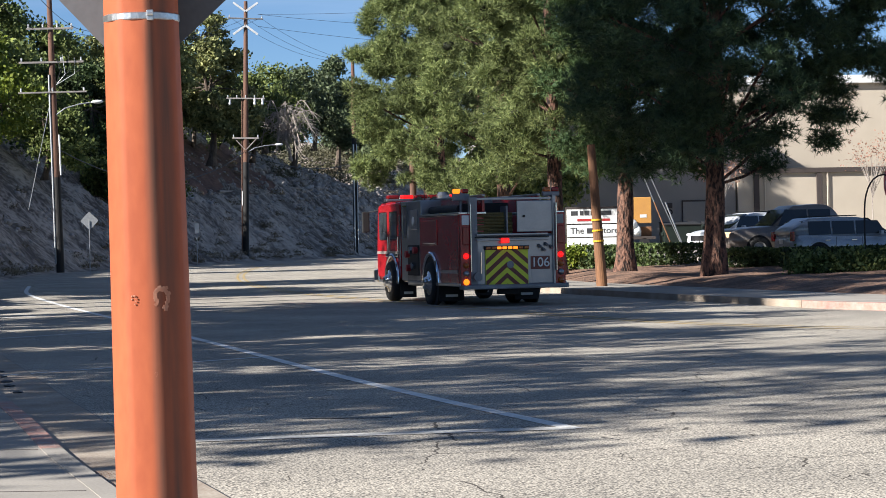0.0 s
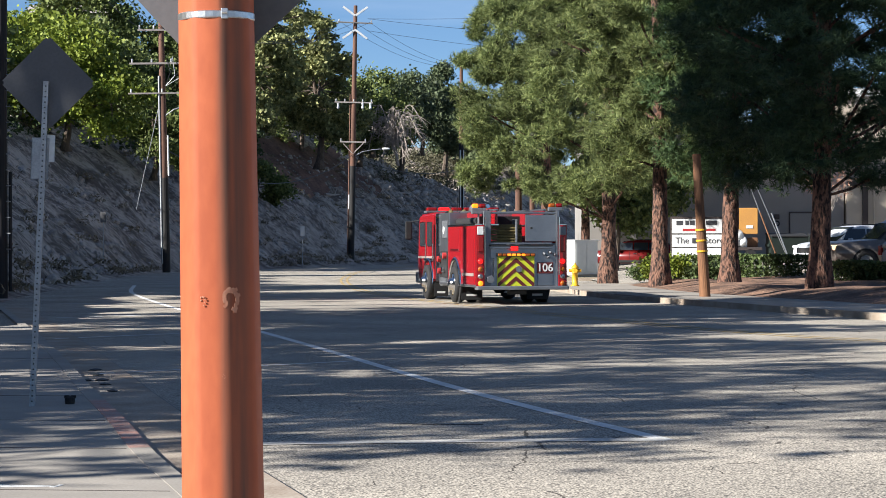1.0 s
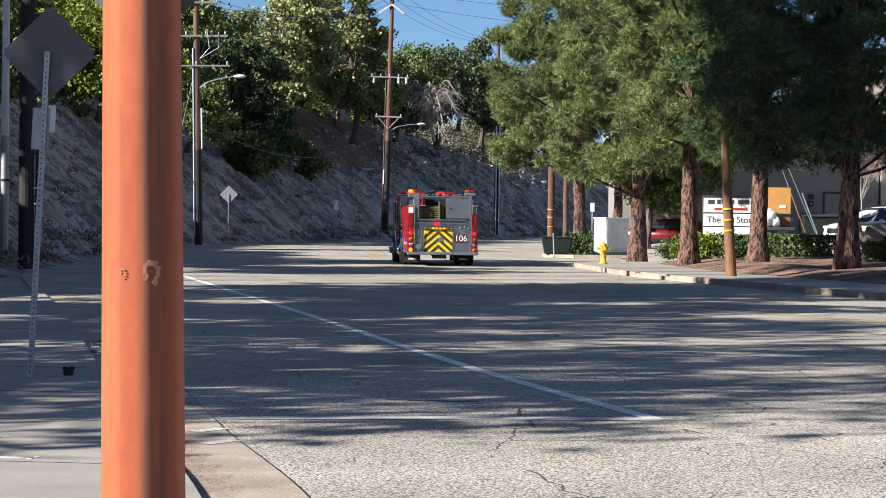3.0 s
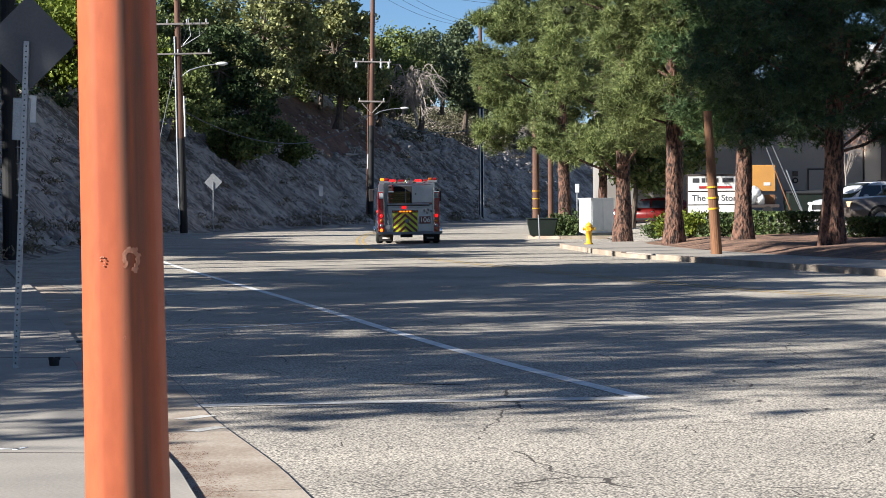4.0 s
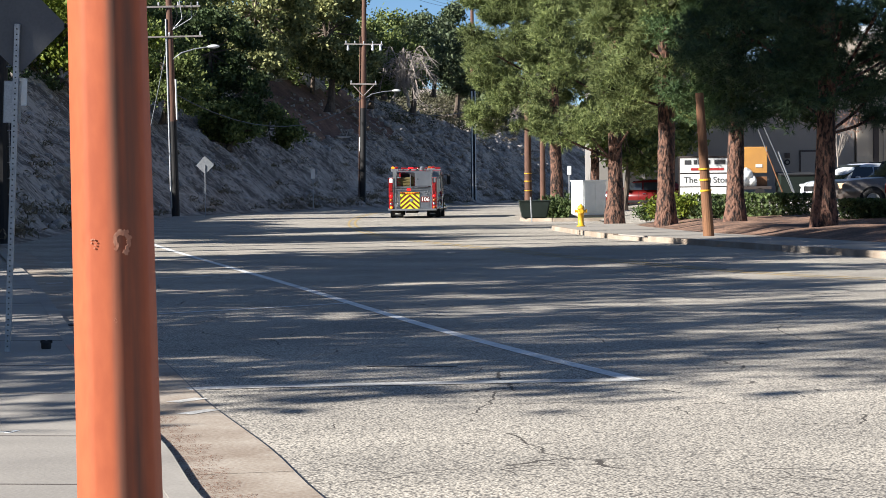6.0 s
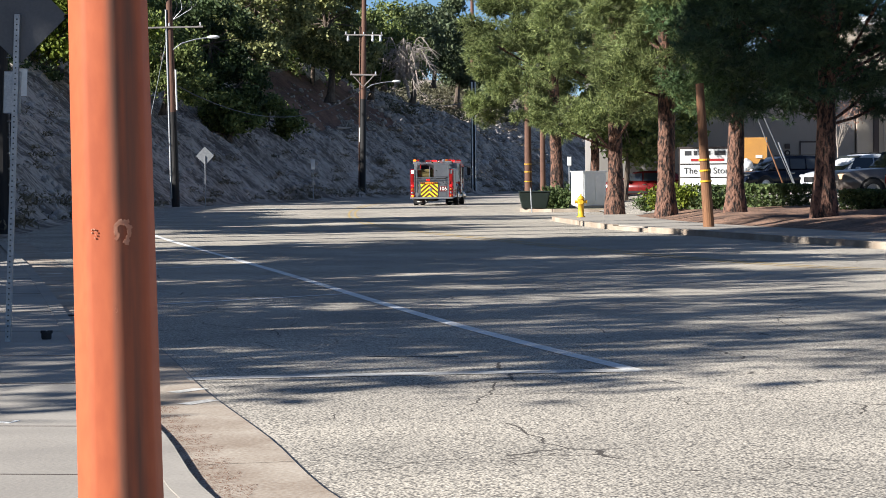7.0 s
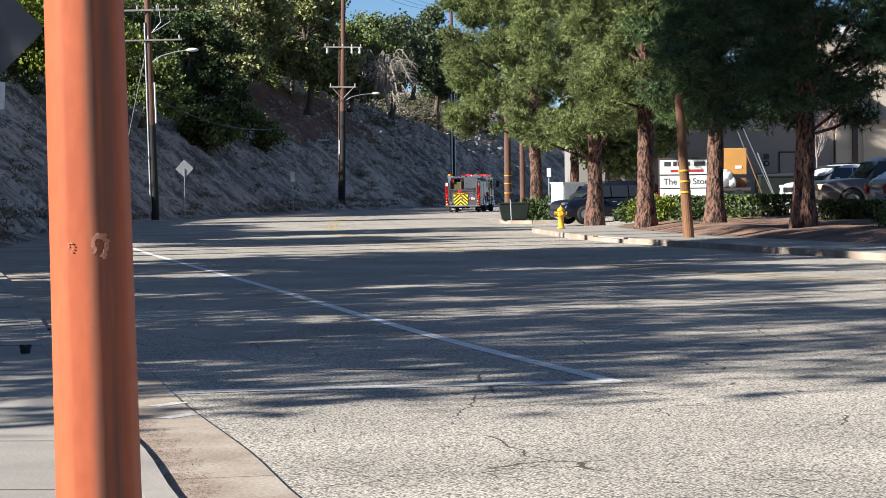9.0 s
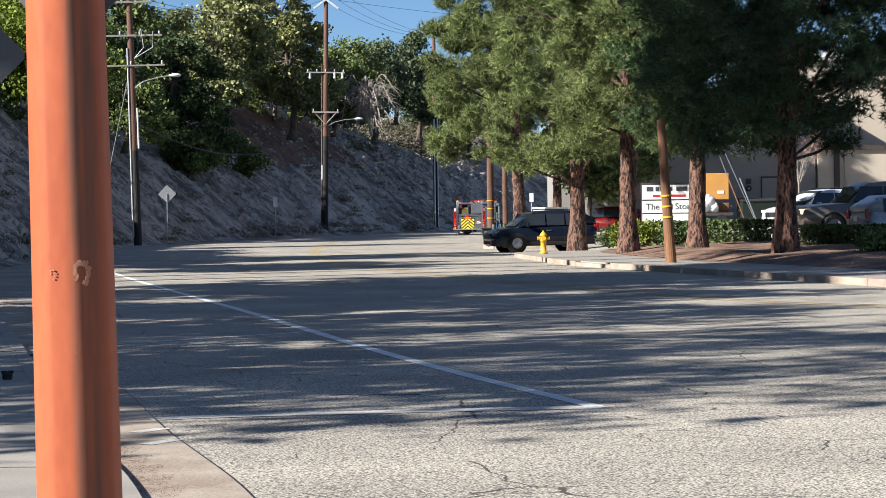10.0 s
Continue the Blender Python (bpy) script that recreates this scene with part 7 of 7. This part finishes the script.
# ---- movement ----
def track(rows):
    """A smooth way through (t, x, y), cut at every frame: time, place, heading in degrees, metres run."""
    t = np.array([r[0] for r in rows])
    ts = np.linspace(0, 10, 301)

    def ease(v):
        m = np.gradient(v, t)
        out = []
        for s in ts:
            k = min(max(int(np.searchsorted(t, s, side="right")) - 1, 0), len(t) - 2)
            h = t[k + 1] - t[k]
            u = (s - t[k]) / h
            out.append((2 * u ** 3 - 3 * u ** 2 + 1) * v[k] + (u ** 3 - 2 * u ** 2 + u) * h * m[k] + (-2 * u ** 3 + 3 * u ** 2) * v[k + 1] + (u ** 3 - u ** 2) * h * m[k + 1])
        return np.array(out)

    x, y = ease(np.array([r[1] for r in rows], float)), ease(np.array([r[2] for r in rows], float))
    run = np.concatenate([[0], np.cumsum(np.hypot(np.diff(x), np.diff(y)))])
    return ts, x, y, run


def drive(thing, wheels, rows, headings, height):
    ts, x, y, run = track(rows)
    ht, hv = [h[0] for h in headings], [h[1] for h in headings]
    keys = []
    for k in range(0, 301, 3):
        keys.append((float(ts[k]), pose(x[k], y[k], height(x[k], y[k]), 0, 0, float(np.interp(ts[k], ht, hv)))))
    walk(thing, keys)
    for w, at, r in wheels:
        walk(w, [(float(ts[k]), pose(*at, -math.degrees(run[k] / r), 0, 0)) for k in range(301)])


def motions():
    drive(ENGINE, ENGINE_WHEELS,
          [(0, 3.38, 52.0), (0.5, 2.53, 56.2), (1.0, 1.66, 60.7), (1.5, 0.86, 65.1), (2.0, 0.02, 69.6), (2.5, -0.57, 74.1), (3.3, -1.32, 83.3), (4.0, -1.81, 91.9), (4.5, -1.96, 98.3), (5.0, -1.91, 104.4), (5.8, -1.58, 114.2), (6.5, -1.0, 123.3), (7.0, -0.4, 130.4), (7.5, 0.37, 137.6), (8.0, 1.28, 144.0), (8.5, 2.2, 150.6), (9.0, 3.26, 157.6), (9.5, 4.5, 165.0), (10.0, 5.5, 172.6)],
          [(0, 11.8), (1.0, 11.0), (2.0, 9.0), (3.0, 5.5), (4.0, 2.2), (4.5, 0.8), (5.2, -0.8), (6.5, -4.0), (7.5, -6.5), (8.5, -8.0), (9.5, -9.5), (10, -10.5)],
          lambda a, b: 0.0)
    drive(SUV, SUV_WHEELS,
          [(0, 34.0, 104.5), (5.2, 26.5, 105.0), (6.3, 19.3, 104.0), (6.8, 16.6, 103.0), (7.2, 15.4, 102.2), (7.5, 13.8, 100.6), (7.8, 11.6, 98.0), (8.1, 9.9, 96.0), (8.4, 9.0, 94.6), (8.7, 8.4, 93.4), (9.0, 7.65, 92.4), (9.5, 6.55, 91.0), (10.0, 5.55, 89.6)],
          [(0, 92), (6.3, 96), (7.2, 108), (8.1, 116), (9.0, 110), (10.0, 103)],
          lambda a, b: lot_z(a, b) + 0.01 if a > 7 else 0.03)


motions()
